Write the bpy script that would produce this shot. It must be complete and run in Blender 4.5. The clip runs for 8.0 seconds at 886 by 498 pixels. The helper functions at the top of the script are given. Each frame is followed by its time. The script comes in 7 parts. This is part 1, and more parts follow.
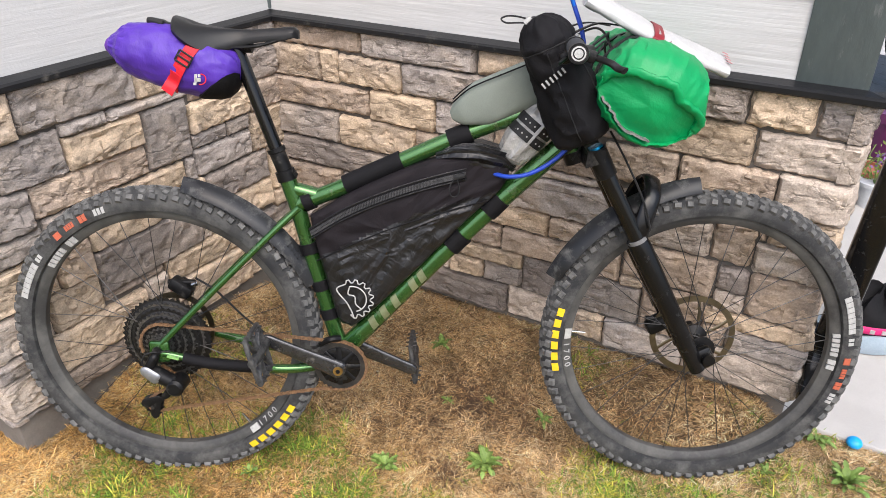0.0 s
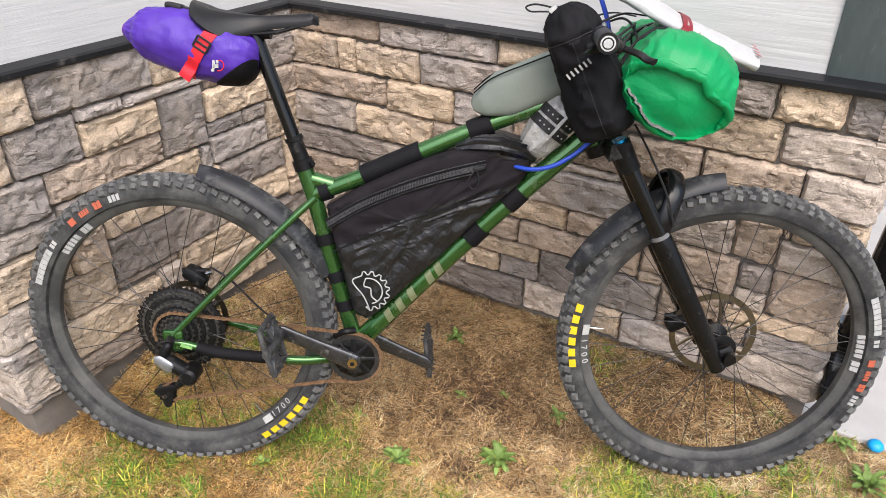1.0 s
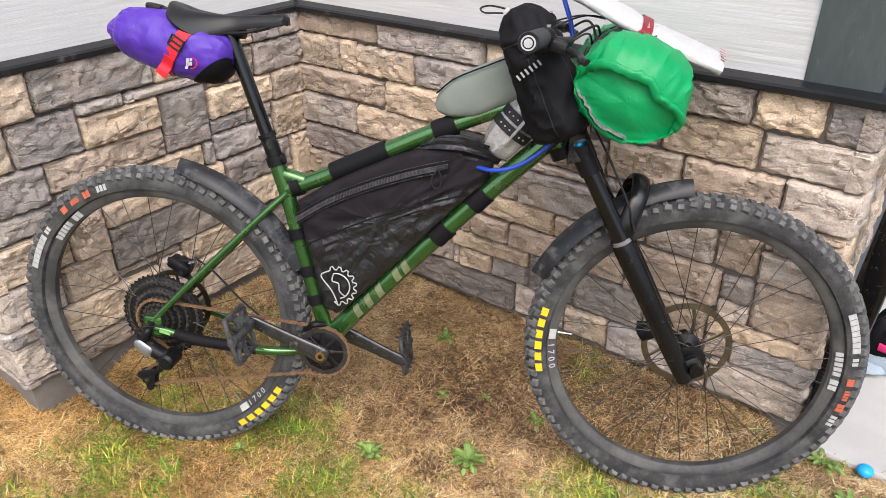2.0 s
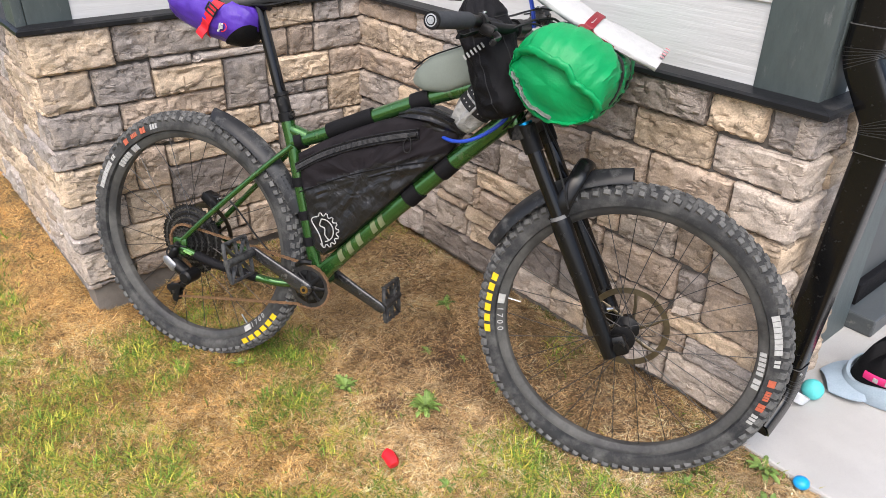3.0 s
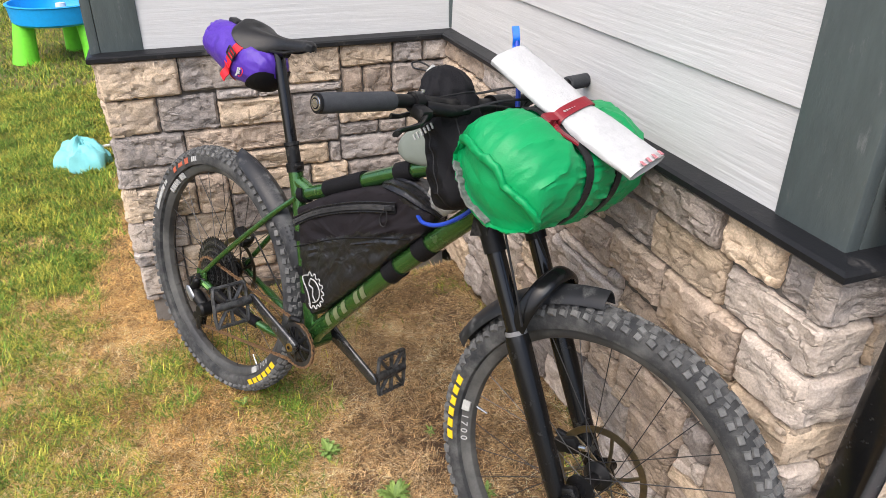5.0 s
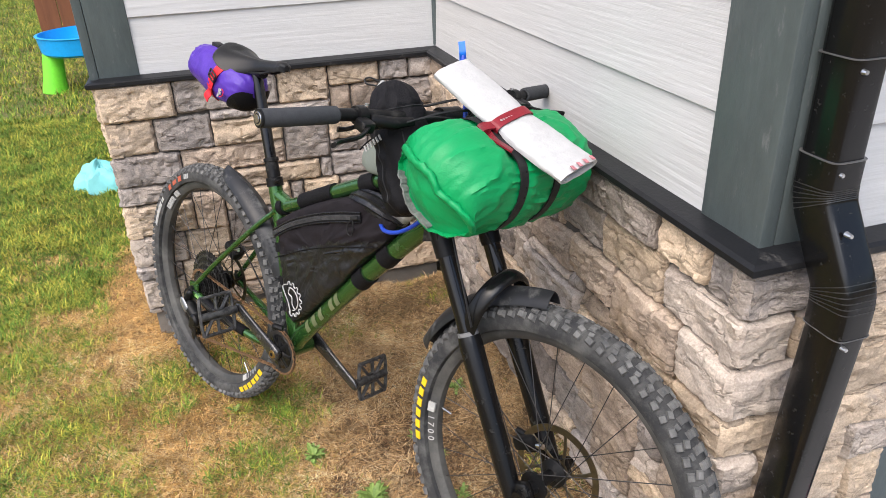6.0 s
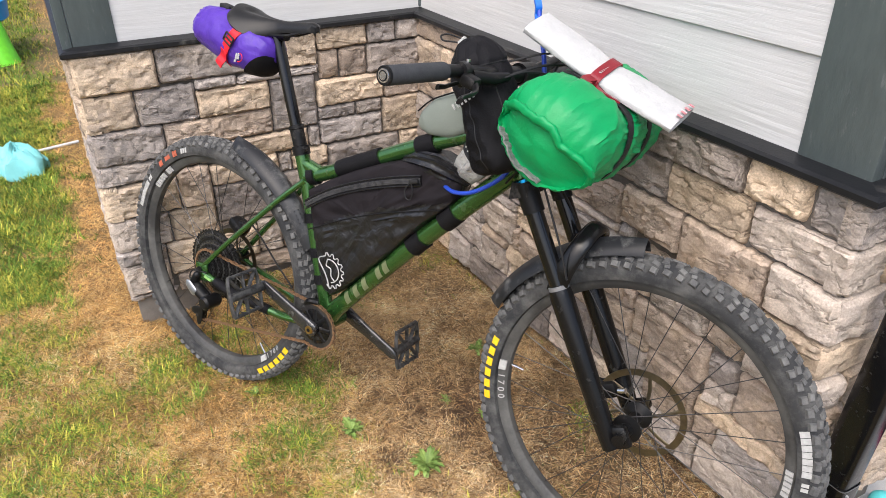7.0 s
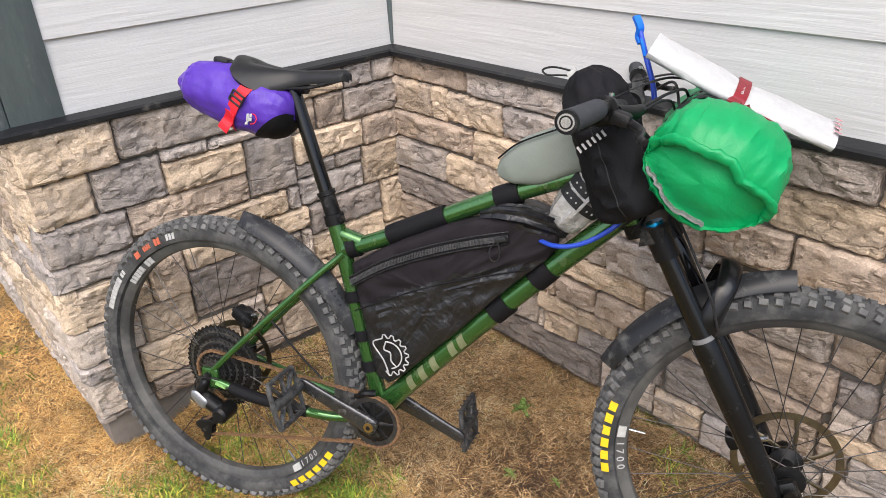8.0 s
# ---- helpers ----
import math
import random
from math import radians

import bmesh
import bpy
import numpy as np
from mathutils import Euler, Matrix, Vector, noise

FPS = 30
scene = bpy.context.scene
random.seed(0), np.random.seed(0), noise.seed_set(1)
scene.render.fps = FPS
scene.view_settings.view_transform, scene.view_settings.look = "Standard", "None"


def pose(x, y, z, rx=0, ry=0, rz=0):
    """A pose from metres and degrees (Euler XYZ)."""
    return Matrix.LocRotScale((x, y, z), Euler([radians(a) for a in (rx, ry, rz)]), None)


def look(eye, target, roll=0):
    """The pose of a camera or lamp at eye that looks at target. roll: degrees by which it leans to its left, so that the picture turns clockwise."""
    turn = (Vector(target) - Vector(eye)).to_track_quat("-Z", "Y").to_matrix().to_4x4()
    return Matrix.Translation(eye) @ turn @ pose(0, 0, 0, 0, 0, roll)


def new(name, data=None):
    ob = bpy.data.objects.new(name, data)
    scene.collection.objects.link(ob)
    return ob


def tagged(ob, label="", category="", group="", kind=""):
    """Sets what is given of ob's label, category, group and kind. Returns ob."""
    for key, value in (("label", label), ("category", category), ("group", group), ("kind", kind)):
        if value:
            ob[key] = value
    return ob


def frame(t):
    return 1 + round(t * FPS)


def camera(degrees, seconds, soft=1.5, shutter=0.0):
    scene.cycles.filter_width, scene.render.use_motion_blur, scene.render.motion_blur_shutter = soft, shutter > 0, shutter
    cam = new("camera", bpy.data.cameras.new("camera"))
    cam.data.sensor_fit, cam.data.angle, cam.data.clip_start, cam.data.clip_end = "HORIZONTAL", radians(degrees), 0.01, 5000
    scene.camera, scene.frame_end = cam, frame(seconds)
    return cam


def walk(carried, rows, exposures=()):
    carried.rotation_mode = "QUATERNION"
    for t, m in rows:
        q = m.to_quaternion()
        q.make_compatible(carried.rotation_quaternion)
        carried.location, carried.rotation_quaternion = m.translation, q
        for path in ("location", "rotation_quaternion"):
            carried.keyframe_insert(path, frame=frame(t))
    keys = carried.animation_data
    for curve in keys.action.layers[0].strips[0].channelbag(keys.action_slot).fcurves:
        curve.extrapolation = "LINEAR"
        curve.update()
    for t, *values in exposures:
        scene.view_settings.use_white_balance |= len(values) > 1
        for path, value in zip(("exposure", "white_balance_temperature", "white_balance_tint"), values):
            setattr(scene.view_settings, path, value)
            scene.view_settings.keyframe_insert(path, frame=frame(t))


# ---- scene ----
cam = camera(63.0, 8.0, soft=0.6)
PATH = [
    (0, (1.563, -1.651, 1.328), (0.681, -0.149, 0.345), -0.0),
    (0.5, (1.555, -1.648, 1.321), (0.667, -0.157, 0.326), 0.2),
    (1, (1.537, -1.641, 1.318), (0.638, -0.163, 0.315), 0.5),
    (1.5, (1.545, -1.634, 1.309), (0.619, -0.173, 0.305), 0.3),
    (1.7, (1.597, -1.601, 1.316), (0.639, -0.161, 0.312), -0.2),
    (2.8, (2.105, -1.432, 1.285), (0.777, -0.275, 0.339), 0.9),
    (3, (2.175, -1.417, 1.311), (0.832, -0.297, 0.341), 1.0),
    (3.5, (2.337, -1.196, 1.313), (0.913, -0.217, 0.305), 0.1),
    (4, (2.341, -0.996, 1.302), (0.843, -0.204, 0.238), -0.7),
    (4.5, (2.214, -0.917, 1.312), (0.669, -0.227, 0.245), 0.6),
    (4.7, (2.204, -0.879, 1.344), (0.611, -0.214, 0.335), 1.1),
    (5.8, (2.348, -0.687, 1.393), (0.621, -0.183, 0.521), -1.8),
    (6, (2.343, -0.686, 1.382), (0.638, -0.171, 0.473), -2.1),
    (6.5, (2.304, -0.813, 1.37), (0.668, -0.197, 0.398), -1.7),
    (7, (2.19, -1.059, 1.365), (0.648, -0.251, 0.38), -0.7),
    (7.5, (1.989, -1.173, 1.331), (0.532, -0.201, 0.365), -1.7),
    (8, (1.745, -1.3, 1.332), (0.383, -0.16, 0.411), -3.0),
]
EXPOSURE = [(0.0, 0.95, 6050, 10), (8.0, 0.95, 6050, 10)]
walk(cam, [(t, look(eye, target, roll)) for t, eye, target, roll in PATH], EXPOSURE)

# ---- daylight: a bright overcast sky ----
world = bpy.data.worlds.new("sky")
scene.world = world
world.use_nodes = True
wn = world.node_tree.nodes
sky = wn.new("ShaderNodeTexSky")
sky.sky_type = "NISHITA"
sky.sun_disc = False
sky.sun_elevation = radians(55)
sky.sun_rotation = radians(150)
sky.dust_density = 6.0
sky.air_density = 1.0
sky.ozone_density = 1.0
wn["Background"].inputs["Strength"].default_value = 0.15
world.node_tree.links.new(sky.outputs[0], wn["Background"].inputs["Color"])
sun = new("sun", bpy.data.lights.new("sun", "SUN"))
sun.data.energy, sun.data.angle, sun.data.color = 0.9, radians(40), (1.0, 0.96, 0.9)
sun.matrix_world = look((3.6, -1.0, 4.3), (0, 0, 0))

# ---- materials ----
def mat(name, a, b=None, rough=0.6, metal=0.0, scale=30.0, bump=0.2, fine=200.0, stretch=(1, 1, 1), coat=0.0, random_tint=0.0,
        depth=0.002, dust=None, dust_amount=0.5, dust_scale=18.0, sheen=0.0, spec=0.35):
    """Two colours mixed by noise at one scale, a finer noise for relief, and dust in patches where asked for."""
    m = bpy.data.materials.new(name)
    m.use_nodes = True
    nt, nd = m.node_tree, m.node_tree.nodes
    bs = nd["Principled BSDF"]
    b = b or tuple(c * 0.75 for c in a)
    co = nd.new("ShaderNodeTexCoord")
    mp = nd.new("ShaderNodeMapping")
    mp.inputs["Scale"].default_value = stretch
    info = nd.new("ShaderNodeObjectInfo")
    shift = nd.new("ShaderNodeMath")
    shift.operation = "MULTIPLY"
    shift.inputs[1].default_value = 37.0
    nt.links.new(info.outputs["Random"], shift.inputs[0])
    nt.links.new(shift.outputs[0], mp.inputs["Location"])
    nt.links.new(co.outputs["Object"], mp.inputs["Vector"])

    def noise_node(s, detail, ro=0.6):
        n = nd.new("ShaderNodeTexNoise")
        n.inputs["Scale"].default_value, n.inputs["Detail"].default_value, n.inputs["Roughness"].default_value = s, detail, ro
        nt.links.new(mp.outputs[0], n.inputs["Vector"])
        return n

    def ramp(src, lo, hi):
        r = nd.new("ShaderNodeMapRange")
        r.inputs["From Min"].default_value, r.inputs["From Max"].default_value = lo, hi
        nt.links.new(src, r.inputs["Value"])
        return r.outputs[0]

    def mix(fac, c1, c2, how="MIX"):
        x = nd.new("ShaderNodeMix")
        x.data_type, x.blend_type = "RGBA", how
        for sock, val in ((x.inputs["Factor"], fac), (x.inputs["A"], c1), (x.inputs["B"], c2)):
            if isinstance(val, (tuple, list)):
                sock.default_value = (*val, 1)
            elif isinstance(val, float):
                sock.default_value = val
            else:
                nt.links.new(val, sock)
        return x.outputs["Result"]

    n1 = noise_node(scale, 6)
    col = mix(ramp(n1.outputs["Fac"], 0.35, 0.65), a, b)
    n2 = noise_node(fine, 4, 0.7)
    col = mix(0.25, col, mix(ramp(n2.outputs["Fac"], 0.3, 0.7), tuple(c * 0.7 for c in a), tuple(min(1, c * 1.25) for c in a)))
    if random_tint:
        hsv = nd.new("ShaderNodeHueSaturation")
        nt.links.new(col, hsv.inputs["Color"])
        v = nd.new("ShaderNodeMapRange")
        v.inputs["To Min"].default_value, v.inputs["To Max"].default_value = 1 - random_tint, 1 + random_tint
        nt.links.new(info.outputs["Random"], v.inputs["Value"])
        nt.links.new(v.outputs[0], hsv.inputs["Value"])
        col = hsv.outputs["Color"]
    rgh = rough
    if dust:
        n3 = noise_node(dust_scale, 8, 0.7)
        d = ramp(n3.outputs["Fac"], 0.62 - dust_amount * 0.35, 0.72)
        col = mix(d, col, dust)
        rr = nd.new("ShaderNodeMapRange")
        rr.inputs["To Min"].default_value, rr.inputs["To Max"].default_value = rough, 0.9
        nt.links.new(d, rr.inputs["Value"])
        nt.links.new(rr.outputs[0], bs.inputs["Roughness"])
    else:
        bs.inputs["Roughness"].default_value = rgh
    nt.links.new(col, bs.inputs["Base Color"])
    bs.inputs["Metallic"].default_value = metal
    bs.inputs["Coat Weight"].default_value = coat
    bs.inputs["Sheen Weight"].default_value = sheen
    bs.inputs["Specular IOR Level"].default_value = spec
    if bump:
        bp = nd.new("ShaderNodeBump")
        bp.inputs["Strength"].default_value, bp.inputs["Distance"].default_value = bump, depth
        add = nd.new("ShaderNodeMath")
        nt.links.new(n1.outputs["Fac"], add.inputs[0])
        nt.links.new(n2.outputs["Fac"], add.inputs[1])
        nt.links.new(add.outputs[0], bp.inputs["Height"])
        nt.links.new(bp.outputs[0], bs.inputs["Normal"])
    return m


def stone_mat(name, a, b, stain, tint=0.16):
    """Split stone: two body colours, stains, a gritty grain, dark pits and fine cracks that follow the bedding."""
    m = bpy.data.materials.new(name)
    m.use_nodes = True
    nt, nd = m.node_tree, m.node_tree.nodes
    bs = nd["Principled BSDF"]
    co, info = nd.new("ShaderNodeTexCoord"), nd.new("ShaderNodeObjectInfo")
    shift = nd.new("ShaderNodeMath")
    shift.operation = "MULTIPLY"
    shift.inputs[1].default_value = 53.0
    nt.links.new(info.outputs["Random"], shift.inputs[0])

    def place(stretch):
        mp = nd.new("ShaderNodeMapping")
        mp.inputs["Scale"].default_value = stretch
        nt.links.new(shift.outputs[0], mp.inputs["Location"])
        nt.links.new(co.outputs["Object"], mp.inputs["Vector"])
        return mp.outputs[0]

    even, bedded = place((1, 1, 1)), place((0.45, 1, 1.25))

    def grain(vec, size, detail, rough, bent=0.0):
        n = nd.new("ShaderNodeTexNoise")
        for key, v in (("Scale", size), ("Detail", detail), ("Roughness", rough), ("Distortion", bent)):
            n.inputs[key].default_value = v
        nt.links.new(vec, n.inputs["Vector"])
        return n.outputs["Fac"]

    def span(src, lo, hi, to_lo=0.0, to_hi=1.0):
        r = nd.new("ShaderNodeMapRange")
        for key, v in (("From Min", lo), ("From Max", hi), ("To Min", to_lo), ("To Max", to_hi)):
            r.inputs[key].default_value = v
        nt.links.new(src, r.inputs["Value"])
        return r.outputs[0]

    def op(how, p, q):
        x = nd.new("ShaderNodeMath")
        x.operation = how
        for sock, v in ((x.inputs[0], p), (x.inputs[1], q)):
            if isinstance(v, float):
                sock.default_value = v
            else:
                nt.links.new(v, sock)
        return x.outputs[0]

    def blend(fac, p, q):
        x = nd.new("ShaderNodeMix")
        x.data_type = "RGBA"
        nt.links.new(fac, x.inputs["Factor"])
        for sock, v in ((x.inputs["A"], p), (x.inputs["B"], q)):
            if isinstance(v, tuple):
                sock.default_value = (*v, 1)
            else:
                nt.links.new(v, sock)
        return x.outputs["Result"]

    broad, patch = grain(bedded, 8.0, 5, 0.6), grain(even, 4.5, 5, 0.65, 0.7)
    grit, speck = grain(bedded, 42.0, 8, 0.72), grain(even, 230.0, 3, 0.6)
    crack = op("ABSOLUTE", op("SUBTRACT", grain(bedded, 9.0, 6, 0.55, 0.6), 0.5), 0.0)
    col = blend(span(broad, 0.38, 0.62), a, b)
    col = blend(span(patch, 0.5, 0.68, 0.0, 0.8), col, stain)
    worth = op("MULTIPLY", span(grit, 0.3, 0.7, 0.72, 1.28), span(speck, 0.3, 0.7, 0.78, 1.22))
    worth = op("MULTIPLY", worth, span(crack, 0.0, 0.014, 0.6, 1.0))
    worth = op("MULTIPLY", worth, span(info.outputs["Random"], 0.0, 1.0, 1 - tint, 1 + tint))
    hsv = nd.new("ShaderNodeHueSaturation")
    nt.links.new(col, hsv.inputs["Color"])
    nt.links.new(op("MULTIPLY", worth, 0.97), hsv.inputs["Value"])
    hsv.inputs["Saturation"].default_value = 1.0
    nt.links.new(hsv.outputs[0], bs.inputs["Base Color"])
    bs.inputs["Roughness"].default_value = 0.9
    bs.inputs["Specular IOR Level"].default_value = 0.2
    height = op("ADD", op("MULTIPLY", grit, 0.9), op("MULTIPLY", broad, 0.4))
    height = op("ADD", height, op("MULTIPLY", span(crack, 0.0, 0.03), 0.28))
    height = op("ADD", height, op("MULTIPLY", speck, 0.12))
    bp = nd.new("ShaderNodeBump")
    bp.inputs["Strength"].default_value, bp.inputs["Distance"].default_value = 1.0, 0.0065
    nt.links.new(height, bp.inputs["Height"])
    nt.links.new(bp.outputs[0], bs.inputs["Normal"])
    return m


STONE = {
    "t": stone_mat("tan_stone", (0.56, 0.44, 0.315), (0.445, 0.355, 0.265), (0.35, 0.295, 0.25)),
    "g": stone_mat("grey_stone", (0.41, 0.362, 0.325), (0.30, 0.268, 0.248), (0.46, 0.385, 0.315), 0.2),
    "b": stone_mat("brown_stone", (0.46, 0.365, 0.285), (0.335, 0.272, 0.222), (0.50, 0.385, 0.275), 0.2),
    "d": stone_mat("dark_stone", (0.30, 0.26, 0.23), (0.21, 0.184, 0.168), (0.36, 0.305, 0.26), 0.15),
    "l": stone_mat("pale_stone", (0.53, 0.45, 0.375), (0.42, 0.36, 0.308), (0.35, 0.30, 0.262), 0.12),
}
MORTAR = mat("mortar", (0.14, 0.127, 0.113), (0.10, 0.09, 0.08), 0.95, scale=40, bump=0.6, fine=300)
CONCRETE = mat("concrete", (0.43, 0.42, 0.405), (0.36, 0.35, 0.335), 0.9, scale=5, bump=0.3, fine=350, dust=(0.36, 0.33, 0.29), dust_amount=0.12, dust_scale=6)
FOUNDATION = mat("foundation_concrete", (0.19, 0.172, 0.152), (0.13, 0.116, 0.102), 0.95, scale=12, bump=0.4, fine=220)
SIDING_R = mat("white_siding_x", (0.515, 0.515, 0.512), (0.493, 0.493, 0.49), 0.6, scale=24, bump=0.5, fine=70, stretch=(0.07, 1, 1.6), depth=0.0026, spec=0.3)
SIDING_L = mat("white_siding_y", (0.515, 0.515, 0.512), (0.493, 0.493, 0.49), 0.6, scale=24, bump=0.5, fine=70, stretch=(1, 0.07, 1.6), depth=0.0026, spec=0.3)
TRIM_GREY = mat("grey_trim_paint", (0.092, 0.112, 0.112), (0.075, 0.09, 0.091), 0.45, scale=22, bump=0.35, fine=70, stretch=(1, 1, 0.3), depth=0.003, dust=(0.16, 0.17, 0.17), dust_amount=0.05, dust_scale=60, spec=0.3)
DOOR_GREY = mat("grey_door_paint", (0.085, 0.094, 0.098), (0.072, 0.08, 0.085), 0.4, scale=8, bump=0.1, fine=120, dust=(0.2, 0.2, 0.19), dust_amount=0.05, dust_scale=20)
LEDGE = mat("black_ledge_paint", (0.013, 0.0135, 0.015), (0.009, 0.0095, 0.011), 0.42, scale=20, bump=0.2, fine=120, dust=(0.08, 0.076, 0.07), dust_amount=0.1, dust_scale=25, spec=0.25)
SPOUT = mat("black_metal_spout", (0.004, 0.004, 0.0042), (0.006, 0.006, 0.006), 0.2, scale=10, bump=0.03, fine=100, dust=(0.04, 0.039, 0.037), dust_amount=0.0, dust_scale=90, spec=0.4)
CRIMP = mat("crimped_black_metal", (0.05, 0.05, 0.05), (0.02, 0.02, 0.02), 0.3, 0.3, scale=60, bump=0)
CUT_EDGE = mat("dull_cut_edge", (0.16, 0.16, 0.16), (0.10, 0.10, 0.10), 0.4, 0.5, scale=60, bump=0)
GALV = mat("galvanised_steel", (0.6, 0.6, 0.6), (0.5, 0.5, 0.5), 0.35, 1.0)
GREEN_PAINT = mat("green_metallic_paint", (0.045, 0.135, 0.03), (0.035, 0.11, 0.025), 0.22, 0.65, scale=60, bump=0.02, fine=900, coat=0.8, dust=(0.12, 0.14, 0.08), dust_amount=0.12, dust_scale=30)
TYRE = mat("dusty_tyre_rubber", (0.024, 0.025, 0.027), (0.048, 0.048, 0.047), 0.8, scale=12, bump=0.3, fine=420, dust=(0.105, 0.104, 0.099), dust_amount=0.5, dust_scale=20, spec=0.2)
KNOB = mat("tread_rubber", (0.06, 0.061, 0.062), (0.10, 0.099, 0.096), 0.9, scale=25, bump=0.3, fine=400, dust=(0.175, 0.173, 0.165), dust_amount=0.6, dust_scale=24, spec=0.2)
RIM = mat("dusty_black_rim", (0.028, 0.028, 0.029), (0.05, 0.05, 0.048), 0.5, scale=6, bump=0.1, fine=300, dust=(0.12, 0.118, 0.108), dust_amount=0.6, dust_scale=7)
SPOKE = mat("dark_spoke_steel", (0.05, 0.05, 0.052), (0.09, 0.085, 0.08), 0.4, 0.8, scale=50, bump=0)
BLACK_GLOSS = mat("black_gloss_tube", (0.004, 0.004, 0.0045), (0.006, 0.006, 0.0065), 0.14, scale=20, bump=0, coat=0.25, spec=0.3)
BLACK_PART = mat("black_component", (0.007, 0.007, 0.0075), (0.012, 0.012, 0.0125), 0.38, 0.2, scale=40, bump=0.1, fine=300, dust=(0.06, 0.056, 0.05), dust_amount=0.18, dust_scale=40, spec=0.2)
FORK_LOWER = mat("fork_lower_black", (0.0045, 0.0045, 0.005), (0.007, 0.007, 0.007), 0.22, scale=20, bump=0.05, fine=300, coat=0.0, dust=(0.035, 0.034, 0.03), dust_amount=0.04, dust_scale=25, spec=0.28)
FENDER = mat("dusty_black_plastic", (0.013, 0.0135, 0.0155), (0.019, 0.02, 0.022), 0.38, scale=15, bump=0.06, fine=200, spec=0.3, dust=(0.10, 0.10, 0.096), dust_amount=0.28, dust_scale=32)
CHROME = mat("bright_alloy", (0.62, 0.62, 0.62), (0.5, 0.5, 0.5), 0.25, 1.0, bump=0)
CARBON = mat("crank_carbon", (0.035, 0.035, 0.037), (0.06, 0.06, 0.062), 0.27, 0.55, scale=40, bump=0.04, coat=0.5, dust=(0.2, 0.195, 0.18), dust_amount=0.12, dust_scale=30)
PEDAL = mat("scuffed_pedal_alloy", (0.03, 0.03, 0.032), (0.13, 0.13, 0.128), 0.5, 0.5, scale=70, bump=0.4, fine=300, dust=(0.14, 0.13, 0.115), dust_amount=0.2, dust_scale=60)
GOLD = mat("gold_steel", (0.55, 0.36, 0.12), (0.42, 0.28, 0.1), 0.35, 1.0, bump=0)
ROTOR = mat("brake_rotor_steel", (0.20, 0.17, 0.115), (0.14, 0.12, 0.085), 0.38, 1.0, scale=60, bump=0.05)
CHAIN = mat("rusty_chain", (0.33, 0.195, 0.105), (0.06, 0.042, 0.032), 0.45, 0.5, scale=240, bump=0.2, fine=500)
COG = mat("dark_cassette_steel", (0.022, 0.021, 0.021), (0.012, 0.0115, 0.011), 0.36, 0.5, scale=60, bump=0.1)
FOAM = mat("grey_foam_grip", (0.042, 0.044, 0.048), (0.054, 0.056, 0.06), 0.9, scale=80, bump=0.3, fine=700, spec=0.15)
SADDLE = mat("black_saddle_cover", (0.008, 0.008, 0.0085), (0.011, 0.011, 0.0115), 0.4, scale=40, bump=0.15, fine=500, spec=0.3)
PURPLE = mat("purple_ripstop", (0.082, 0.034, 0.33), (0.062, 0.025, 0.26), 0.36, scale=14, bump=0.5, fine=46, stretch=(1, 1, 0.4), depth=0.004, sheen=0.0, spec=0.22)
GREEN_BAG = mat("green_ripstop", (0.006, 0.265, 0.078), (0.004, 0.22, 0.064), 0.46, scale=10, bump=0.4, fine=26, stretch=(1, 0.3, 1), depth=0.006, sheen=0.0, spec=0.35)
RED_WEB = mat("red_webbing", (0.62, 0.012, 0.025), (0.5, 0.01, 0.02), 0.6, scale=60, bump=0.3, fine=600)
RED_STRAP = mat("dark_red_strap", (0.20, 0.010, 0.018), (0.155, 0.008, 0.015), 0.4, scale=40, bump=0.1)
BLACK_STRAP = mat("black_rubber_strap", (0.015, 0.015, 0.016), (0.022, 0.022, 0.022), 0.5, scale=40, bump=0.1, spec=0.2)
BLACK_FABRIC = mat("black_woven_nylon", (0.0065, 0.0065, 0.0075), (0.0095, 0.009, 0.0105), 0.6, scale=16, bump=0.5, fine=400, depth=0.003, spec=0.12)
PLUM_FABRIC = mat("faded_black_fabric", (0.0145, 0.012, 0.014), (0.010, 0.0088, 0.0105), 0.7, scale=20, bump=0.4, fine=500, spec=0.12)


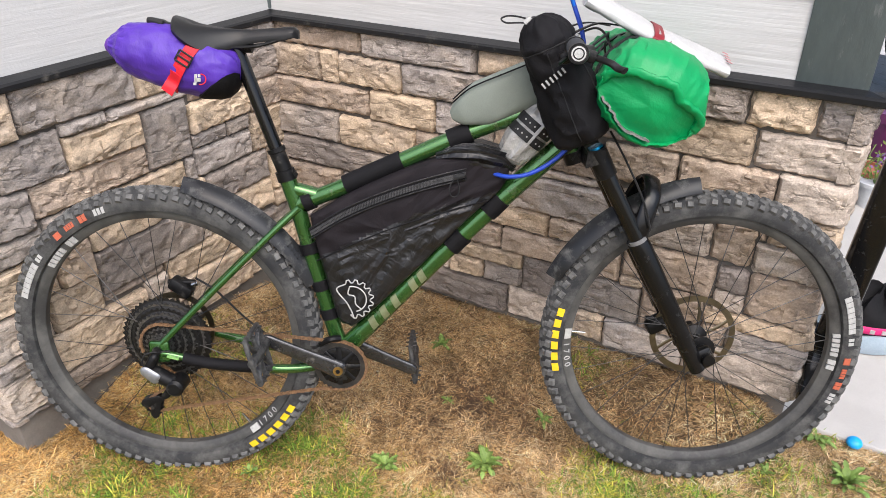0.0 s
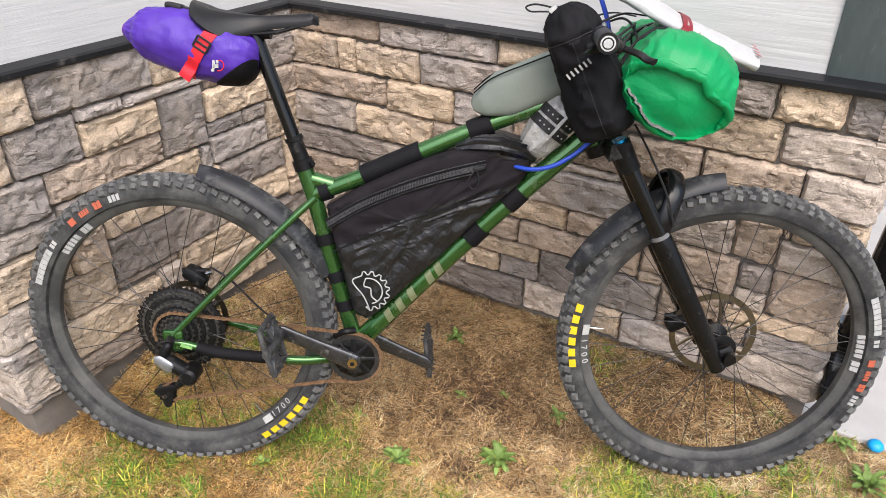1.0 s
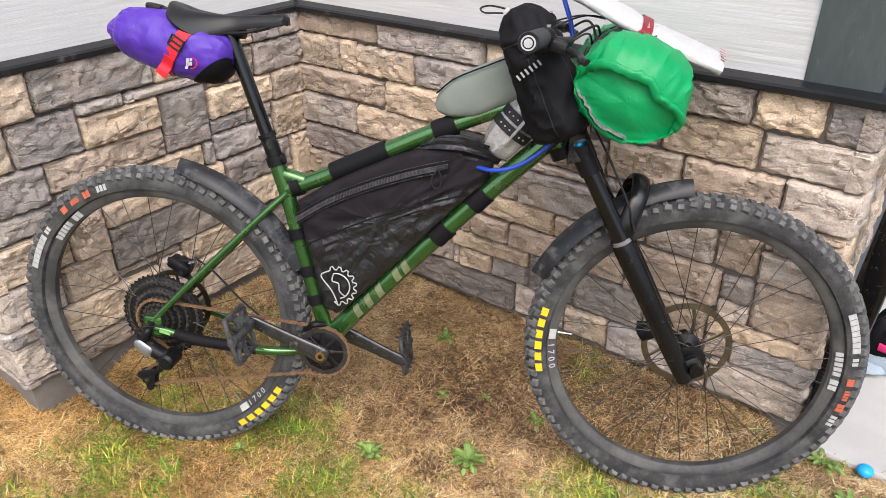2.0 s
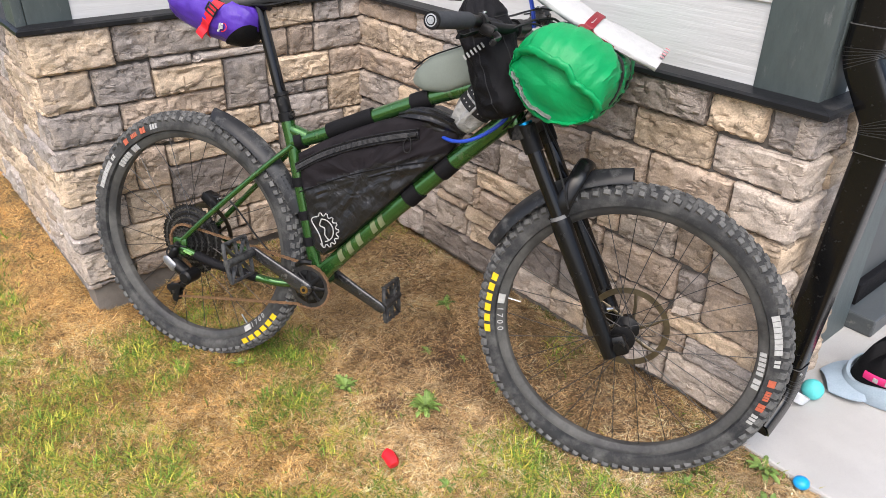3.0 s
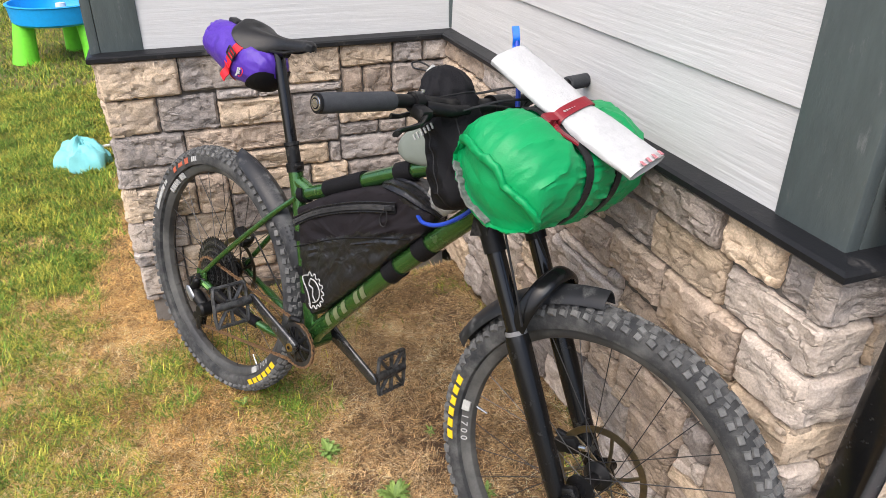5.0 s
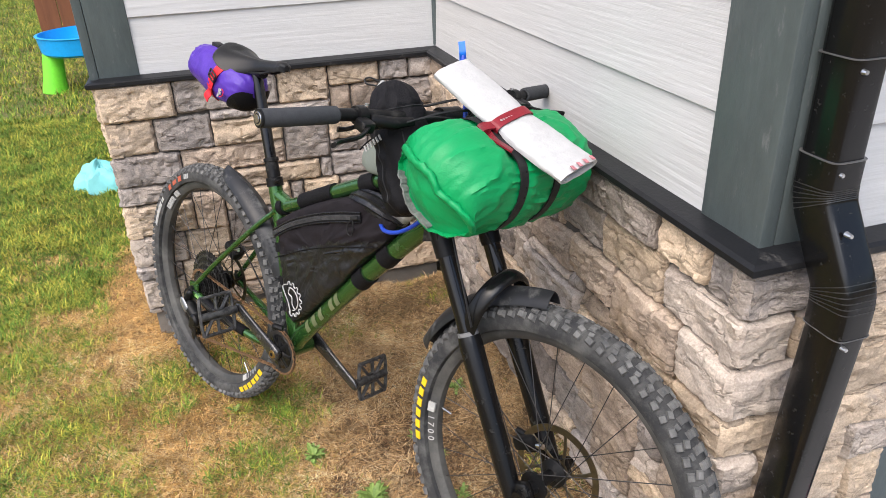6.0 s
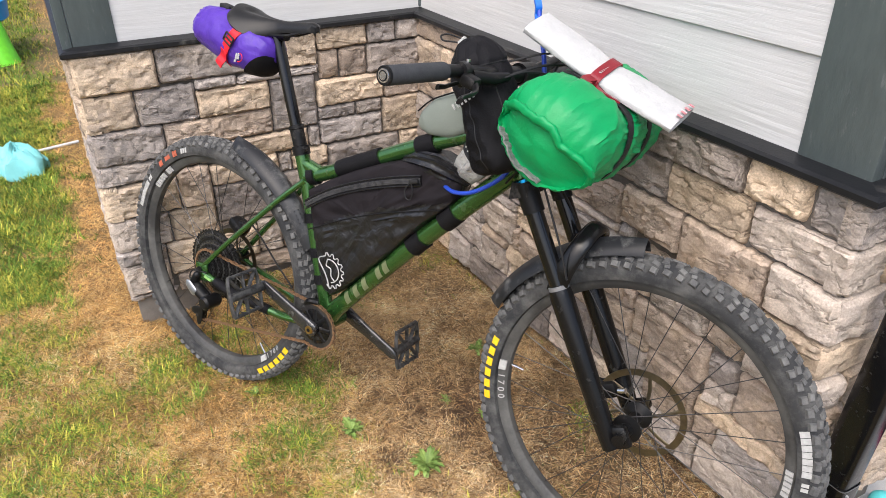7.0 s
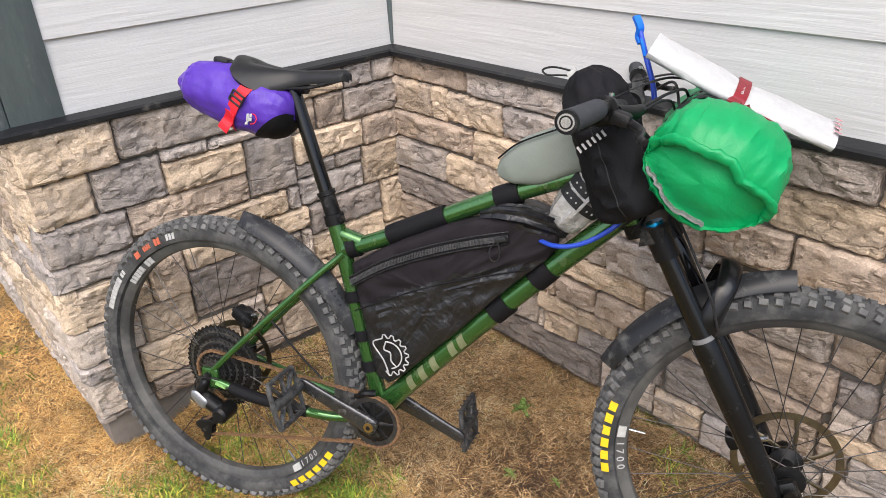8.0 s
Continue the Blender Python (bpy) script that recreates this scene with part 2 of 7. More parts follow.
def laminate_material():
    """Black sailcloth laminate: glossy film over a diamond lattice of thin yarns."""
    m = mat("glossy_black_laminate", (0.0075, 0.0075, 0.0085), (0.012, 0.012, 0.013), 0.3, scale=20, bump=0, spec=0.45)
    nt, nd = m.node_tree, m.node_tree.nodes
    bs = nd["Principled BSDF"]
    co = nd.new("ShaderNodeTexCoord")
    ribs = []
    for turn in (58, -32):
        mp, wv, mr = nd.new("ShaderNodeMapping"), nd.new("ShaderNodeTexWave"), nd.new("ShaderNodeMapRange")
        mp.inputs["Rotation"].default_value = (0, radians(turn), 0)
        wv.inputs["Scale"].default_value, wv.inputs["Distortion"].default_value = 17.0, 0.25
        mr.inputs["From Min"].default_value, mr.inputs["From Max"].default_value = 0.955, 1.0
        nt.links.new(co.outputs["Object"], mp.inputs["Vector"])
        nt.links.new(mp.outputs[0], wv.inputs["Vector"])
        nt.links.new(wv.outputs["Fac"], mr.inputs["Value"])
        ribs.append(mr.outputs[0])
    top = nd.new("ShaderNodeMath")
    top.operation = "MAXIMUM"
    nt.links.new(ribs[0], top.inputs[0])
    nt.links.new(ribs[1], top.inputs[1])
    base = bs.inputs["Base Color"].links[0].from_socket
    mix = nd.new("ShaderNodeMix")
    mix.data_type = "RGBA"
    nt.links.new(top.outputs[0], mix.inputs["Factor"])
    nt.links.new(base, mix.inputs["A"])
    mix.inputs["B"].default_value = (0.017, 0.017, 0.019, 1)
    nt.links.new(mix.outputs["Result"], bs.inputs["Base Color"])
    cr = nd.new("ShaderNodeTexNoise")
    cr.inputs["Scale"].default_value, cr.inputs["Detail"].default_value, cr.inputs["Distortion"].default_value = 24.0, 5, 1.4
    nt.links.new(co.outputs["Object"], cr.inputs["Vector"])
    add = nd.new("ShaderNodeMath")
    add.operation = "MULTIPLY_ADD"
    add.inputs[1].default_value = 0.03
    nt.links.new(top.outputs[0], add.inputs[0])
    nt.links.new(cr.outputs["Fac"], add.inputs[2])
    bp = nd.new("ShaderNodeBump")
    bp.inputs["Strength"].default_value, bp.inputs["Distance"].default_value = 0.7, 0.008
    nt.links.new(add.outputs[0], bp.inputs["Height"])
    nt.links.new(bp.outputs[0], bs.inputs["Normal"])
    return m


LAMINATE = laminate_material()
SAGE = mat("sage_grey_fabric", (0.175, 0.20, 0.175), (0.15, 0.172, 0.15), 0.7, scale=15, bump=0.3, fine=400)
WHITE_BAG = mat("white_plastic_roll", (0.435, 0.435, 0.432), (0.385, 0.385, 0.385), 0.5, scale=14, bump=0.5, fine=60, stretch=(1, 1, 1), depth=0.004)
BLUE_TUBE = mat("blue_hose", (0.02, 0.06, 0.42), (0.02, 0.05, 0.35), 0.3, bump=0)
BLUE_TAPE = mat("blue_tape", (0.01, 0.14, 0.62), (0.01, 0.11, 0.5), 0.4, bump=0)
BLUE_ALLOY = mat("blue_anodised", (0.02, 0.3, 0.6), (0.02, 0.25, 0.5), 0.25, 0.8, bump=0)
WHITE_PRINT = mat("white_print", (0.40, 0.40, 0.39), (0.28, 0.28, 0.27), 0.6, scale=90, bump=0)
GREY_PRINT = mat("grey_print", (0.42, 0.42, 0.40), (0.32, 0.32, 0.31), 0.6, scale=90, bump=0)
YELLOW_PRINT = mat("yellow_print", (0.72, 0.49, 0.01), (0.63, 0.43, 0.01), 0.6, scale=60, bump=0)
ORANGE_PRINT = mat("orange_print", (0.42, 0.10, 0.05), (0.3, 0.085, 0.05), 0.6, scale=90, bump=0)
GOLDISH_PRINT = mat("pale_gold_print", (0.21, 0.23, 0.13), (0.15, 0.17, 0.09), 0.35, 0.4, scale=60, bump=0)
CLEAR_WRAP = mat("crumpled_clear_wrap", (0.42, 0.42, 0.40), (0.22, 0.215, 0.205), 0.18, scale=22, bump=1.0, fine=60, depth=0.008, coat=0.6)
TEAL_CLOTH = mat("turquoise_cloth", (0.22, 0.58, 0.60), (0.18, 0.5, 0.53), 0.8, scale=8, bump=0.5, fine=300)
TOY_BLUE = mat("bright_blue_plastic", (0.02, 0.33, 0.75), (0.02, 0.28, 0.65), 0.35, bump=0)
TOY_GREEN = mat("lime_green_plastic", (0.2, 0.72, 0.04), (0.17, 0.6, 0.04), 0.4, bump=0)
FENCE_WOOD = mat("red_brown_fence_wood", (0.19, 0.075, 0.035), (0.13, 0.05, 0.025), 0.7, scale=12, bump=0.4, fine=90, stretch=(1, 1, 0.15))
RED_PLASTIC = mat("red_shiny_plastic", (0.6, 0.02, 0.03), (0.5, 0.015, 0.02), 0.25, bump=0)
BALL_TEAL = mat("turquoise_rubber", (0.12, 0.55, 0.55), (0.1, 0.48, 0.48), 0.5, bump=0.05)
CAP_GREY = mat("pale_blue_grey_shell", (0.33, 0.40, 0.47), (0.28, 0.35, 0.41), 0.4, scale=30, bump=0.1)
PINK = mat("magenta_fabric", (0.6, 0.02, 0.16), (0.5, 0.02, 0.13), 0.6, bump=0.1)
POT_PURPLE = mat("purple_glazed_pot", (0.11, 0.025, 0.09), (0.09, 0.02, 0.075), 0.3, bump=0.05)
POT_WHITE = mat("white_pot", (0.6, 0.62, 0.65), (0.5, 0.52, 0.55), 0.5, bump=0.05)
TERRACOTTA = mat("terracotta", (0.32, 0.12, 0.07), (0.25, 0.09, 0.055), 0.8, bump=0.2)
SOIL = mat("potting_soil", (0.035, 0.025, 0.018), (0.02, 0.015, 0.012), 0.95, scale=60, bump=1.0)
LEAF = mat("weed_leaf", (0.12, 0.20, 0.04), (0.20, 0.27, 0.065), 0.6, scale=40, bump=0.2, random_tint=0.25)
PETAL = mat("violet_petals", (0.25, 0.13, 0.4), (0.2, 0.1, 0.34), 0.6, bump=0)
WALL_CORE = mat("dark_sheathing", (0.12, 0.12, 0.12), (0.1, 0.1, 0.1), 0.9)


def ground_material():
    """Dry lawn soil: straw, bare earth and moss in patches at several sizes."""
    m = bpy.data.materials.new("dry_lawn_soil")
    m.use_nodes = True
    nt, nd = m.node_tree, m.node_tree.nodes
    bs = nd["Principled BSDF"]
    co = nd.new("ShaderNodeTexCoord")
    prev = None
    for s, c1, c2 in ((16.0, (0.20, 0.13, 0.065), (0.085, 0.055, 0.03)), (1.1, None, (0.115, 0.115, 0.04)), (190, None, (0.22, 0.15, 0.075))):
        n = nd.new("ShaderNodeTexNoise")
        n.inputs["Scale"].default_value, n.inputs["Detail"].default_value = s, 8
        nt.links.new(co.outputs["Object"], n.inputs["Vector"])
        r = nd.new("ShaderNodeMapRange")
        r.inputs["From Min"].default_value, r.inputs["From Max"].default_value = 0.42, 0.62
        nt.links.new(n.outputs["Fac"], r.inputs["Value"])
        x = nd.new("ShaderNodeMix")
        x.data_type = "RGBA"
        nt.links.new(r.outputs[0], x.inputs["Factor"])
        if prev is None:
            x.inputs["A"].default_value = (*c1, 1)
        else:
            nt.links.new(prev, x.inputs["A"])
        x.inputs["B"].default_value = (*c2, 1)
        prev = x.outputs["Result"]
    # bare earth shows where the thatch is worn away
    at = nd.new("ShaderNodeAttribute")
    at.attribute_name = "bare_earth"
    x = nd.new("ShaderNodeMix")
    x.data_type = "RGBA"
    nt.links.new(at.outputs["Fac"], x.inputs["Factor"])
    nt.links.new(prev, x.inputs["A"])
    x.inputs["B"].default_value = (0.058, 0.034, 0.02, 1)
    prev = x.outputs["Result"]
    bp = nd.new("ShaderNodeBump")
    bp.inputs["Strength"].default_value, bp.inputs["Distance"].default_value = 0.8, 0.01
    nt.links.new(n.outputs["Fac"], bp.inputs["Height"])
    nt.links.new(bp.outputs[0], bs.inputs["Normal"])
    nt.links.new(prev, bs.inputs["Base Color"])
    bs.inputs["Roughness"].default_value = 0.95
    return m


def blade_material():
    """Grass blades: each blade's colour, darkened between tufts to stand in for shade."""
    m = bpy.data.materials.new("grass_blades")
    m.use_nodes = True
    nt, nd = m.node_tree, m.node_tree.nodes
    at = nd.new("ShaderNodeAttribute")
    at.attribute_name = "blade_colour"
    bs = nd["Principled BSDF"]
    nt.links.new(at.outputs["Color"], bs.inputs["Base Color"])
    bs.inputs["Roughness"].default_value = 0.6
    bs.inputs["Specular IOR Level"].default_value = 0.12
    return m


GROUND = ground_material()
BLADES = blade_material()


# ---- modelling helpers ----
def part(name, bm, material, parent=None, label="", smooth=True, m=None):
    """Links a bmesh as one mesh object, under a thing or a part."""
    me = bpy.data.meshes.new(name)
    bmesh.ops.recalc_face_normals(bm, faces=bm.faces)
    bm.to_mesh(me)
    bm.free()
    for mt in material if isinstance(material, (list, tuple)) else (material,):
        me.materials.append(mt)
    if smooth:
        me.polygons.foreach_set("use_smooth", [True] * len(me.polygons))
        me.set_sharp_from_angle(angle=radians(38))
    ob = new(name, me)
    if parent:
        ob.parent = parent
    if m is not None:
        ob.matrix_basis = m
    return tagged(ob, label)


def thing(name, label, category, m=None, group="", kind=""):
    ob = new(name)
    ob.empty_display_size = 0.05
    if m is not None:
        ob.matrix_basis = m
    return tagged(ob, label, category, group, kind)


def tube(bm, pts, r, seg=12, caps=True, squash=1.0, side=None):
    """A round bar swept along points; r: one radius or one for each point; squash flattens it along its second axis."""
    pts = [Vector(p) for p in pts]
    rs = [float(q) for q in np.interp(np.linspace(0, 1, len(pts)), np.linspace(0, 1, len(r)), r)] if isinstance(r, (list, tuple)) else [r] * len(pts)
    rings, ref = [], Vector(side) if side else None
    for i, p in enumerate(pts):
        t = (pts[min(i + 1, len(pts) - 1)] - pts[max(i - 1, 0)]).normalized()
        if ref is None:
            ref = t.orthogonal()
        x = (ref - t * ref.dot(t)).normalized()
        ref = x
        y = t.cross(x)
        rings.append([bm.verts.new(p + rs[i] * (math.cos(a) * x + squash * math.sin(a) * y)) for a in (2 * math.pi * k / seg for k in range(seg))])
    for a, b in zip(rings, rings[1:]):
        for k in range(seg):
            bm.faces.new((a[k], a[(k + 1) % seg], b[(k + 1) % seg], b[k]))
    if caps:
        bm.faces.new(rings[0][::-1])
        bm.faces.new(rings[-1])
    return rings


def curve(pts, n=8):
    """A smooth line through points."""
    pts = [Vector(p) for p in pts]
    q = [2 * pts[0] - pts[1], *pts, 2 * pts[-1] - pts[-2]]
    out = []
    for i in range(1, len(q) - 2):
        for k in range(n):
            t = k / n
            out.append(0.5 * (2 * q[i] + (q[i + 1] - q[i - 1]) * t + (2 * q[i - 1] - 5 * q[i] + 4 * q[i + 1] - q[i + 2]) * t * t
                              + (3 * q[i] - q[i - 1] - 3 * q[i + 1] + q[i + 2]) * t ** 3))
    return out + [pts[-1]]


def lathe(bm, profile, n=64, closed=False, a0=0.0, a1=2 * math.pi):
    """Turns (radius, y) pairs round the y axis."""
    full = abs(a1 - a0 - 2 * math.pi) < 1e-6
    count = n if full else n + 1
    rings = []
    for k in range(count):
        a = a0 + (a1 - a0) * k / n
        rings.append([bm.verts.new((r * math.cos(a), y, r * math.sin(a))) for r, y in profile])
    m = len(profile)
    for k in range(n):
        A, B = rings[k], rings[(k + 1) % count]
        for i in range(m if closed else m - 1):
            bm.faces.new((A[i], A[(i + 1) % m], B[(i + 1) % m], B[i]))
    return rings


def box(bm, c, s, rot=None, bevel=0.0):
    r = bmesh.ops.create_cube(bm, size=1.0)
    vs = r["verts"]
    m = Matrix.Translation(c) @ (rot.to_4x4() if rot is not None else Matrix.Identity(4)) @ Matrix.Diagonal((*s, 1))
    bmesh.ops.transform(bm, matrix=m, verts=vs)
    if bevel:
        es = list({e for v in vs for e in v.link_edges})
        bmesh.ops.bevel(bm, geom=es, offset=bevel, segments=2, affect="EDGES", profile=0.5)
    return vs


def loft(bm, rings, caps=True):
    vr = [[bm.verts.new(p) for p in r] for r in rings]
    n = len(vr[0])
    for a, b in zip(vr, vr[1:]):
        for k in range(n):
            bm.faces.new((a[k], a[(k + 1) % n], b[(k + 1) % n], b[k]))
    if caps:
        bm.faces.new(vr[0][::-1])
        bm.faces.new(vr[-1])
    return vr


def strip(bm, pts, width, thick, across):
    """A flat strap along points; across: the direction of its width."""
    ac = Vector(across).normalized()
    pts = [Vector(p) for p in pts]
    rings = []
    for i, p in enumerate(pts):
        t = (pts[min(i + 1, len(pts) - 1)] - pts[max(i - 1, 0)]).normalized()
        x = (ac - t * ac.dot(t)).normalized()
        y = t.cross(x) * thick / 2
        x = x * width / 2
        rings.append([p - x - y, p + x - y, p + x + y, p - x + y])
    loft(bm, rings)


def crease(p, s, seed=0.0):
    return noise.noise(Vector((p[0] * s + seed, p[1] * s, p[2] * s)))

# ---- the place: inner corner of a house at (0, 0), ground at -0.02 ----
GZ = -0.02
EX = 1.61        # the end of the wall along x
EY = -1.045      # the end of the wall along y


def plain(name, c, s, material, label, category="", kind="structure", bevel=0.0, parent=None, smooth=False):
    bm = bmesh.new()
    box(bm, (0, 0, 0), s, bevel=bevel)
    ob = part(name, bm, material, parent, smooth=smooth, m=Matrix.Translation(c))
    return tagged(ob, label, category, kind=kind) if not parent else ob


def ground_z(x, y):
    """Height of the soil: gently uneven, banked up towards the long wall."""
    z = GZ + 0.012 * noise.noise(Vector((x * 2.2, y * 2.2, 3)))
    if y > -0.3:
        k = min(1.0, (y + 0.3) / 0.3) * min(1.0, max(0.0, (1.64 - x) / 0.12)) * min(1.0, max(0.0, (x + 0.02) / 0.08))
        z += 0.078 * k * k * (3 - 2 * k)
    if 0 < x < 0.3 and y > -0.95:
        k = (1 - x / 0.3) * min(1.0, (y + 0.95) / 0.3) * max(0.0, min(1.0, -y / 0.3))
        z += 0.066 * k * k * (3 - 2 * k)
    return z


# trodden bare earth: place, half sizes, how bare
BARE = ((0.86, -0.30, 0.2, 0.12, 1.0), (1.3, -0.14, 0.24, 0.12, 0.8), (0.78, -0.42, 0.12, 0.08, 0.8), (1.32, -0.04, 0.22, 0.08, 0.75), (1.55, -0.12, 0.2, 0.08, 0.5), (1.03, -0.34, 0.08, 0.06, 0.6), (1.12, -0.16, 0.3, 0.10, 0.6), (0.3, -0.12, 0.3, 0.07, 0.6), (0.12, -0.5, 0.07, 0.35, 0.6), (0.69, -0.48, 0.075, 0.05, 0.8), (0.79, -0.41, 0.075, 0.05, 0.8), (0.75, -0.32, 0.075, 0.05, 0.8), (0.93, -0.55, 0.075, 0.05, 0.8), (0.58, -0.5, 0.075, 0.05, 0.8), (1.07, -0.16, 0.075, 0.05, 0.8), (1.31, 0.0, 0.075, 0.05, 0.8))


# ground: one sheet to the horizon, finer near the house
def ground_sheet():
    xs = [-90, -40, -20, -10, -6, -4] + [-3 + 0.06 * i for i in range(50)] + [0.03 * i for i in range(70)] + [2.1 + 0.06 * i for i in range(16)] + [4, 6, 10, 20, 40, 90]
    ys = [-90, -40, -20, -10, -6, -4.5] + [-3.6 + 0.06 * i for i in range(40)] + [-1.2 + 0.03 * i for i in range(60)] + [1.5, 4, 10, 30, 90]
    bm = bmesh.new()
    grid = [[bm.verts.new((x, y, (ground_z(x, y) if abs(x) < 3.2 and -4 < y < 0.4 else GZ)
                           - (0.05 if x > EX - 0.05 and y > 0.02 else 0))) for y in ys] for x in xs]
    for i in range(len(xs) - 1):
        for k in range(len(ys) - 1):
            bm.faces.new((grid[i][k], grid[i + 1][k], grid[i + 1][k + 1], grid[i][k + 1]))
    bm.verts.index_update()
    ob = part("ground", bm, GROUND)
    at = ob.data.color_attributes.new("bare_earth", "FLOAT_COLOR", "POINT")
    for i, v in enumerate(ob.data.vertices):
        b = max(g * math.exp(-(((v.co.x - cx) / rx) ** 2 + ((v.co.y - cy) / ry) ** 2)) for cx, cy, rx, ry, g in BARE)
        at.data[i].color = (b, b, b, 1)
    return tagged(ob, "dry soil of a patchy lawn, straw and bare earth", "ground", kind="structure")


ground = ground_sheet()

# concrete slab in front of the side door
slab = plain("pavement", (EX + 1.98, 2.55, -0.055), (4.14, 5.0, 0.11), CONCRETE, "pale smooth concrete slab beside the house", "pavement", bevel=0.008)

# walls: framed core, mortar bed, foundation
wall_n = plain("wall_north", ((EX - 0.3) / 2 - 0.0, 0.17, 1.35), (EX + 0.2, 0.2, 2.7), WALL_CORE, "house wall clad in pale boards above stone veneer", "wall")
wall_w = plain("wall_west", (-0.17, EY / 2 + 0.02, 1.35), (0.2, -EY - 0.14, 2.7), WALL_CORE, "house wall clad in pale boards above stone veneer", "wall")
wall_s = plain("wall_south", (-1.75, EY + 0.17, 1.35), (3.0, 0.2, 2.7), WALL_CORE, "side of the house beyond the outer corner", "wall")
wall_e = plain("wall_east", (EX - 0.17, 0.3, 1.35), (0.2, 0.06, 2.7), WALL_CORE, "return of the house wall beside the door", "wall")
plain("mortar_bed", ((EX + 0.0) / 2, 0.045, 0.475), (EX - 0.02, 0.05, 0.79), MORTAR, "", parent=wall_n).matrix_basis = wall_n.matrix_basis.inverted() @ Matrix.Translation((EX / 2, 0.041, 0.475))
plain("mortar_bed", (0, 0, 0), (0.05, -EY - 0.02, 0.79), MORTAR, "", parent=wall_w).matrix_basis = wall_w.matrix_basis.inverted() @ Matrix.Translation((-0.045, EY / 2 + 0.005, 0.475))
plain("mortar_bed", (0, 0, 0), (3.0, 0.05, 0.79), MORTAR, "", parent=wall_s).matrix_basis = wall_s.matrix_basis.inverted() @ Matrix.Translation((-1.525, EY + 0.045, 0.475))
plain("mortar_bed", (0, 0, 0), (0.05, 0.36, 0.79), MORTAR, "", parent=wall_e).matrix_basis = wall_e.matrix_basis.inverted() @ Matrix.Translation((EX - 0.045, 0.205, 0.475))
plain("foundation", (0, 0, 0), (EX - 0.02, 0.1, 0.3), FOUNDATION, "", parent=wall_n).matrix_basis = wall_n.matrix_basis.inverted() @ Matrix.Translation((EX / 2, 0.072, -0.04))
plain("foundation", (0, 0, 0), (0.1, -EY - 0.02, 0.3), FOUNDATION, "", parent=wall_w).matrix_basis = wall_w.matrix_basis.inverted() @ Matrix.Translation((-0.07, EY / 2 + 0.01, -0.04))
plain("foundation", (0, 0, 0), (3.0, 0.1, 0.3), FOUNDATION, "", parent=wall_s).matrix_basis = wall_s.matrix_basis.inverted() @ Matrix.Translation((-1.525, EY + 0.077, -0.04))
plain("foundation", (0, 0, 0), (0.1, 0.36, 0.3), FOUNDATION, "", parent=wall_e).matrix_basis = wall_e.matrix_basis.inverted() @ Matrix.Translation((EX - 0.075, 0.205, -0.04))

# lap boards: each one leans out at its foot over the board below
LAPS = [0.868, 1.052, 1.220] + [1.388 + 0.168 * i for i in range(8)]


def lap_board(parent, along, length, z0, z1, material):
    """along 'x' or 'y'; the board's face looks to -y or +x in its own frame."""
    bm = bmesh.new()
    n = 12
    prof = [(0.0, z1 - z0 + 0.02), (-0.008, z1 - z0 + 0.02), (-0.016, 0.002), (-0.014, 0.0), (0.0, 0.0)]
    rings = []
    for i in range(n + 1):
        s = length * i / n
        if along == "x":
            rings.append([(s, o + 0.0006 * noise.noise(Vector((s * 2, z0 * 9, 0))), z) for o, z in prof])
        else:
            rings.append([(-o + 0.0006 * noise.noise(Vector((s * 2, z0 * 9, 5))), -s, z) for o, z in prof])
    loft(bm, rings)
    return part("board", bm, material, parent)


for z0, z1 in zip(LAPS, LAPS[1:]):
    a = lap_board(wall_n, "x", 1.50, z0, z1, SIDING_R)
    a.matrix_basis = wall_n.matrix_basis.inverted() @ Matrix.Translation((-0.035, 0.045, z0))
    b = lap_board(wall_w, "y", 0.97, z0, z1, SIDING_L)
    b.matrix_basis = wall_w.matrix_basis.inverted() @ Matrix.Translation((-0.045, 0.035, z0))
    c = lap_board(wall_e, "y", 0.30, z0, z1, SIDING_L)
    c.matrix_basis = wall_e.matrix_basis.inverted() @ Matrix.Translation((EX - 0.045, 0.43, z0))
    d = lap_board(wall_s, "x", 2.85, z0, z1, SIDING_R)
    d.matrix_basis = wall_s.matrix_basis.inverted() @ Matrix.Translation((-3.0, EY + 0.06, z0))

# inside corner bead of the cladding
plain("corner_bead", (-0.029, 0.029, 1.79), (0.012, 0.012, 1.8), TRIM_GREY, "thin grey bead in the inner corner of the cladding", "trim", bevel=0.002)


# corner boards
def corner_board(name, x0, y0, dx, dy, wx, wy):
    """An L of two boards round an outer corner at (x0, y0); dx, dy: the ways the two wings run."""
    bm = bmesh.new()
    t = 0.026
    box(bm, (x0 + dx * wx / 2, y0 + dy * t / 2, 1.74), (wx, t, 1.72), bevel=0.003)
    box(bm, (x0 + dx * t / 2, y0 + dy * (t + (wy - t) / 2) + dy * 0.001, 1.74), (t, wy - t, 1.72), bevel=0.003)
    return tagged(part(name, bm, TRIM_GREY), "dark grey painted corner board with wood grain", "trim", kind="structure")


corner_board("trim_east", EX - 0.028, 0.026, -1, 1, 0.14, 0.115)
corner_board("trim_west", -0.026, EY - 0.004, -1, 1, 0.115, 0.14)


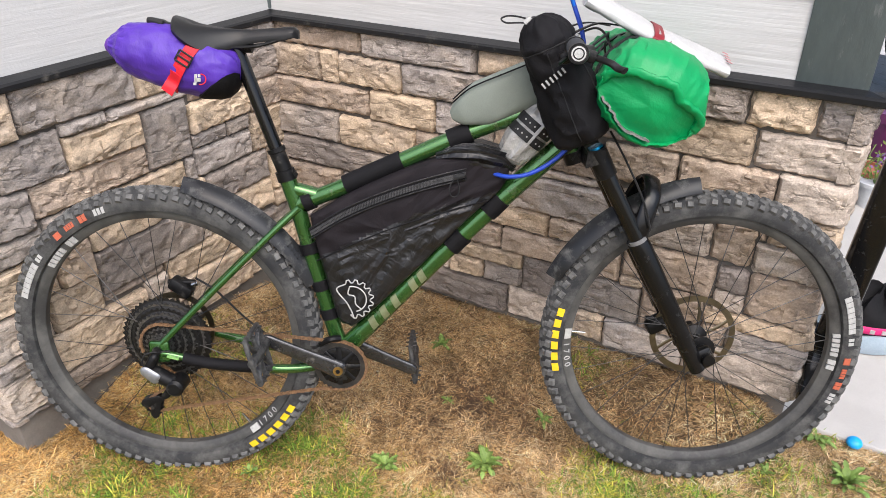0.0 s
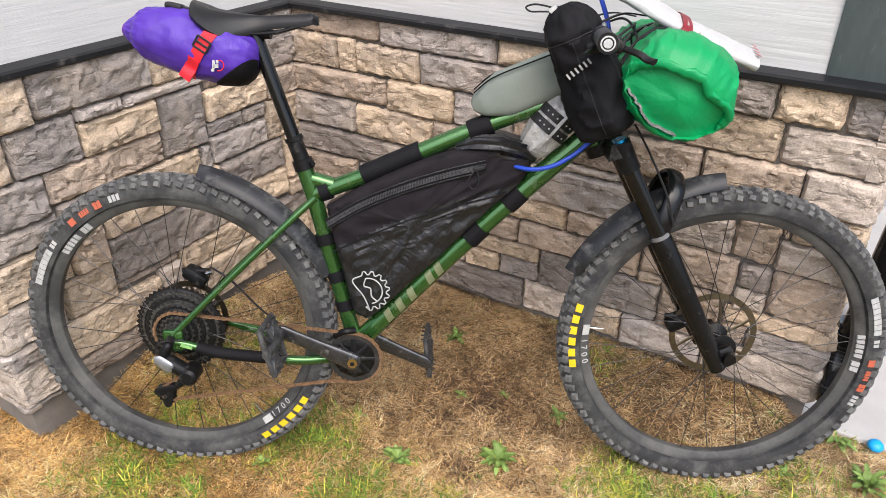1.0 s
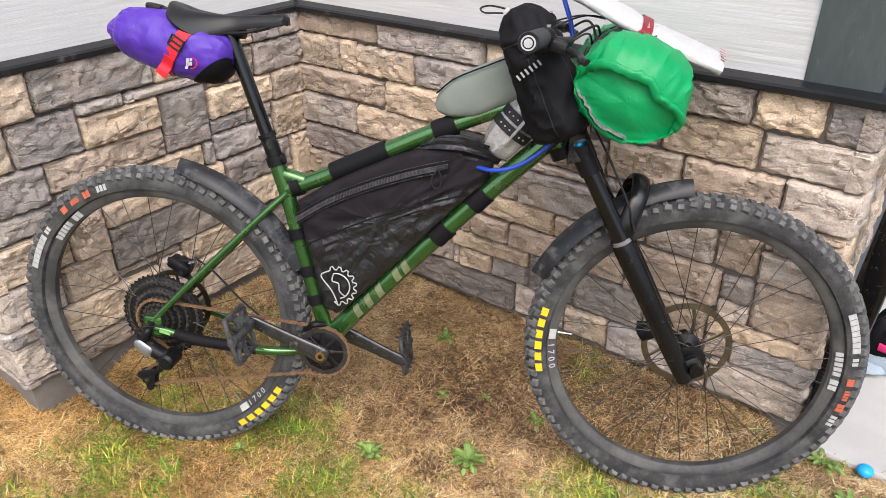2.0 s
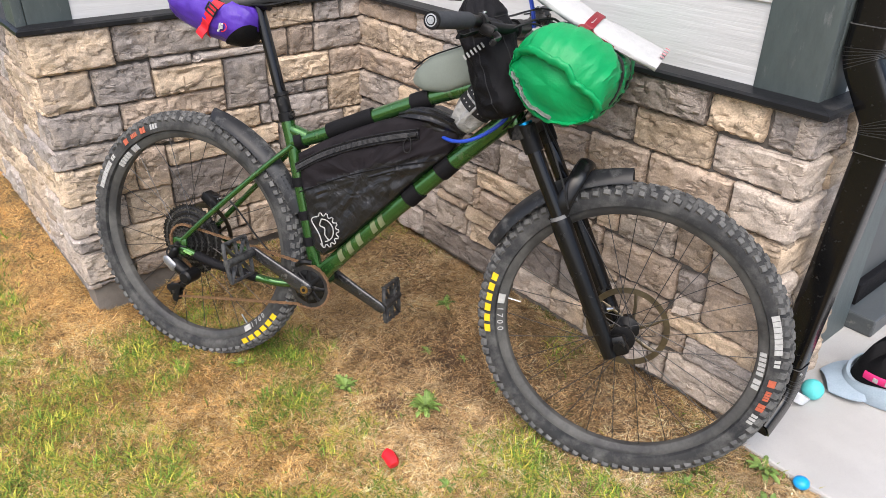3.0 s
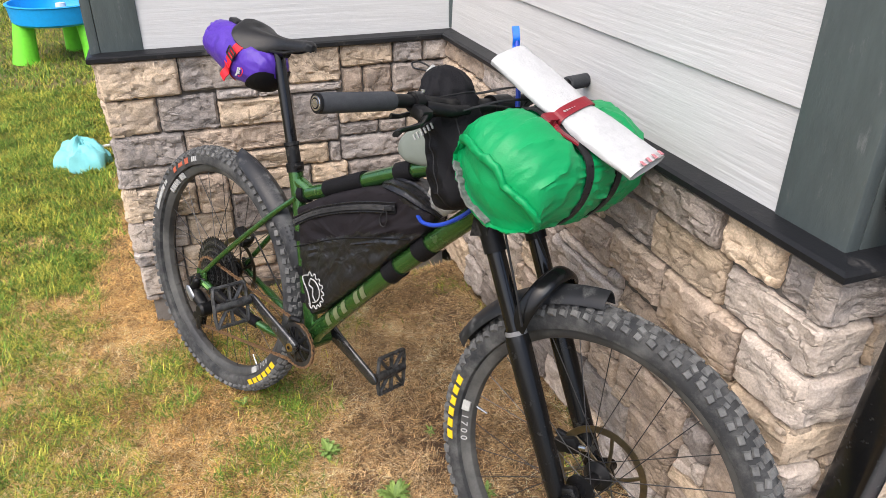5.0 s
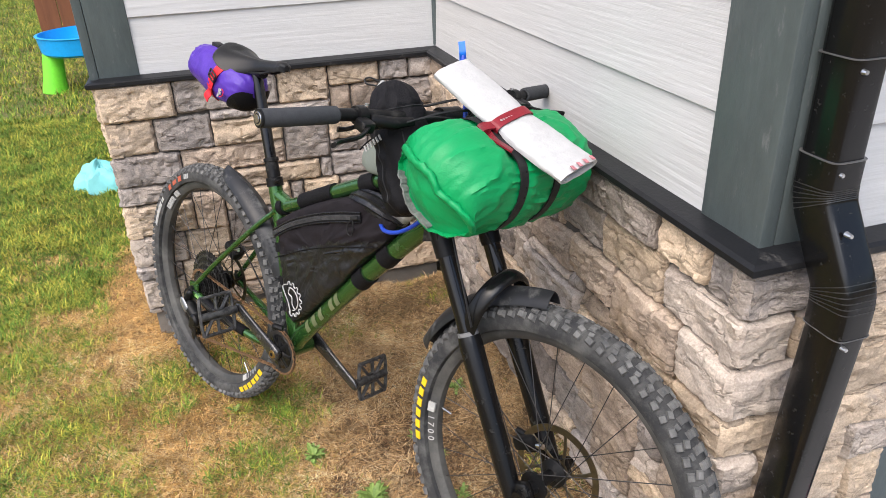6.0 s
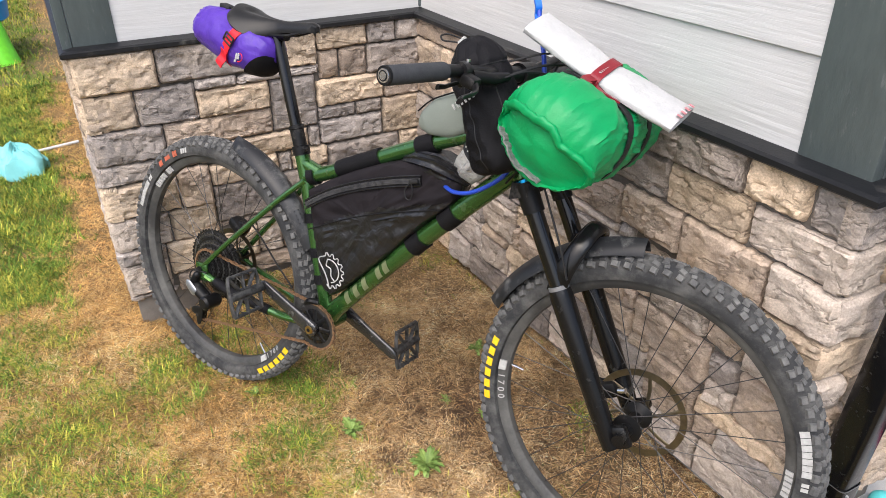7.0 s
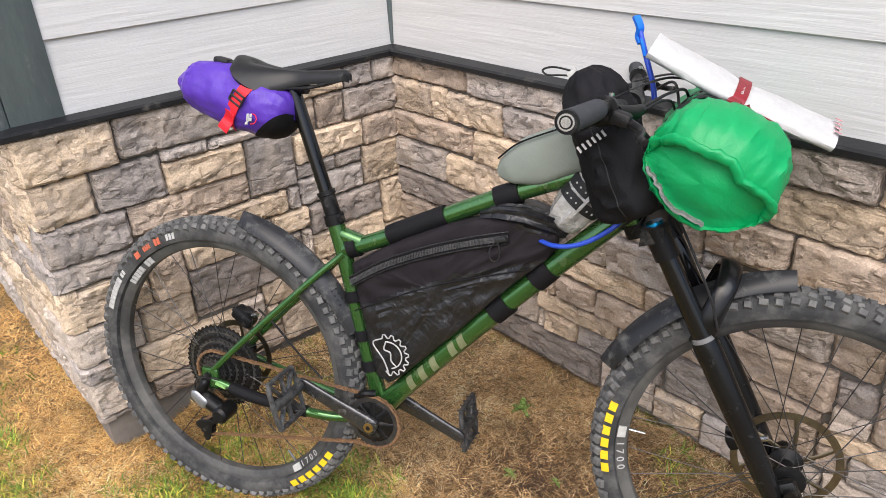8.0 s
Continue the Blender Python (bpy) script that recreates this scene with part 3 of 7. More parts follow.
# sill ledge that caps the stone
def ledge(name, pts):
    """A sloped cap along plan points; the profile is given outward and up from the stone's face."""
    bm = bmesh.new()
    prof = [(-0.06, 0.864), (0.012, 0.864), (0.016, 0.868), (0.016, 0.878), (0.008, 0.882), (-0.03, 0.887), (-0.06, 0.889)]
    n = len(pts)
    rings = []
    for i, p in enumerate(pts):
        def normal(a, b):
            d = Vector((b[0] - a[0], b[1] - a[1])).normalized()
            return Vector((d.y, -d.x))
        ns = ([normal(pts[i - 1], p)] if i else []) + ([normal(p, pts[i + 1])] if i < n - 1 else [])
        if len(ns) == 2:
            m = (ns[0] + ns[1]).normalized()
            m /= max(0.3, m.dot(ns[0]))
        else:
            m = ns[0]
        rings.append([(p[0] + o * m.x, p[1] + o * m.y, z) for o, z in prof])
    loft(bm, rings)
    return tagged(part(name, bm, LEDGE, smooth=False), "black painted sloping sill over the stone veneer", "sill", kind="structure")


ledge("ledge", [(-3.0, EY), (0, EY), (0, 0), (EX, 0), (EX, 0.365)])

# side door beyond the return
door_frame = plain("door_jamb", (EX - 0.125, 0.58, 1.1), (0.1, 0.40, 2.36), TRIM_GREY, "grey painted door casing", "trim", bevel=0.004)
door = thing("door", "dark grey painted door, closed", "door", Matrix.Translation((EX - 0.115, 1.252, 0.0)), kind="structure")
bm = bmesh.new()
box(bm, (0, 0.0, 1.11), (0.045, 0.92, 2.0), bevel=0.003)
part("leaf", bm, DOOR_GREY, door)
bm = bmesh.new()
box(bm, (0.030, 0.0, 0.115), (0.03, 0.92, 0.075), bevel=0.006)
part("door_sweep", bm, BLACK_FABRIC, door, "black rubber sweep along the foot")
bm = bmesh.new()
box(bm, (-0.004, -0.4655, 1.11), (0.03, 0.0105, 2.0))
part("weather_seal", bm, BLACK_STRAP, door, "black seal in the gap beside the jamb")
plain("threshold", (EX - 0.075, 1.252, 0.03), (0.16, 0.94, 0.06), DOOR_GREY, "dark door threshold on the slab", "threshold", bevel=0.006)
plain("door_header", (EX - 0.1, 1.5, 2.4), (0.12, 2.2, 0.55), TRIM_GREY, "grey boards over the door", "trim")
plain("wall_porch", (EX - 0.1, 2.57, 1.35), (0.12, 1.7, 2.7), SIDING_L, "pale wall beyond the door", "wall")
# flat roof deck that closes the house above its walls
plain("roof_north", ((EX - 3.05) / 2, 1.75, 2.75), (EX + 2.95, 3.3, 0.1), WALL_CORE, "dark roof deck over the house", "roof")
plain("roof_west", (-1.6, (EY + 0.24) / 2, 2.75), (2.96, 0.1 - EY - 0.32, 0.1), WALL_CORE, "dark roof deck over the house", "roof")

# ---- the bicycle ----
# its own frame: x ahead from the rear axle, y to its left, z up in its plane; it leans on the wall at the handlebar
YAW, LEANS = radians(28.6), radians(10)
ahead = Vector((math.cos(YAW), math.sin(YAW), 0))
out = Vector((math.sin(YAW), -math.cos(YAW), 0))
upb = Vector((0, 0, 1)) * math.cos(LEANS) - out * math.sin(LEANS)
lef = -(out * math.cos(LEANS) + Vector((0, 0, 1)) * math.sin(LEANS))
BIKE = Matrix((ahead, lef, upb)).transposed().to_4x4()
BIKE.translation = (0.322, -0.791, 0.325)
WR, FX, FZ = 0.361, 1.215, 0.006


def B(u, v, w):
    """A place on the bicycle: ahead, to its right, up."""
    return Vector((u, -v, w))


bike = thing("bicycle", "dusty green hardtail mountain bike loaded with bags, leaning on a wall", "bicycle", BIKE)


def bar(name, pts, r, material, parent=bike, label="", seg=16, **k):
    bm = bmesh.new()
    tube(bm, pts, r, seg, **k)
    return part(name, bm, material, parent, label)


def wheel(name, cx, cz, front):
    w = new(name)
    w.empty_display_size = 0.05
    w.parent = bike
    w.matrix_basis = Matrix.Translation((cx, 0, cz)) @ (pose(0, 0, 0, 0, 0, -1.2) if front else Matrix.Identity(4))
    # tyre
    bm = bmesh.new()
    prof = []
    for i in range(15):
        a = radians(-118 + 236 * i / 14)
        prof.append((0.3235 + 0.0305 * math.cos(a) + (0.002 if abs(a) < 1 else 0), 0.0305 * math.sin(a)))
    prof = [(0.307, -0.0165)] + prof + [(0.307, 0.0165)]
    lathe(bm, prof, 120)
    part("tyre", bm, TYRE, w, "wide knobbly tyre, grey with dust")
    # tread knobs
    bm = bmesh.new()
    rng = random.Random(5)
    count = 86

    def knob(a, y, ln, wd, ht, roll, skew):
        rad = 0.3235 + 0.0305 * math.cos(roll)
        yy = 0.0305 * math.sin(roll) + y
        c = Vector((rad * math.cos(a), yy, rad * math.sin(a)))
        er = (Vector((math.cos(a), 0, math.sin(a))) * math.cos(roll) + Vector((0, 1, 0)) * math.sin(roll))
        et = Vector((-math.sin(a), 0, math.cos(a)))
        es = er.cross(et)
        et2 = et * math.cos(skew) + es * math.sin(skew)
        es2 = er.cross(et2)
        vs = []
        for h, f in ((-0.002, 1.08), (ht, 0.76)):
            for s, t in ((-1, -1), (1, -1), (1, 1), (-1, 1)):
                vs.append(bm.verts.new(c + er * h + es2 * (s * wd / 2 * f) + et2 * (t * ln / 2 * f)))
        for f in ((4, 5, 6, 7), (0, 1, 5, 4), (1, 2, 6, 5), (2, 3, 7, 6), (3, 0, 4, 7)):
            bm.faces.new([vs[i] for i in f])

    for i in range(count):
        a = 2 * math.pi * i / count
        for s in (-1, 1):
            knob(a + (0.02 if s > 0 else 0), 0, 0.0172 if i % 2 else 0.0145, 0.0135, 0.0066, s * (0.97 if i % 2 else 1.03) + rng.uniform(-0.02, 0.02), s * 0.2)
            if i % 2 == (s > 0):
                knob(a, 0, 0.0165, 0.0112, 0.0054, s * 0.60, s * 0.35)
            else:
                knob(a + 0.012, 0, 0.0125, 0.0095, 0.005, s * 0.64, -s * 0.2)
            if front or i % 2:
                knob(a + 0.03, 0, 0.0155, 0.0125, 0.005, s * 0.215, 0.1)
            else:
                knob(a + 0.03, 0, 0.0165, 0.0105, 0.0046, s * 0.26, s * 0.35)
    part("tread", bm, KNOB, w, "dusty tread knobs", smooth=False)
    # rim
    bm = bmesh.new()
    lathe(bm, [(0.3125, -0.0165), (0.306, -0.0178), (0.297, -0.0165), (0.287, -0.0085), (0.2855, 0), (0.287, 0.0085), (0.297, 0.0165), (0.306, 0.0178), (0.3125, 0.0165)], 120)
    part("rim", bm, RIM, w, "black alloy rim grey with dried mud")
    # hub
    bm = bmesh.new()
    half = 0.052 if front else 0.066
    lathe(bm, [(0.004, -half), (0.013, -half), (0.014, -0.036), (0.03, -0.034), (0.03, -0.029), (0.014, -0.02), (0.013, 0.02), (0.03, 0.029), (0.03, 0.034), (0.014, 0.036), (0.013, half), (0.004, half)], 28)
    part("hub", bm, BLACK_PART, w)
    # spokes: each side crosses its neighbours
    n = 28
    for i in range(n):
        side = 1 if i % 2 else -1
        a = 2 * math.pi * i / n + 0.06
        lean = 0.95 * (1 if (i // 2) % 2 else -1)
        bm = bmesh.new()
        tube(bm, [(0.029 * math.cos(a + lean), side * 0.032, 0.029 * math.sin(a + lean)), (0.289 * math.cos(a), side * 0.002, 0.289 * math.sin(a))], 0.001, 6)
        part("spoke", bm, SPOKE, w)
    # valve
    bm = bmesh.new()
    va = radians(176 if front else 306)
    tube(bm, [(r * math.cos(va), 0, r * math.sin(va)) for r in (0.29, 0.272, 0.2715, 0.255)], [0.0032, 0.0032, 0.0024, 0.0022], 8)
    part("valve", bm, CHROME, w)
    # brake rotor on the left side, with six holed arms
    bm = bmesh.new()
    rr = 0.098 if front else 0.088
    yb = 0.042 if front else 0.047
    lathe(bm, [(rr - 0.014, yb - 0.001), (rr, yb - 0.001), (rr, yb + 0.001), (rr - 0.014, yb + 0.001)], 60, closed=True)
    part("brake_rotor", bm, ROTOR, w, "bronze-tinted steel disc")
    for i in range(6):
        a = i * math.pi / 3
        bm = bmesh.new()
        tube(bm, [(0.022 * math.cos(a), yb, 0.022 * math.sin(a)), (rr * 0.62 * math.cos(a + 0.35), yb, rr * 0.62 * math.sin(a + 0.35)), ((rr - 0.012) * math.cos(a + 0.45), yb, (rr - 0.012) * math.sin(a + 0.45))], 0.004, 6, squash=0.3, side=(1, 0, 0.2))
        part("rotor_arm", bm, ROTOR, w)
    bm = bmesh.new()
    lathe(bm, [(0.016, yb - 0.002), (0.026, yb - 0.002), (0.026, yb + 0.002), (0.016, yb + 0.002)], 30, closed=True)
    part("rotor_hub", bm, ROTOR, w)
    return w


front_wheel = wheel("front_wheel", FX, FZ, True)
rear_wheel = wheel("rear_wheel", 0, 0, False)


def print_on(w, name, cu, mid, spread, r0, r1, y, material, blocks=1, gap=0.25, tilt=0.0):
    """Printed blocks along an arc of the tyre's or rim's right side; angles in degrees from ahead, up."""
    bm = bmesh.new()
    for k in range(blocks):
        a0 = radians(mid - spread / 2 + spread * (k + gap / 2) / blocks)
        a1 = radians(mid - spread / 2 + spread * (k + 1 - gap / 2) / blocks)
        vs = []
        for yo in (0.0, 0.004):
            for a, r in ((a0, r0), (a1, r0), (a1, r1), (a0, r1)):
                f = 0.0 if r == r0 else tilt
                vs.append(bm.verts.new((r * math.cos(a), -(y - f) + yo - 0.001, r * math.sin(a))))
        for f in ((0, 1, 2, 3), (0, 1, 5, 4), (1, 2, 6, 5), (2, 3, 7, 6), (3, 0, 4, 7)):
            bm.faces.new([vs[i] for i in f])
    return part(name, bm, material, w, smooth=False)


# tyre walls lean in towards the tread: y falls by tilt from inner to outer radius
for w, f in ((front_wheel, 1), (rear_wheel, 0)):
    print_on(w, "maker_print", 0, 178 if f else 316, 29, 0.319, 0.334, 0.0312, YELLOW_PRINT, 6, 0.32, 0.0022)
    print_on(w, "model_print", 0, 16 if f else 154, 16, 0.318, 0.334, 0.0312, WHITE_PRINT, 7, 0.12, 0.0022)
    print_on(w, "size_print", 0, 4.5 if f else 143, 3.5, 0.32, 0.332, 0.0312, GREY_PRINT, 2, 0.3, 0.0022)
    print_on(w, "badge_print", 0, -4 if f else 130, 3.2, 0.318, 0.333, 0.0312, ORANGE_PRINT, 1, 0.1, 0.0022)
    print_on(w, "badge_print", 0, -9.5 if f else 123.5, 4.5, 0.32, 0.332, 0.0312, ORANGE_PRINT, 4, 0.25, 0.0022)
    print_on(w, "badge_print", 0, -15 if f else 117, 3.5, 0.318, 0.334, 0.0312, ORANGE_PRINT, 2, 0.15, 0.0022)
    print_on(w, "rating_print", 0, -21 if f else 109.5, 5, 0.319, 0.333, 0.0312, WHITE_PRINT, 3, 0.3, 0.0022)
    print_on(w, "rim_print", 0, -7 if f else 128.5, 5.0, 0.29, 0.305, 0.0183, WHITE_PRINT, 2, 0.2, -0.0055)
    print_on(w, "rim_print", 0, 2.5 if f else 139, 11, 0.2905, 0.3045, 0.0183, WHITE_PRINT, 5, 0.3, -0.0055)
    print_on(w, "rim_badge", 0, 175.5 if f else 308.5, 4.5, 0.29, 0.305, 0.0183, GREY_PRINT, 1, 0.0, -0.0055)


def written(name, text, size, material, parent, m):
    """Raised print in the built-in font."""
    cu = bpy.data.curves.new(name, "FONT")
    cu.body, cu.size, cu.align_x, cu.align_y, cu.extrude = text, size, "CENTER", "CENTER", 0.0006
    tmp = bpy.data.objects.new(name, cu)
    scene.collection.objects.link(tmp)
    bpy.context.view_layer.update()
    me = bpy.data.meshes.new_from_object(tmp.evaluated_get(bpy.context.evaluated_depsgraph_get()))
    bpy.data.objects.remove(tmp)
    me.materials.clear()
    me.materials.append(material)
    ob = new(name, me)
    ob.parent, ob.matrix_basis = parent, m
    return ob


def rim_number(w, deg, flip):
    a = radians(deg)
    for k, ch in enumerate("1700"):
        b = a + flip * radians((k - 1.5) * 3.3)
        r = 0.2985
        er = Vector((math.cos(b), 0, math.sin(b)))
        et = Vector((-math.sin(b), 0, math.cos(b))) * flip
        nrm = Vector((0, -1, 0)) * 0.9 + er * -0.35
        nrm.normalize()
        upv = (nrm.cross(et)).normalized()
        m = Matrix((et, upv, nrm)).transposed().to_4x4()
        m.translation = Vector((r * math.cos(b), -0.0168, r * math.sin(b))) + nrm * 0.0012
        written("rim_number", ch, 0.021, WHITE_PRINT, w, m)


rim_number(front_wheel, 186, 1)
rim_number(rear_wheel, 317, 1)

# cassette on the rear wheel, a sprocket at a time
BRIGHT_COG = mat("worn_sprocket_steel", (0.13, 0.125, 0.12), (0.02, 0.019, 0.018), 0.35, 0.7, scale=150, bump=0.1)
radii = [0.104, 0.092, 0.081, 0.071, 0.062, 0.055, 0.048, 0.042, 0.037, 0.032, 0.027, 0.022]
for i, r in enumerate(radii):
    bm = bmesh.new()
    y = -(0.019 + i * 0.0037)
    teeth = max(10, int(r * 480))
    rows = [[], [], [], []]
    for k in range(teeth * 2):
        a = math.pi * k / teeth
        ro = r if k % 2 else r - 0.0055
        ri = r - 0.0085
        for row, q, yy in ((rows[0], ro, y - 0.0008), (rows[1], ri, y - 0.0008), (rows[2], ri, y + 0.0008), (rows[3], ro, y + 0.0008)):
            row.append(bm.verts.new((q * math.cos(a), yy, q * math.sin(a))))
    n = teeth * 2
    for k in range(n):
        j = (k + 1) % n
        for p in range(4):
            A, C = rows[p], rows[(p + 1) % 4]
            bm.faces.new((A[k], A[j], C[j], C[k]))
    part("sprocket", bm, BRIGHT_COG if i % 2 or i > 8 else COG, rear_wheel, smooth=False)
bm = bmesh.new()
lathe(bm, [(0.0, -0.064), (0.014, -0.064)] + [(radii[11 - i] - 0.0085, -(0.019 + (11 - i) * 0.0037) + 0.001) for i in range(12)], 40)
part("freehub", bm, COG, rear_wheel)

# frame tubes
bb = B(0.402, 0, -0.045)
bar("seat_tube", [bb, B(0.345, 0, 0.19), B(0.316, 0, 0.318), B(0.297, 0, 0.385)], [0.0185, 0.017, 0.018, 0.0185], GREEN_PAINT, label="green painted tube")
bar("top_tube", curve([B(0.318, 0, 0.322), B(0.42, 0, 0.362), B(0.64, 0, 0.462), B(0.862, 0, 0.548)]), 0.0178, GREEN_PAINT)
bar("down_tube", curve([B(0.405, 0, -0.035), B(0.447, 0, 0.018), B(0.678, 0, 0.262), B(0.892, 0, 0.468)]), 0.0225, GREEN_PAINT)
bar("head_tube", [B(0.905, 0, 0.445), B(0.85, 0, 0.565)], 0.024, GREEN_PAINT)
bar("bottom_bracket", [B(0.402, -0.042, -0.045), B(0.402, 0.042, -0.045)], 0.025, GREEN_PAINT, seg=24)
bar("gusset_tube", curve([B(0.305, 0, 0.358), B(0.325, 0, 0.352), B(0.362, 0, 0.342)]), [0.014, 0.016, 0.016], GREEN_PAINT)
for s in (1, -1):
    bar("seat_stay", curve([B(0.0, s * 0.072, 0.004), B(0.1, s * 0.062, 0.105), B(0.25, s * 0.034, 0.25), B(0.322, s * 0.012, 0.316)]), [0.0075] * 24 + [0.009], GREEN_PAINT, seg=12)
    bar("chain_stay", curve([B(0.002, s * 0.072, -0.008), B(0.12, s * 0.066, -0.036), B(0.28, s * 0.045, -0.058), B(0.385, s * 0.022, -0.052)]), [0.0085] * 8 + [0.011] * 17, GREEN_PAINT, seg=12, squash=1.15)
    bm = bmesh.new()
    box(bm, B(0.004, s * 0.074, -0.004), (0.045, 0.008, 0.05), bevel=0.006)
    part("dropout", bm, GREEN_PAINT if s > 0 else BLACK_PART, bike)
    bm = bmesh.new()
    tube(bm, [B(0, s * 0.078, 0), B(0, s * 0.084, 0)], 0.010, 16)
    tube(bm, [B(0, s * 0.083, 0), B(0, s * 0.0845, 0)], 0.0045, 6)
    part("axle_cap", bm, BLACK_PART, bike)
bar("stay_guard", curve([B(0.055, 0.071, -0.022), B(0.12, 0.068, -0.036), B(0.24, 0.051, -0.054)]), 0.0135, BLACK_FABRIC, label="black neoprene guard on the stay", seg=12, squash=1.1)
bar("stay_print", [B(0.022, 0.0806, -0.012), B(0.047, 0.0802, -0.019)], 0.0042, mat("pale_green_print", (0.22, 0.42, 0.13), None, 0.4), seg=4)

# print along the down tube: plain pale bars, one for each letter
dtd = (B(0.678, 0, 0.262) - B(0.447, 0, 0.018)).normalized()
nrm = Vector((0, -1, 0))
perp = nrm.cross(dtd).normalized()
for k, s in enumerate((0.055, 0.092, 0.129, 0.186, 0.214)):
    bm = bmesh.new()
    c = B(0.447, 0, 0.018) + dtd * (s - 0.01)
    for half in range(6):
        a0, a1 = radians(-36 + half * 12), radians(-36 + (half + 1) * 12)
        bm.faces.new([bm.verts.new(c + dtd * (t + 0.008 * math.sin(a)) + (nrm * math.cos(a) + perp * math.sin(a)) * 0.0231) for t, a in ((-0.009, a0), (0.009, a0), (0.009, a1), (-0.009, a1))])
    bmesh.ops.remove_doubles(bm, verts=bm.verts, dist=0.0002)
    part("tube_print", bm, GOLDISH_PRINT, bike, smooth=False)

# seat post and clamp
bar("seat_clamp", [B(0.300, 0, 0.375), B(0.294, 0, 0.396)], 0.0215, BLACK_PART, seg=20)
bar("clamp_lever", [B(0.315, 0.0, 0.392), B(0.322, 0.02, 0.392)], 0.005, BLACK_PART, seg=8)
bar("post_collar", [B(0.294, 0, 0.396), B(0.281, 0, 0.434), B(0.281, 0, 0.436), B(0.278, 0, 0.444)], [0.0168, 0.0172, 0.0195, 0.0195], BLACK_PART, seg=20)
bar("seat_post", [B(0.283, 0, 0.43), B(0.213, 0, 0.648)], 0.0145, BLACK_GLOSS, label="gloss black dropper post", seg=20)
bar("post_head", [B(0.19, 0, 0.652), B(0.245, 0, 0.652)], 0.014, BLACK_PART, seg=12)

# saddle
bm = bmesh.new()
rings = []
for i in range(33):
    t = i / 32
    u = 0.096 + 0.246 * t
    k = min(1, max(0, (t - 0.12) / 0.46))
    wd = 0.019 + 0.050 * (1 - k * k * (3 - 2 * k))
    if t < 0.10:
        wd *= 0.5 + 0.5 * math.sqrt(t / 0.10)
    if t > 0.94:
        wd *= math.sqrt(max(0.06, 1 - ((t - 0.94) / 0.064) ** 2))
    top = 0.704 - 0.019 * math.sin(min(1, t / 0.6) * math.pi / 2) + 0.006 * max(0, (t - 0.6) / 0.4) + 0.006 * max(0, (0.15 - t) / 0.15)
    if t > 0.94:
        top -= 0.008 * ((t - 0.94) / 0.06) ** 2
    drop = (0.016 + 0.030 * math.exp(-((t - 0.30) / 0.2) ** 2)) * (1 if t < 0.9 else 1 - 6 * (t - 0.9))
    ring = []
    for q in range(21):
        a = -1 + 2 * q / 20
        dip = 0.004 * math.exp(-(a / 0.22) ** 2) if 0.1 < t < 0.85 else 0
        ring.append(B(u, a * wd, top - dip - drop * abs(a) ** 3.0))
    for q in range(20, -1, -1):
        a = -1 + 2 * q / 20
        ring.append(B(u, a * wd * 0.93, top - 0.012 - drop * abs(a) ** 3.0 * 0.86))
    rings.append(ring)
loft(bm, rings)
saddle = part("saddle", bm, SADDLE, bike, "black saddle with a pierced top")
for s in (1, -1):
    bar("rail", curve([B(0.14, s * 0.03, 0.672), B(0.16, s * 0.022, 0.652), B(0.25, s * 0.022, 0.652), B(0.315, s * 0.012, 0.668)]), 0.0035, BLACK_PART, saddle, seg=8)
bm = bmesh.new()
for i in range(9):
    for s in (-1, 0, 1):
        box(bm, B(0.15 + i * 0.011, s * 0.009, 0.6875 - 0.0013 * i - 0.0035), (0.006, 0.0045, 0.004), bevel=0.001)
part("vent_print", bm, BLACK_STRAP, saddle)

# cranks, chainring, pedals
ring_c = B(0.402, 0.048, -0.045)
bm = bmesh.new()
teeth = 32
prof_o = [((0.062 if k % 2 else 0.0575) * math.cos(math.pi * k / teeth), (0.062 if k % 2 else 0.0575) * math.sin(math.pi * k / teeth)) for k in range(teeth * 2)]
prof_i = [(0.043 * math.cos(math.pi * k / teeth), 0.043 * math.sin(math.pi * k / teeth)) for k in range(teeth * 2)]
for sgn in (1, -1):
    A = [bm.verts.new((x, sgn * 0.0016, z)) for x, z in prof_o]
    C = [bm.verts.new((x, sgn * 0.0016, z)) for x, z in prof_i]
    for k in range(len(A)):
        j = (k + 1) % len(A)
        bm.faces.new((A[k], A[j], C[j], C[k]))
    if sgn > 0:
        A0, C0 = A, C
for k in range(len(A)):
    j = (k + 1) % len(A)
    bm.faces.new((A[k], A0[k], A0[j], A[j]))
    bm.faces.new((C[k], C0[k], C0[j], C[j]))
chainring = part("chainring", bm, mat("worn_chainring_steel", (0.035, 0.034, 0.034), (0.075, 0.072, 0.07), 0.35, 0.6, scale=50, bump=0.1), bike, "black toothed chainring", m=Matrix.Translation(ring_c))
for i in range(8):
    a = i * math.pi / 4
    bm = bmesh.new()
    tube(bm, [(0.016 * math.cos(a), -0.005, 0.016 * math.sin(a)), (0.047 * math.cos(a), -0.0022, 0.047 * math.sin(a))], [0.009, 0.0065], 8, squash=0.4, side=(0, 0.01, 1) if abs(math.cos(a)) > 0.7 else (1, 0.01, 0))
    part("arm", bm, BLACK_PART, chainring)

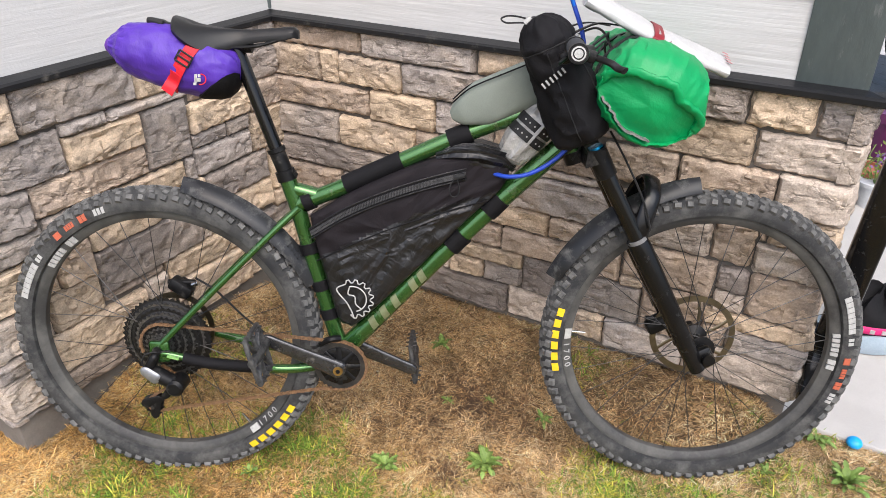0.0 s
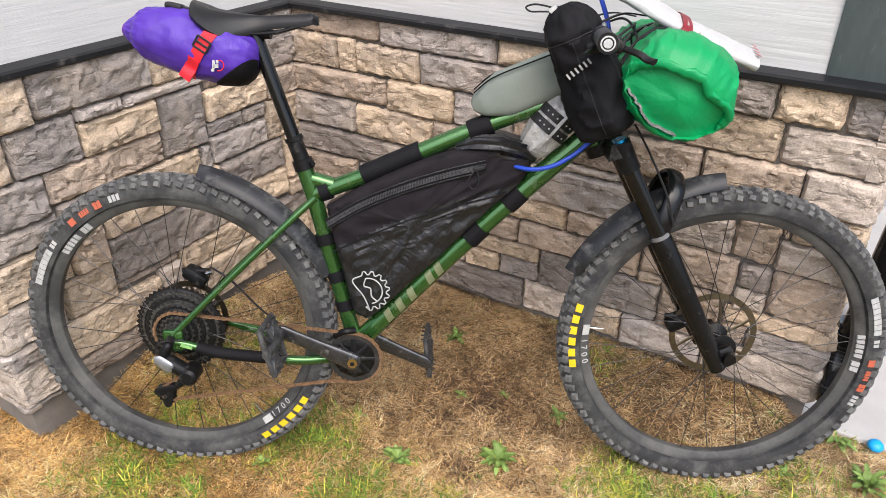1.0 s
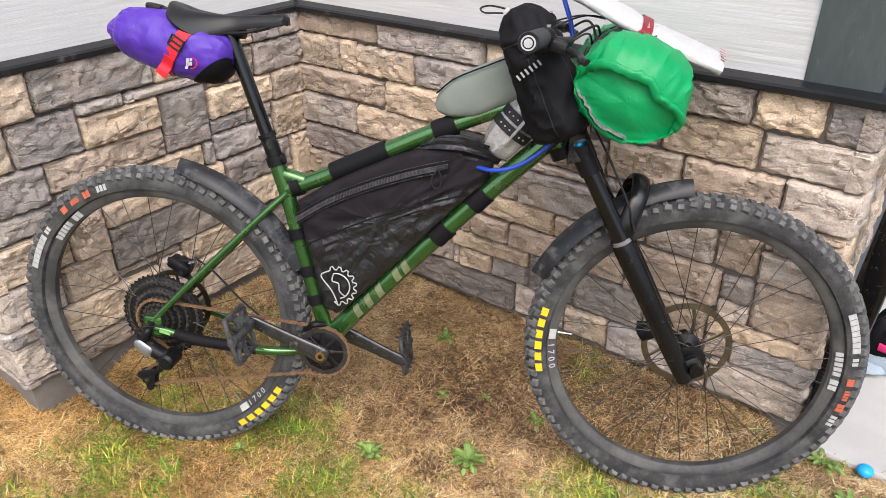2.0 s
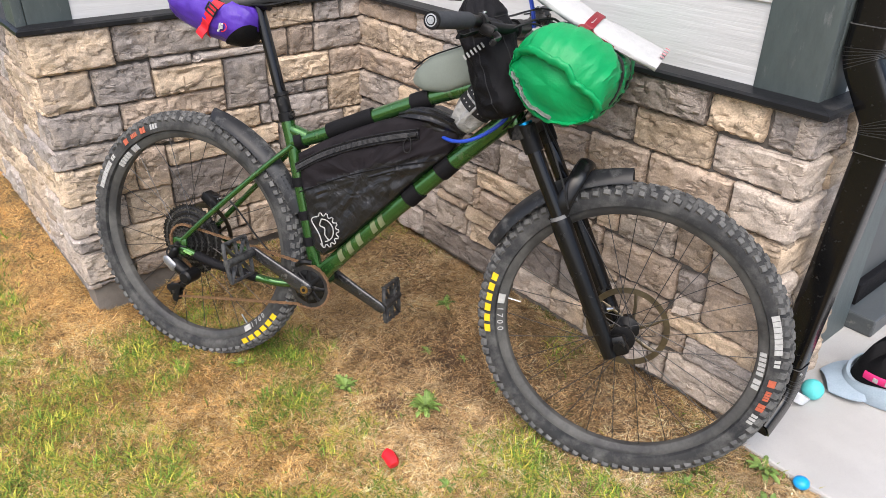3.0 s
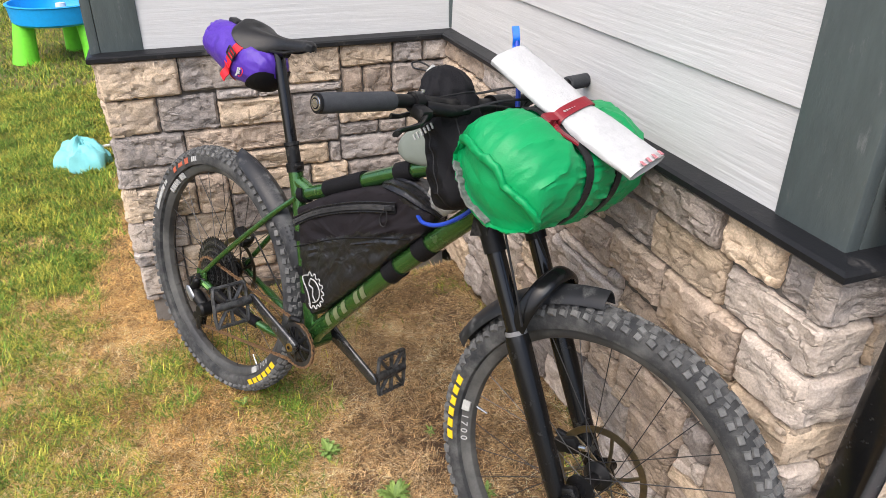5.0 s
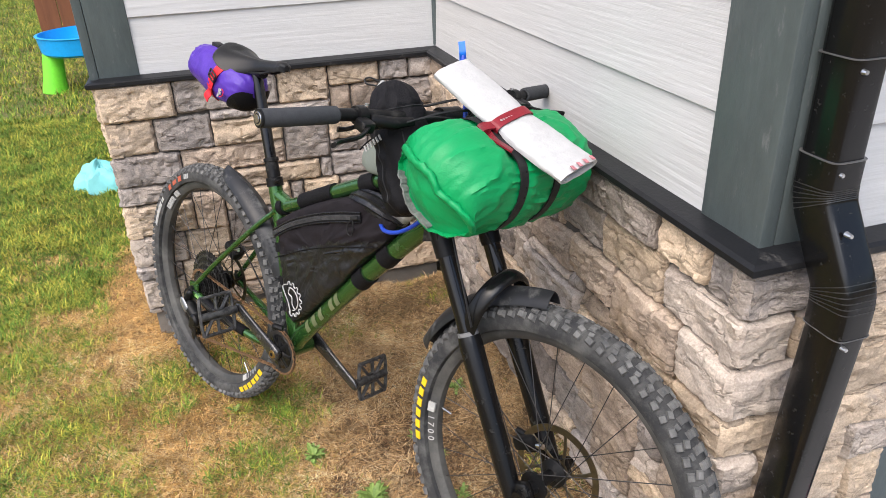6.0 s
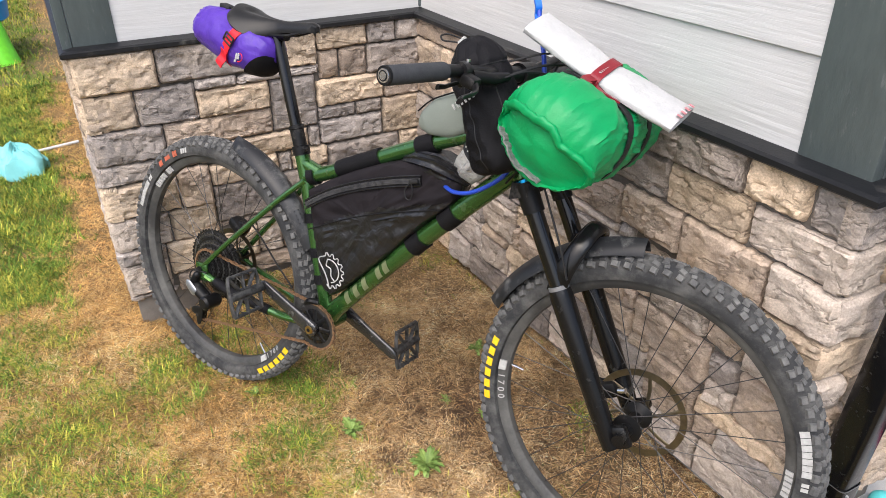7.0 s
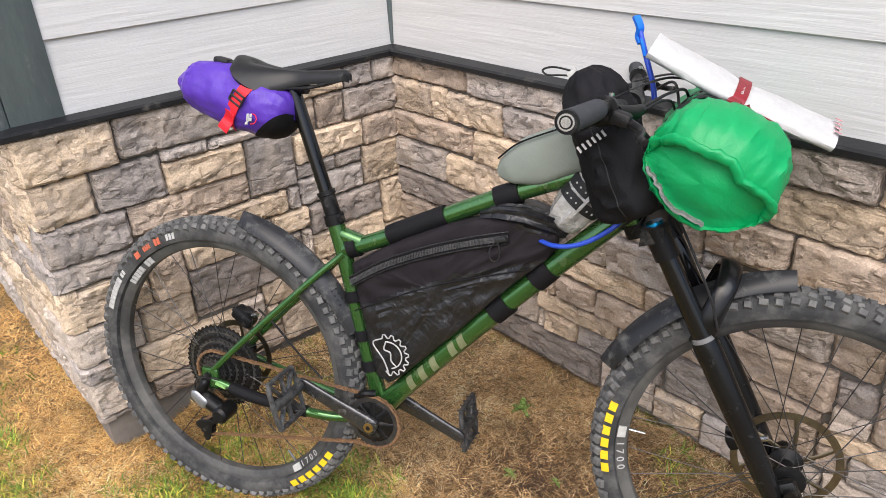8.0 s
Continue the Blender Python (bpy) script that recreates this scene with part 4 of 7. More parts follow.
bm = bmesh.new()
lathe(bm, [(0.0, 0.002), (0.047, 0.002), (0.048, 0.0), (0.046, -0.003), (0.040, -0.0045), (0.024, -0.006), (0.0, -0.006)], 40)
part("spider", bm, FORK_LOWER, chainring, "gloss black spider")
bar("chain_guide", curve([B(0.36, 0.04, 0.005), B(0.385, 0.055, 0.024), B(0.405, 0.045, 0.022)]), 0.008, BLACK_PART, seg=8)
ca = B(-0.156, 0, 0.075).normalized()
for s in (1, -1):
    dvec = ca * s
    p0, p1 = B(0.402, s * 0.066, -0.045), B(0.402, s * 0.076, -0.045) + dvec * 0.172
    bm = bmesh.new()
    rings = []
    upc = dvec.cross(Vector((0, 1, 0))).normalized()
    for t, h, d in ((-0.09, 0.010, 0.007), (-0.06, 0.019, 0.009), (0, 0.022, 0.0095), (0.15, 0.02, 0.0075), (0.5, 0.0165, 0.006), (0.85, 0.015, 0.006), (0.97, 0.0155, 0.0062), (1.04, 0.0125, 0.006), (1.075, 0.006, 0.005)):
        c = p0.lerp(p1, t)
        rings.append([c + upc * h * math.copysign(abs(math.cos(a)) ** 0.45, math.cos(a)) + Vector((0, 1, 0)) * d * math.copysign(abs(math.sin(a)) ** 0.8, math.sin(a)) for a in (2 * math.pi * k / 16 for k in range(16))])
    loft(bm, rings)
    crank = part("crank_arm", bm, CARBON, bike, "scuffed black crank arm")
    bm = bmesh.new()
    tube(bm, [p0 - Vector((0, s * 0.008, 0)), p0 - Vector((0, s * 0.0115, 0))], [0.0115, 0.0105], 20)
    part("crank_bolt", bm, GOLD, crank, "brass-coloured bolt")
    bm = bmesh.new()
    tube(bm, [p0 - Vector((0, s * 0.0112, 0)), p0 - Vector((0, s * 0.0122, 0))], 0.0052, 8)
    part("bolt_socket", bm, BLACK_FABRIC, crank)
    # pedal: a pinned platform cage on its axle
    pc = p1 - Vector((0, s * 0.066, 0))
    pm = Matrix.Translation(pc) @ Matrix.Rotation(radians(76 if s > 0 else 84), 4, "Y")
    pedal = part("pedal", (lambda b: (tube(b, [(0, s * 0.058, 0), (0, -s * 0.05, 0)], [0.012, 0.010], 12), b)[1])(bmesh.new()), PEDAL, bike, "worn black platform pedal", m=pm @ Matrix.Diagonal((1.02, 0.95, 1.0, 1)))
    for pts in ([(-0.05, -0.046, 0), (-0.05, 0.046, 0)], [(0.05, -0.046, 0), (0.05, 0.046, 0)], [(-0.05, -0.046, 0), (-0.03, -0.05, 0), (0.03, -0.05, 0), (0.05, -0.046, 0)],
                [(-0.05, 0.046, 0), (-0.03, 0.05, 0), (0.03, 0.05, 0), (0.05, 0.046, 0)], [(-0.05, 0.0, 0), (0.05, 0.0, 0)],
                [(-0.05, -0.046, 0), (-0.012, -0.016, 0), (-0.012, 0.016, 0), (-0.05, 0.046, 0)], [(0.05, -0.046, 0), (0.012, -0.016, 0), (0.012, 0.016, 0), (0.05, 0.046, 0)]):
        bm = bmesh.new()
        tube(bm, pts, 0.0058, 8, squash=0.8, side=(0, 0, 1))
        part("cage_bar", bm, PEDAL, pedal)
    for px in (-0.047, 0.047):
        for py in (-0.036, -0.012, 0.012, 0.036):
            bm = bmesh.new()
            tube(bm, [(px, py, -0.013), (px, py, 0.013)], 0.002, 5)
            part("pin", bm, SPOKE, pedal)

# chain: one link after another round sprocket, ring and cage
sp, cr_ = B(0.0, 0.049, 0.0), B(0.402, 0.049, -0.045)
path = []
for k in range(0, 15):
    a = radians(200 - k * 8)
    path.append(sp + Vector((0.05 * math.cos(a), 0, 0.05 * math.sin(a))))
for k in range(0, 26):
    a = radians(88 - k * 7.4)
    path.append(cr_ + Vector((0.061 * math.cos(a), 0, 0.061 * math.sin(a))))
path += [B(0.36, 0.049, -0.104), B(0.0, 0.053, -0.165), B(-0.03, 0.053, -0.172), B(-0.052, 0.053, -0.158), B(-0.048, 0.053, -0.14), B(-0.02, 0.053, -0.12), B(0.022, 0.053, -0.1), B(0.03, 0.053, -0.085), B(0.02, 0.052, -0.07), B(-0.015, 0.05, -0.048)]
line = []
for a, b in zip(path, path[1:]):
    n = max(1, round((b - a).length / 0.004))
    line += [a.lerp(b, i / n) for i in range(n)]
bm = bmesh.new()
pins = [line[0]]
for p in line[1:]:
    if (p - pins[-1]).length >= 0.0127:
        pins.append(p)
for i, (a, b) in enumerate(zip(pins, pins[1:])):
    d = (b - a).normalized()
    h = d.cross(Vector((0, 1, 0)))
    for off in ((0.0034,) if i % 2 else (0.0021,)):
        for s in (-1, 1):
            c = Vector((0, s * off, 0))
            vs = []
            for t, f in ((-0.3, 0.6), (0.0, 1), (0.5, 0.7), (1.0, 1), (1.3, 0.6)):
                q = a.lerp(b, t) + c
                vs += [bm.verts.new(q + h * 0.0033 * f), bm.verts.new(q - h * 0.0033 * f)]
            for k in range(4):
                bm.faces.new((vs[2 * k], vs[2 * k + 1], vs[2 * k + 3], vs[2 * k + 2]))
    tube(bm, [a + Vector((0, -0.004, 0)), a + Vector((0, 0.004, 0))], 0.0023, 6)
part("chain", bm, CHAIN, bike, "rust-brown roller chain", smooth=False)

# rear mech: hanger, slanted body with a silver cap, knuckle, and a cage with two toothed wheels
def rounded(bm, a, b, ra, rb, flat, side=(0, 1, 0)):
    """A soft-ended bar, flattened across."""
    n = 10
    pts = [a.lerp(b, i / n) for i in range(n + 1)]
    rs = [(ra + (rb - ra) * i / n) * math.sqrt(max(0.08, 1 - abs(2 * i / n - 1) ** 5)) for i in range(n + 1)]
    tube(bm, pts, rs, 16, squash=flat, side=side)


bm = bmesh.new()
rounded(bm, B(-0.002, 0.078, -0.006), B(-0.026, 0.082, -0.05), 0.014, 0.016, 0.8)
rounded(bm, B(-0.020, 0.086, -0.046), B(0.040, 0.082, -0.084), 0.020, 0.017, 0.9)
mech = part("rear_mech", bm, BLACK_PART, bike, "black and silver derailleur")
bm = bmesh.new()
rounded(bm, B(-0.034, 0.098, -0.036), B(0.006, 0.1, -0.066), 0.012, 0.015, 0.35, (0.6, 0, 0.8))
part("mech_plate", bm, mat("satin_silver", (0.30, 0.31, 0.33), (0.16, 0.165, 0.175), 0.35, 0.7, scale=40), mech, "satin silver cap")
bm = bmesh.new()
tube(bm, [B(0.036, 0.048, -0.085), B(0.036, 0.056, -0.085), B(0.036, 0.098, -0.085), B(0.036, 0.104, -0.085)], [0.015, 0.020, 0.020, 0.014], 20)
part("knuckle", bm, BLACK_PART, mech)
for c, r, nt_ in ((B(0.022, 0.053, -0.096), 0.0185, 12), (B(-0.037, 0.053, -0.156), 0.0235, 14)):
    bm = bmesh.new()
    rows = [[bm.verts.new((q * math.cos(math.pi * k / nt_), y, q * math.sin(math.pi * k / nt_))) for k in range(2 * nt_) for q in ((0.4 * r if inner else (r if k % 2 else r - 0.004)),)] for y, inner in ((-0.002, 1), (-0.002, 0), (0.002, 0), (0.002, 1))]
    for k in range(2 * nt_):
        j = (k + 1) % (2 * nt_)
        for p in range(4):
            A, C = rows[p], rows[(p + 1) % 4]
            bm.faces.new((A[k], A[j], C[j], C[k]))
    part("pulley", bm, BLACK_PART, mech, m=Matrix.Translation(c), smooth=False)
    bm = bmesh.new()
    tube(bm, [c + B(0, 0.010, 0), c + B(0, 0.0125, 0)], 0.0045, 10)
    part("pulley_bolt", bm, SPOKE, mech)
for off in (0.062, 0.045):
    for a, b, ra, rb in ((B(0.034, off, -0.084), B(-0.012, off, -0.135), 0.012, 0.008), (B(-0.012, off, -0.134), B(-0.062, off, -0.150), 0.011, 0.012), (B(-0.022, off, -0.128), B(-0.036, off, -0.186), 0.010, 0.011)):
        bm = bmesh.new()
        rounded(bm, a, b, ra, rb, 0.14, (b - a).cross(Vector((0, 1, 0))))
        part("cage_plate", bm, BLACK_PART, mech)

# brakes
for nm, c, rot in (("rear_caliper", B(0.02, -0.047, 0.102), 0.6), ("front_caliper", B(1.135, -0.048, 0.03), -0.5)):
    bm = bmesh.new()
    rm = Matrix.Rotation(rot, 3, "Y")
    box(bm, c, (0.058, 0.036, 0.032), rm, 0.009)
    box(bm, c + Vector((0.0, 0.016, -0.008)), (0.04, 0.02, 0.045), rm, 0.008)
    tube(bm, [c + Vector((-0.03, 0, 0.012)), c + Vector((0.032, 0, 0.012))], 0.007, 10)
    cal = part(nm, bm, BLACK_PART, bike, "black disc brake caliper")
    bm = bmesh.new()
    tube(bm, [c + Vector((0.03, -0.01, 0.01)), c + Vector((0.045, -0.012, 0.016))], 0.006, 10)
    part("banjo_bolt", bm, CHROME, cal)

# fork
axis = (B(1.19, 0, -0.012) - B(0.93, 0, 0.478)).normalized()
fork = part("fork", (lambda b: (loft(b, [[B(0.938 + a * 0.012, v, 0.446 + h) for a, h in ((-1.6, -0.018), (1.6, -0.018 + 0.012), (1.5, 0.02), (-1.4, 0.016))] for v in (-0.088, -0.07, -0.03, 0.03, 0.07, 0.088)]), b)[-1])(bmesh.new()), BLACK_PART, bike, "black suspension fork")
for s in (1, -1):
    top, low = B(0.941, s * 0.067, 0.457), B(1.195, s * 0.067, -0.018)
    seal = top.lerp(low, 0.385)
    bar("stanchion", [top, top.lerp(low, 0.5)], 0.0175, BLACK_GLOSS, fork, "gloss black sliding tube", seg=24)
    bar("crown_sleeve", [top - axis * 0.006, top + axis * 0.055], [0.0225, 0.021], BLACK_PART, fork, seg=24)
    bar("top_cap", [top - axis * 0.012, top - axis * 0.004], 0.0175, BLUE_ALLOY if s > 0 else BLACK_PART, fork, "blue anodised cap" if s > 0 else "", seg=20)
    bar("wiper_seal", [seal - axis * 0.003, seal + axis * 0.007], 0.0205, mat("grey_seal", (0.16, 0.16, 0.16), None, 0.5) if s > 0 else BLACK_PART, fork, "thin grey wiper ring", seg=24)
    bar("fork_leg", [seal + axis * 0.005, seal + axis * 0.02, seal.lerp(low, 0.5), seal.lerp(low, 0.85), low + axis * 0.01], [0.0215, 0.0235, 0.0215, 0.02, 0.017], FORK_LOWER, fork, "dusty black lower leg", seg=24)
    bm = bmesh.new()
    box(bm, B(1.207, s * 0.062, 0.0), (0.05, 0.024, 0.052), Matrix.Rotation(1.07, 3, "Y"), 0.01)
    tube(bm, [B(FX, s * 0.05, FZ), B(FX, s * 0.088, FZ)], 0.0125, 16)
    part("leg_foot", bm, FORK_LOWER, fork)
arch = curve([B(1.035, 0.072, 0.262), B(1.05, 0.07, 0.32), B(1.066, 0.048, 0.368), B(1.072, 0, 0.388), B(1.066, -0.048, 0.368), B(1.05, -0.07, 0.32), B(1.035, -0.072, 0.262)])
bar("fork_arch", arch, 0.019, FORK_LOWER, fork, "rounded black brace over the tyre", seg=14, squash=0.42, side=(1, 0, 0.2))
bar("steerer", [B(0.912, 0, 0.43), B(0.826, 0, 0.62)], 0.0165, BLACK_PART, fork, seg=20)
bm = bmesh.new()
tube(bm, [B(0.915, 0, 0.425), B(0.905, 0, 0.448)], 0.0265, 20)
part("headset", bm, BLACK_PART, bike)

# mudguards
def mudguard(name, cx, cz, r, a0, a1, holes):
    bm = bmesh.new()
    rings = []
    for i in range(29):
        t = i / 28
        a = radians(a0 + (a1 - a0) * t)
        half = 0.036 * (0.55 + 0.45 * math.sin(math.pi * min(1, 0.12 + t * 0.85)))
        if t < 0.1:
            half *= 0.6 + 4 * t
        ring = []
        for thick in (0.0, -0.0022):
            ks = range(9) if thick == 0 else range(8, -1, -1)
            for k in ks:
                s = -1 + k / 4
                rr = r + thick - 0.026 * abs(s) ** 2.2 + 0.003 * math.exp(-(s / 0.2) ** 2)
                ring.append((cx + rr * math.cos(a), s * half, cz + rr * math.sin(a)))
        rings.append(ring)
    loft(bm, rings)
    g = part(name, bm, FENDER, bike, "black plastic mudguard grey with dust")
    for i in range(holes):
        a = radians(a0 + (a1 - a0) * (0.72 + 0.03 * i))
        for s in (-0.35, -0.62):
            bm = bmesh.new()
            rr = r - 0.026 * abs(s) ** 2.2 + 0.0006
            c = Vector((cx + rr * math.cos(a), s * 0.034, cz + rr * math.sin(a)))
            nn = Vector((math.cos(a), s * 0.9, math.sin(a))).normalized()
            tube(bm, [c - nn * 0.001, c + nn * 0.0006], 0.0022, 8)
            part("strap_hole", bm, BLACK_STRAP, g)
    return g


mudguard("rear_mudguard", 0, 0, 0.384, 79, 22, 4)
mudguard("front_mudguard", FX, FZ, 0.386, 155, 96, 0)
# cockpit
hb = curve([B(0.843, 0.4, 0.672), B(0.858, 0.26, 0.672), B(0.872, 0.14, 0.664), B(0.876, 0.05, 0.655), B(0.876, -0.05, 0.655), B(0.872, -0.14, 0.668), B(0.856, -0.26, 0.684), B(0.838, -0.4, 0.689)])
handlebar = bar("handlebar", hb, [0.0115] * 20 + [0.0155] * 16 + [0.0115] * 21, BLACK_PART, label="wide black riser bar", seg=16)
bm = bmesh.new()
tube(bm, [B(0.822, 0, 0.628), B(0.876, 0, 0.655)], [0.021, 0.019], 16)
tube(bm, [B(0.832, 0, 0.605), B(0.812, 0, 0.648)], 0.0195, 18)
tube(bm, [B(0.876, -0.026, 0.655), B(0.876, 0.026, 0.655)], 0.0205, 16)
part("stem", bm, BLACK_PART, bike)
for s in (1, -1):
    za, zb = (0.672, 0.672) if s > 0 else (0.689, 0.685)
    ga, gb = B(0.843 if s > 0 else 0.838, s * 0.402, za), B(0.858, s * 0.262, zb)
    bar("grip", [ga, ga.lerp(gb, 0.02), ga.lerp(gb, 0.97), gb], [0.0145, 0.0156, 0.0154, 0.0145], FOAM, handlebar, "grey foam grip", seg=24)
    bm = bmesh.new()
    axg = (ga - gb).normalized()
    tube(bm, [ga, ga + axg * 0.004], [0.0160, 0.0150], 24)
    part("grip_cap", bm, BLACK_PART, handlebar)
    bm = bmesh.new()
    tube(bm, [ga + axg * 0.003, ga + axg * 0.0052], [0.0118, 0.0110], 20)
    part("bar_plug", bm, CHROME, handlebar, "bright end plug")
    bm = bmesh.new()
    tube(bm, [ga + axg * 0.004, ga + axg * 0.0056], 0.0086, 20)
    part("plug_ring", bm, BLACK_PART, handlebar)
    bm = bmesh.new()
    tube(bm, [ga + axg * 0.004, ga + axg * 0.0062], [0.0072, 0.0066], 16)
    part("plug_face", bm, CHROME, handlebar)
    # brake lever with its clamp, shift lever, cable stubs
    lc = B(0.864, s * 0.215, zb - 0.002)
    bm = bmesh.new()
    tube(bm, [lc + Vector((0, -0.009, 0)), lc + Vector((0, 0.009, 0))], 0.017, 14)
    tube(bm, [lc + B(0.012, -s * 0.015, -0.008), lc + B(0.034, -s * 0.052, -0.012), lc + B(0.042, -s * 0.09, -0.01)], [0.011, 0.0115, 0.008], 12)
    box(bm, lc + B(0.022, s * 0.006, -0.014), (0.03, 0.028, 0.022), Matrix.Rotation(0.3, 3, "Y"), 0.006)
    lv = part("brake_lever", bm, BLACK_PART, bike, "black hydraulic brake lever")
    bar("lever_blade", curve([lc + B(0.03, s * 0.004, -0.016), lc + B(0.055, s * 0.045, -0.024), lc + B(0.058, s * 0.09, -0.028), lc + B(0.066, s * 0.108, -0.03)]), [0.0065] * 24 + [0.007], BLACK_PART, lv, seg=8, squash=0.6)
    bm = bmesh.new()
    tube(bm, [lc + B(0.004, -s * 0.012, 0.016), lc + B(0.004, -s * 0.012, 0.02)], 0.004, 8)
    part("clamp_bolt", bm, CHROME, lv)
    bm = bmesh.new()
    box(bm, lc + B(0.0, -s * 0.032, -0.018), (0.045, 0.03, 0.022), Matrix.Rotation(-0.3, 3, "Y"), 0.007)
    tube(bm, [lc + B(-0.01, -s * 0.02, -0.02), lc + B(-0.028, s * 0.006, -0.03), lc + B(-0.034, s * 0.02, -0.03)], [0.006, 0.006, 0.0075], 8, squash=0.6)
    part("shift_lever", bm, BLACK_PART, bike)
# hoses and cables
bar("hose", curve([B(0.905, 0.12, 0.662), B(0.945, 0.06, 0.682), B(0.965, -0.03, 0.672), B(0.975, -0.06, 0.60), B(0.955, -0.03, 0.48), B(1.0, -0.06, 0.38), B(1.06, -0.085, 0.22), B(1.13, -0.08, 0.06)]), 0.0025, BLACK_STRAP, seg=8)
bar("hose", curve([B(0.905, -0.12, 0.668), B(0.94, -0.03, 0.69), B(0.955, 0.04, 0.665), B(0.965, 0.075, 0.6), B(0.93, 0.06, 0.5), B(0.88, 0.03, 0.44)]), 0.0025, BLACK_STRAP, seg=8)
bar("cable", curve([B(0.90, 0.16, 0.655), B(0.935, 0.1, 0.672), B(0.95, 0.03, 0.65), B(0.965, 0.03, 0.56), B(0.9, 0.025, 0.43)]), 0.002, BLACK_STRAP, seg=8)
bar("cable", curve([B(0.965, 0.07, 0.5), B(1.0, 0.085, 0.44), B(1.04, 0.09, 0.36), B(1.06, 0.085, 0.30)]), 0.0022, BLACK_STRAP, seg=8)
bar("cable", curve([B(0.03, 0.08, 0.0), B(-0.02, 0.085, -0.005), B(-0.035, 0.085, -0.03), B(-0.02, 0.085, -0.05)]), 0.002, BLACK_STRAP, seg=8)
bar("cable", curve([B(0.05, -0.06, 0.12), B(0.1, -0.052, 0.09), B(0.16, -0.058, 0.02), B(0.22, -0.055, -0.03)]), 0.0025, BLACK_STRAP, seg=8)

# hook-and-loop wraps round the tubes
def wrap(pa, pb, r, name="tube_wrap", material=None):
    a, b = pa, pb
    bm = bmesh.new()
    n = max(4, int((b - a).length / 0.01))
    tube(bm, [a.lerp(b, i / n) for i in range(n + 1)], [r + 0.0008 * crease(a.lerp(b, i / n), 90) for i in range(n + 1)], 18)
    return part(name, bm, material or BLACK_FABRIC, bike)


tta, ttb = B(0.42, 0, 0.362), B(0.64, 0, 0.462)
wrap(B(0.424, 0, 0.3655), B(0.546, 0, 0.421), 0.0215)
wrap(B(0.645, 0, 0.4645), B(0.69, 0, 0.483), 0.022)
wrap(B(0.727, 0, 0.3115), B(0.757, 0, 0.3425), 0.0262)
wrap(B(0.648, 0, 0.2315), B(0.677, 0, 0.261), 0.0262)
wrap(B(0.332, 0, 0.327), B(0.352, 0, 0.3345), 0.0225)
for w0 in (0.222, 0.135, 0.066):
    c = bb.lerp(B(0.316, 0, 0.318), (w0 + 0.045) / 0.363)
    d = (B(0.316, 0, 0.318) - bb).normalized()
    wrap(c - d * 0.012, c + d * 0.012, 0.0208)

# ---- luggage strapped to the bicycle ----
def on_bike(u, v, w):
    return BIKE @ Matrix.Translation(B(u, v, w))


def load(name, label, category, c):
    """A thing carried on the bicycle; its parts are given in the bicycle's frame and moved to its own origin."""
    t = thing(name, label, category, on_bike(*c))
    return t, Matrix.Translation(-B(*c))


def lpart(name, bm, material, owner, label="", smooth=True):
    t, shift = owner
    bm.transform(shift)
    return part(name, bm, material, t, label, smooth)


def sack(pts, radii, seg=40, seed=0.0, wrinkle=0.004, freq=22, flat=1.0, side=None, long=1.0):
    """A soft stuffed bag: rings along a line, with folds."""
    bm = bmesh.new()
    pts = [Vector(p) for p in pts]
    radii = [float(q) for q in np.interp(np.linspace(0, 1, len(pts)), np.linspace(0, 1, len(radii)), radii)]
    ref = Vector(side) if side else None
    rings = []
    for i, p in enumerate(pts):
        t = (pts[min(i + 1, len(pts) - 1)] - pts[max(i - 1, 0)]).normalized()
        if ref is None:
            ref = t.orthogonal()
        x = (ref - t * ref.dot(t)).normalized()
        ref = x
        y = t.cross(x)
        ring = []
        for k in range(seg):
            a = 2 * math.pi * k / seg
            d = math.cos(a) * x + flat * math.sin(a) * y
            q = p + radii[i] * d
            f = noise.noise(Vector((math.cos(a) * 2.2 * freq / 10, math.sin(a) * 2.2 * freq / 10, i * 0.16 * long + seed)))
            g = noise.noise(Vector((math.cos(a) * freq / 2.6, math.sin(a) * freq / 2.6, i * 0.3 * long + seed * 2)))
            ridge = 1 - abs(g) * 2.4
            ring.append(q + d * (wrinkle * 1.6 * f + wrinkle * 0.55 * max(-0.6, ridge)) * min(1, radii[i] / 0.03))
        rings.append(ring)
    loft(bm, rings)
    return bm


# purple seat pack
sp_ = load("seat_pack", "purple stuffed dry bag strapped under the saddle", "bag", (0.1, 0, 0.62))
n = 60
pa, pb = B(-0.036, 0.026, 0.654), B(0.220, 0.006, 0.594)
line = curve([pa, B(0.02, 0.020, 0.645), B(0.12, 0.010, 0.620), pb], 20)
prof = [float(q) for q in np.interp([i / n for i in range(n + 1)], (0, 0.03, 0.12, 0.16, 0.20, 0.27, 0.36, 0.5, 0.66, 0.8, 0.9, 0.95, 0.985, 1.0), (0.008, 0.0185, 0.0275, 0.0345, 0.0425, 0.0505, 0.0565, 0.061, 0.063, 0.061, 0.054, 0.046, 0.032, 0.012))]


def pack_surface(c, d, lift=0.0):
    """Where a line from c along d leaves the stuffed pack."""
    d = d.normalized()
    for k in range(20, 130):
        p = c + d * (k * 0.001)
        i = min(range(n + 1), key=lambda q: (line[q] - p).length_squared)
        if (p - line[i]).length > prof[i]:
            break
    return p + d * lift


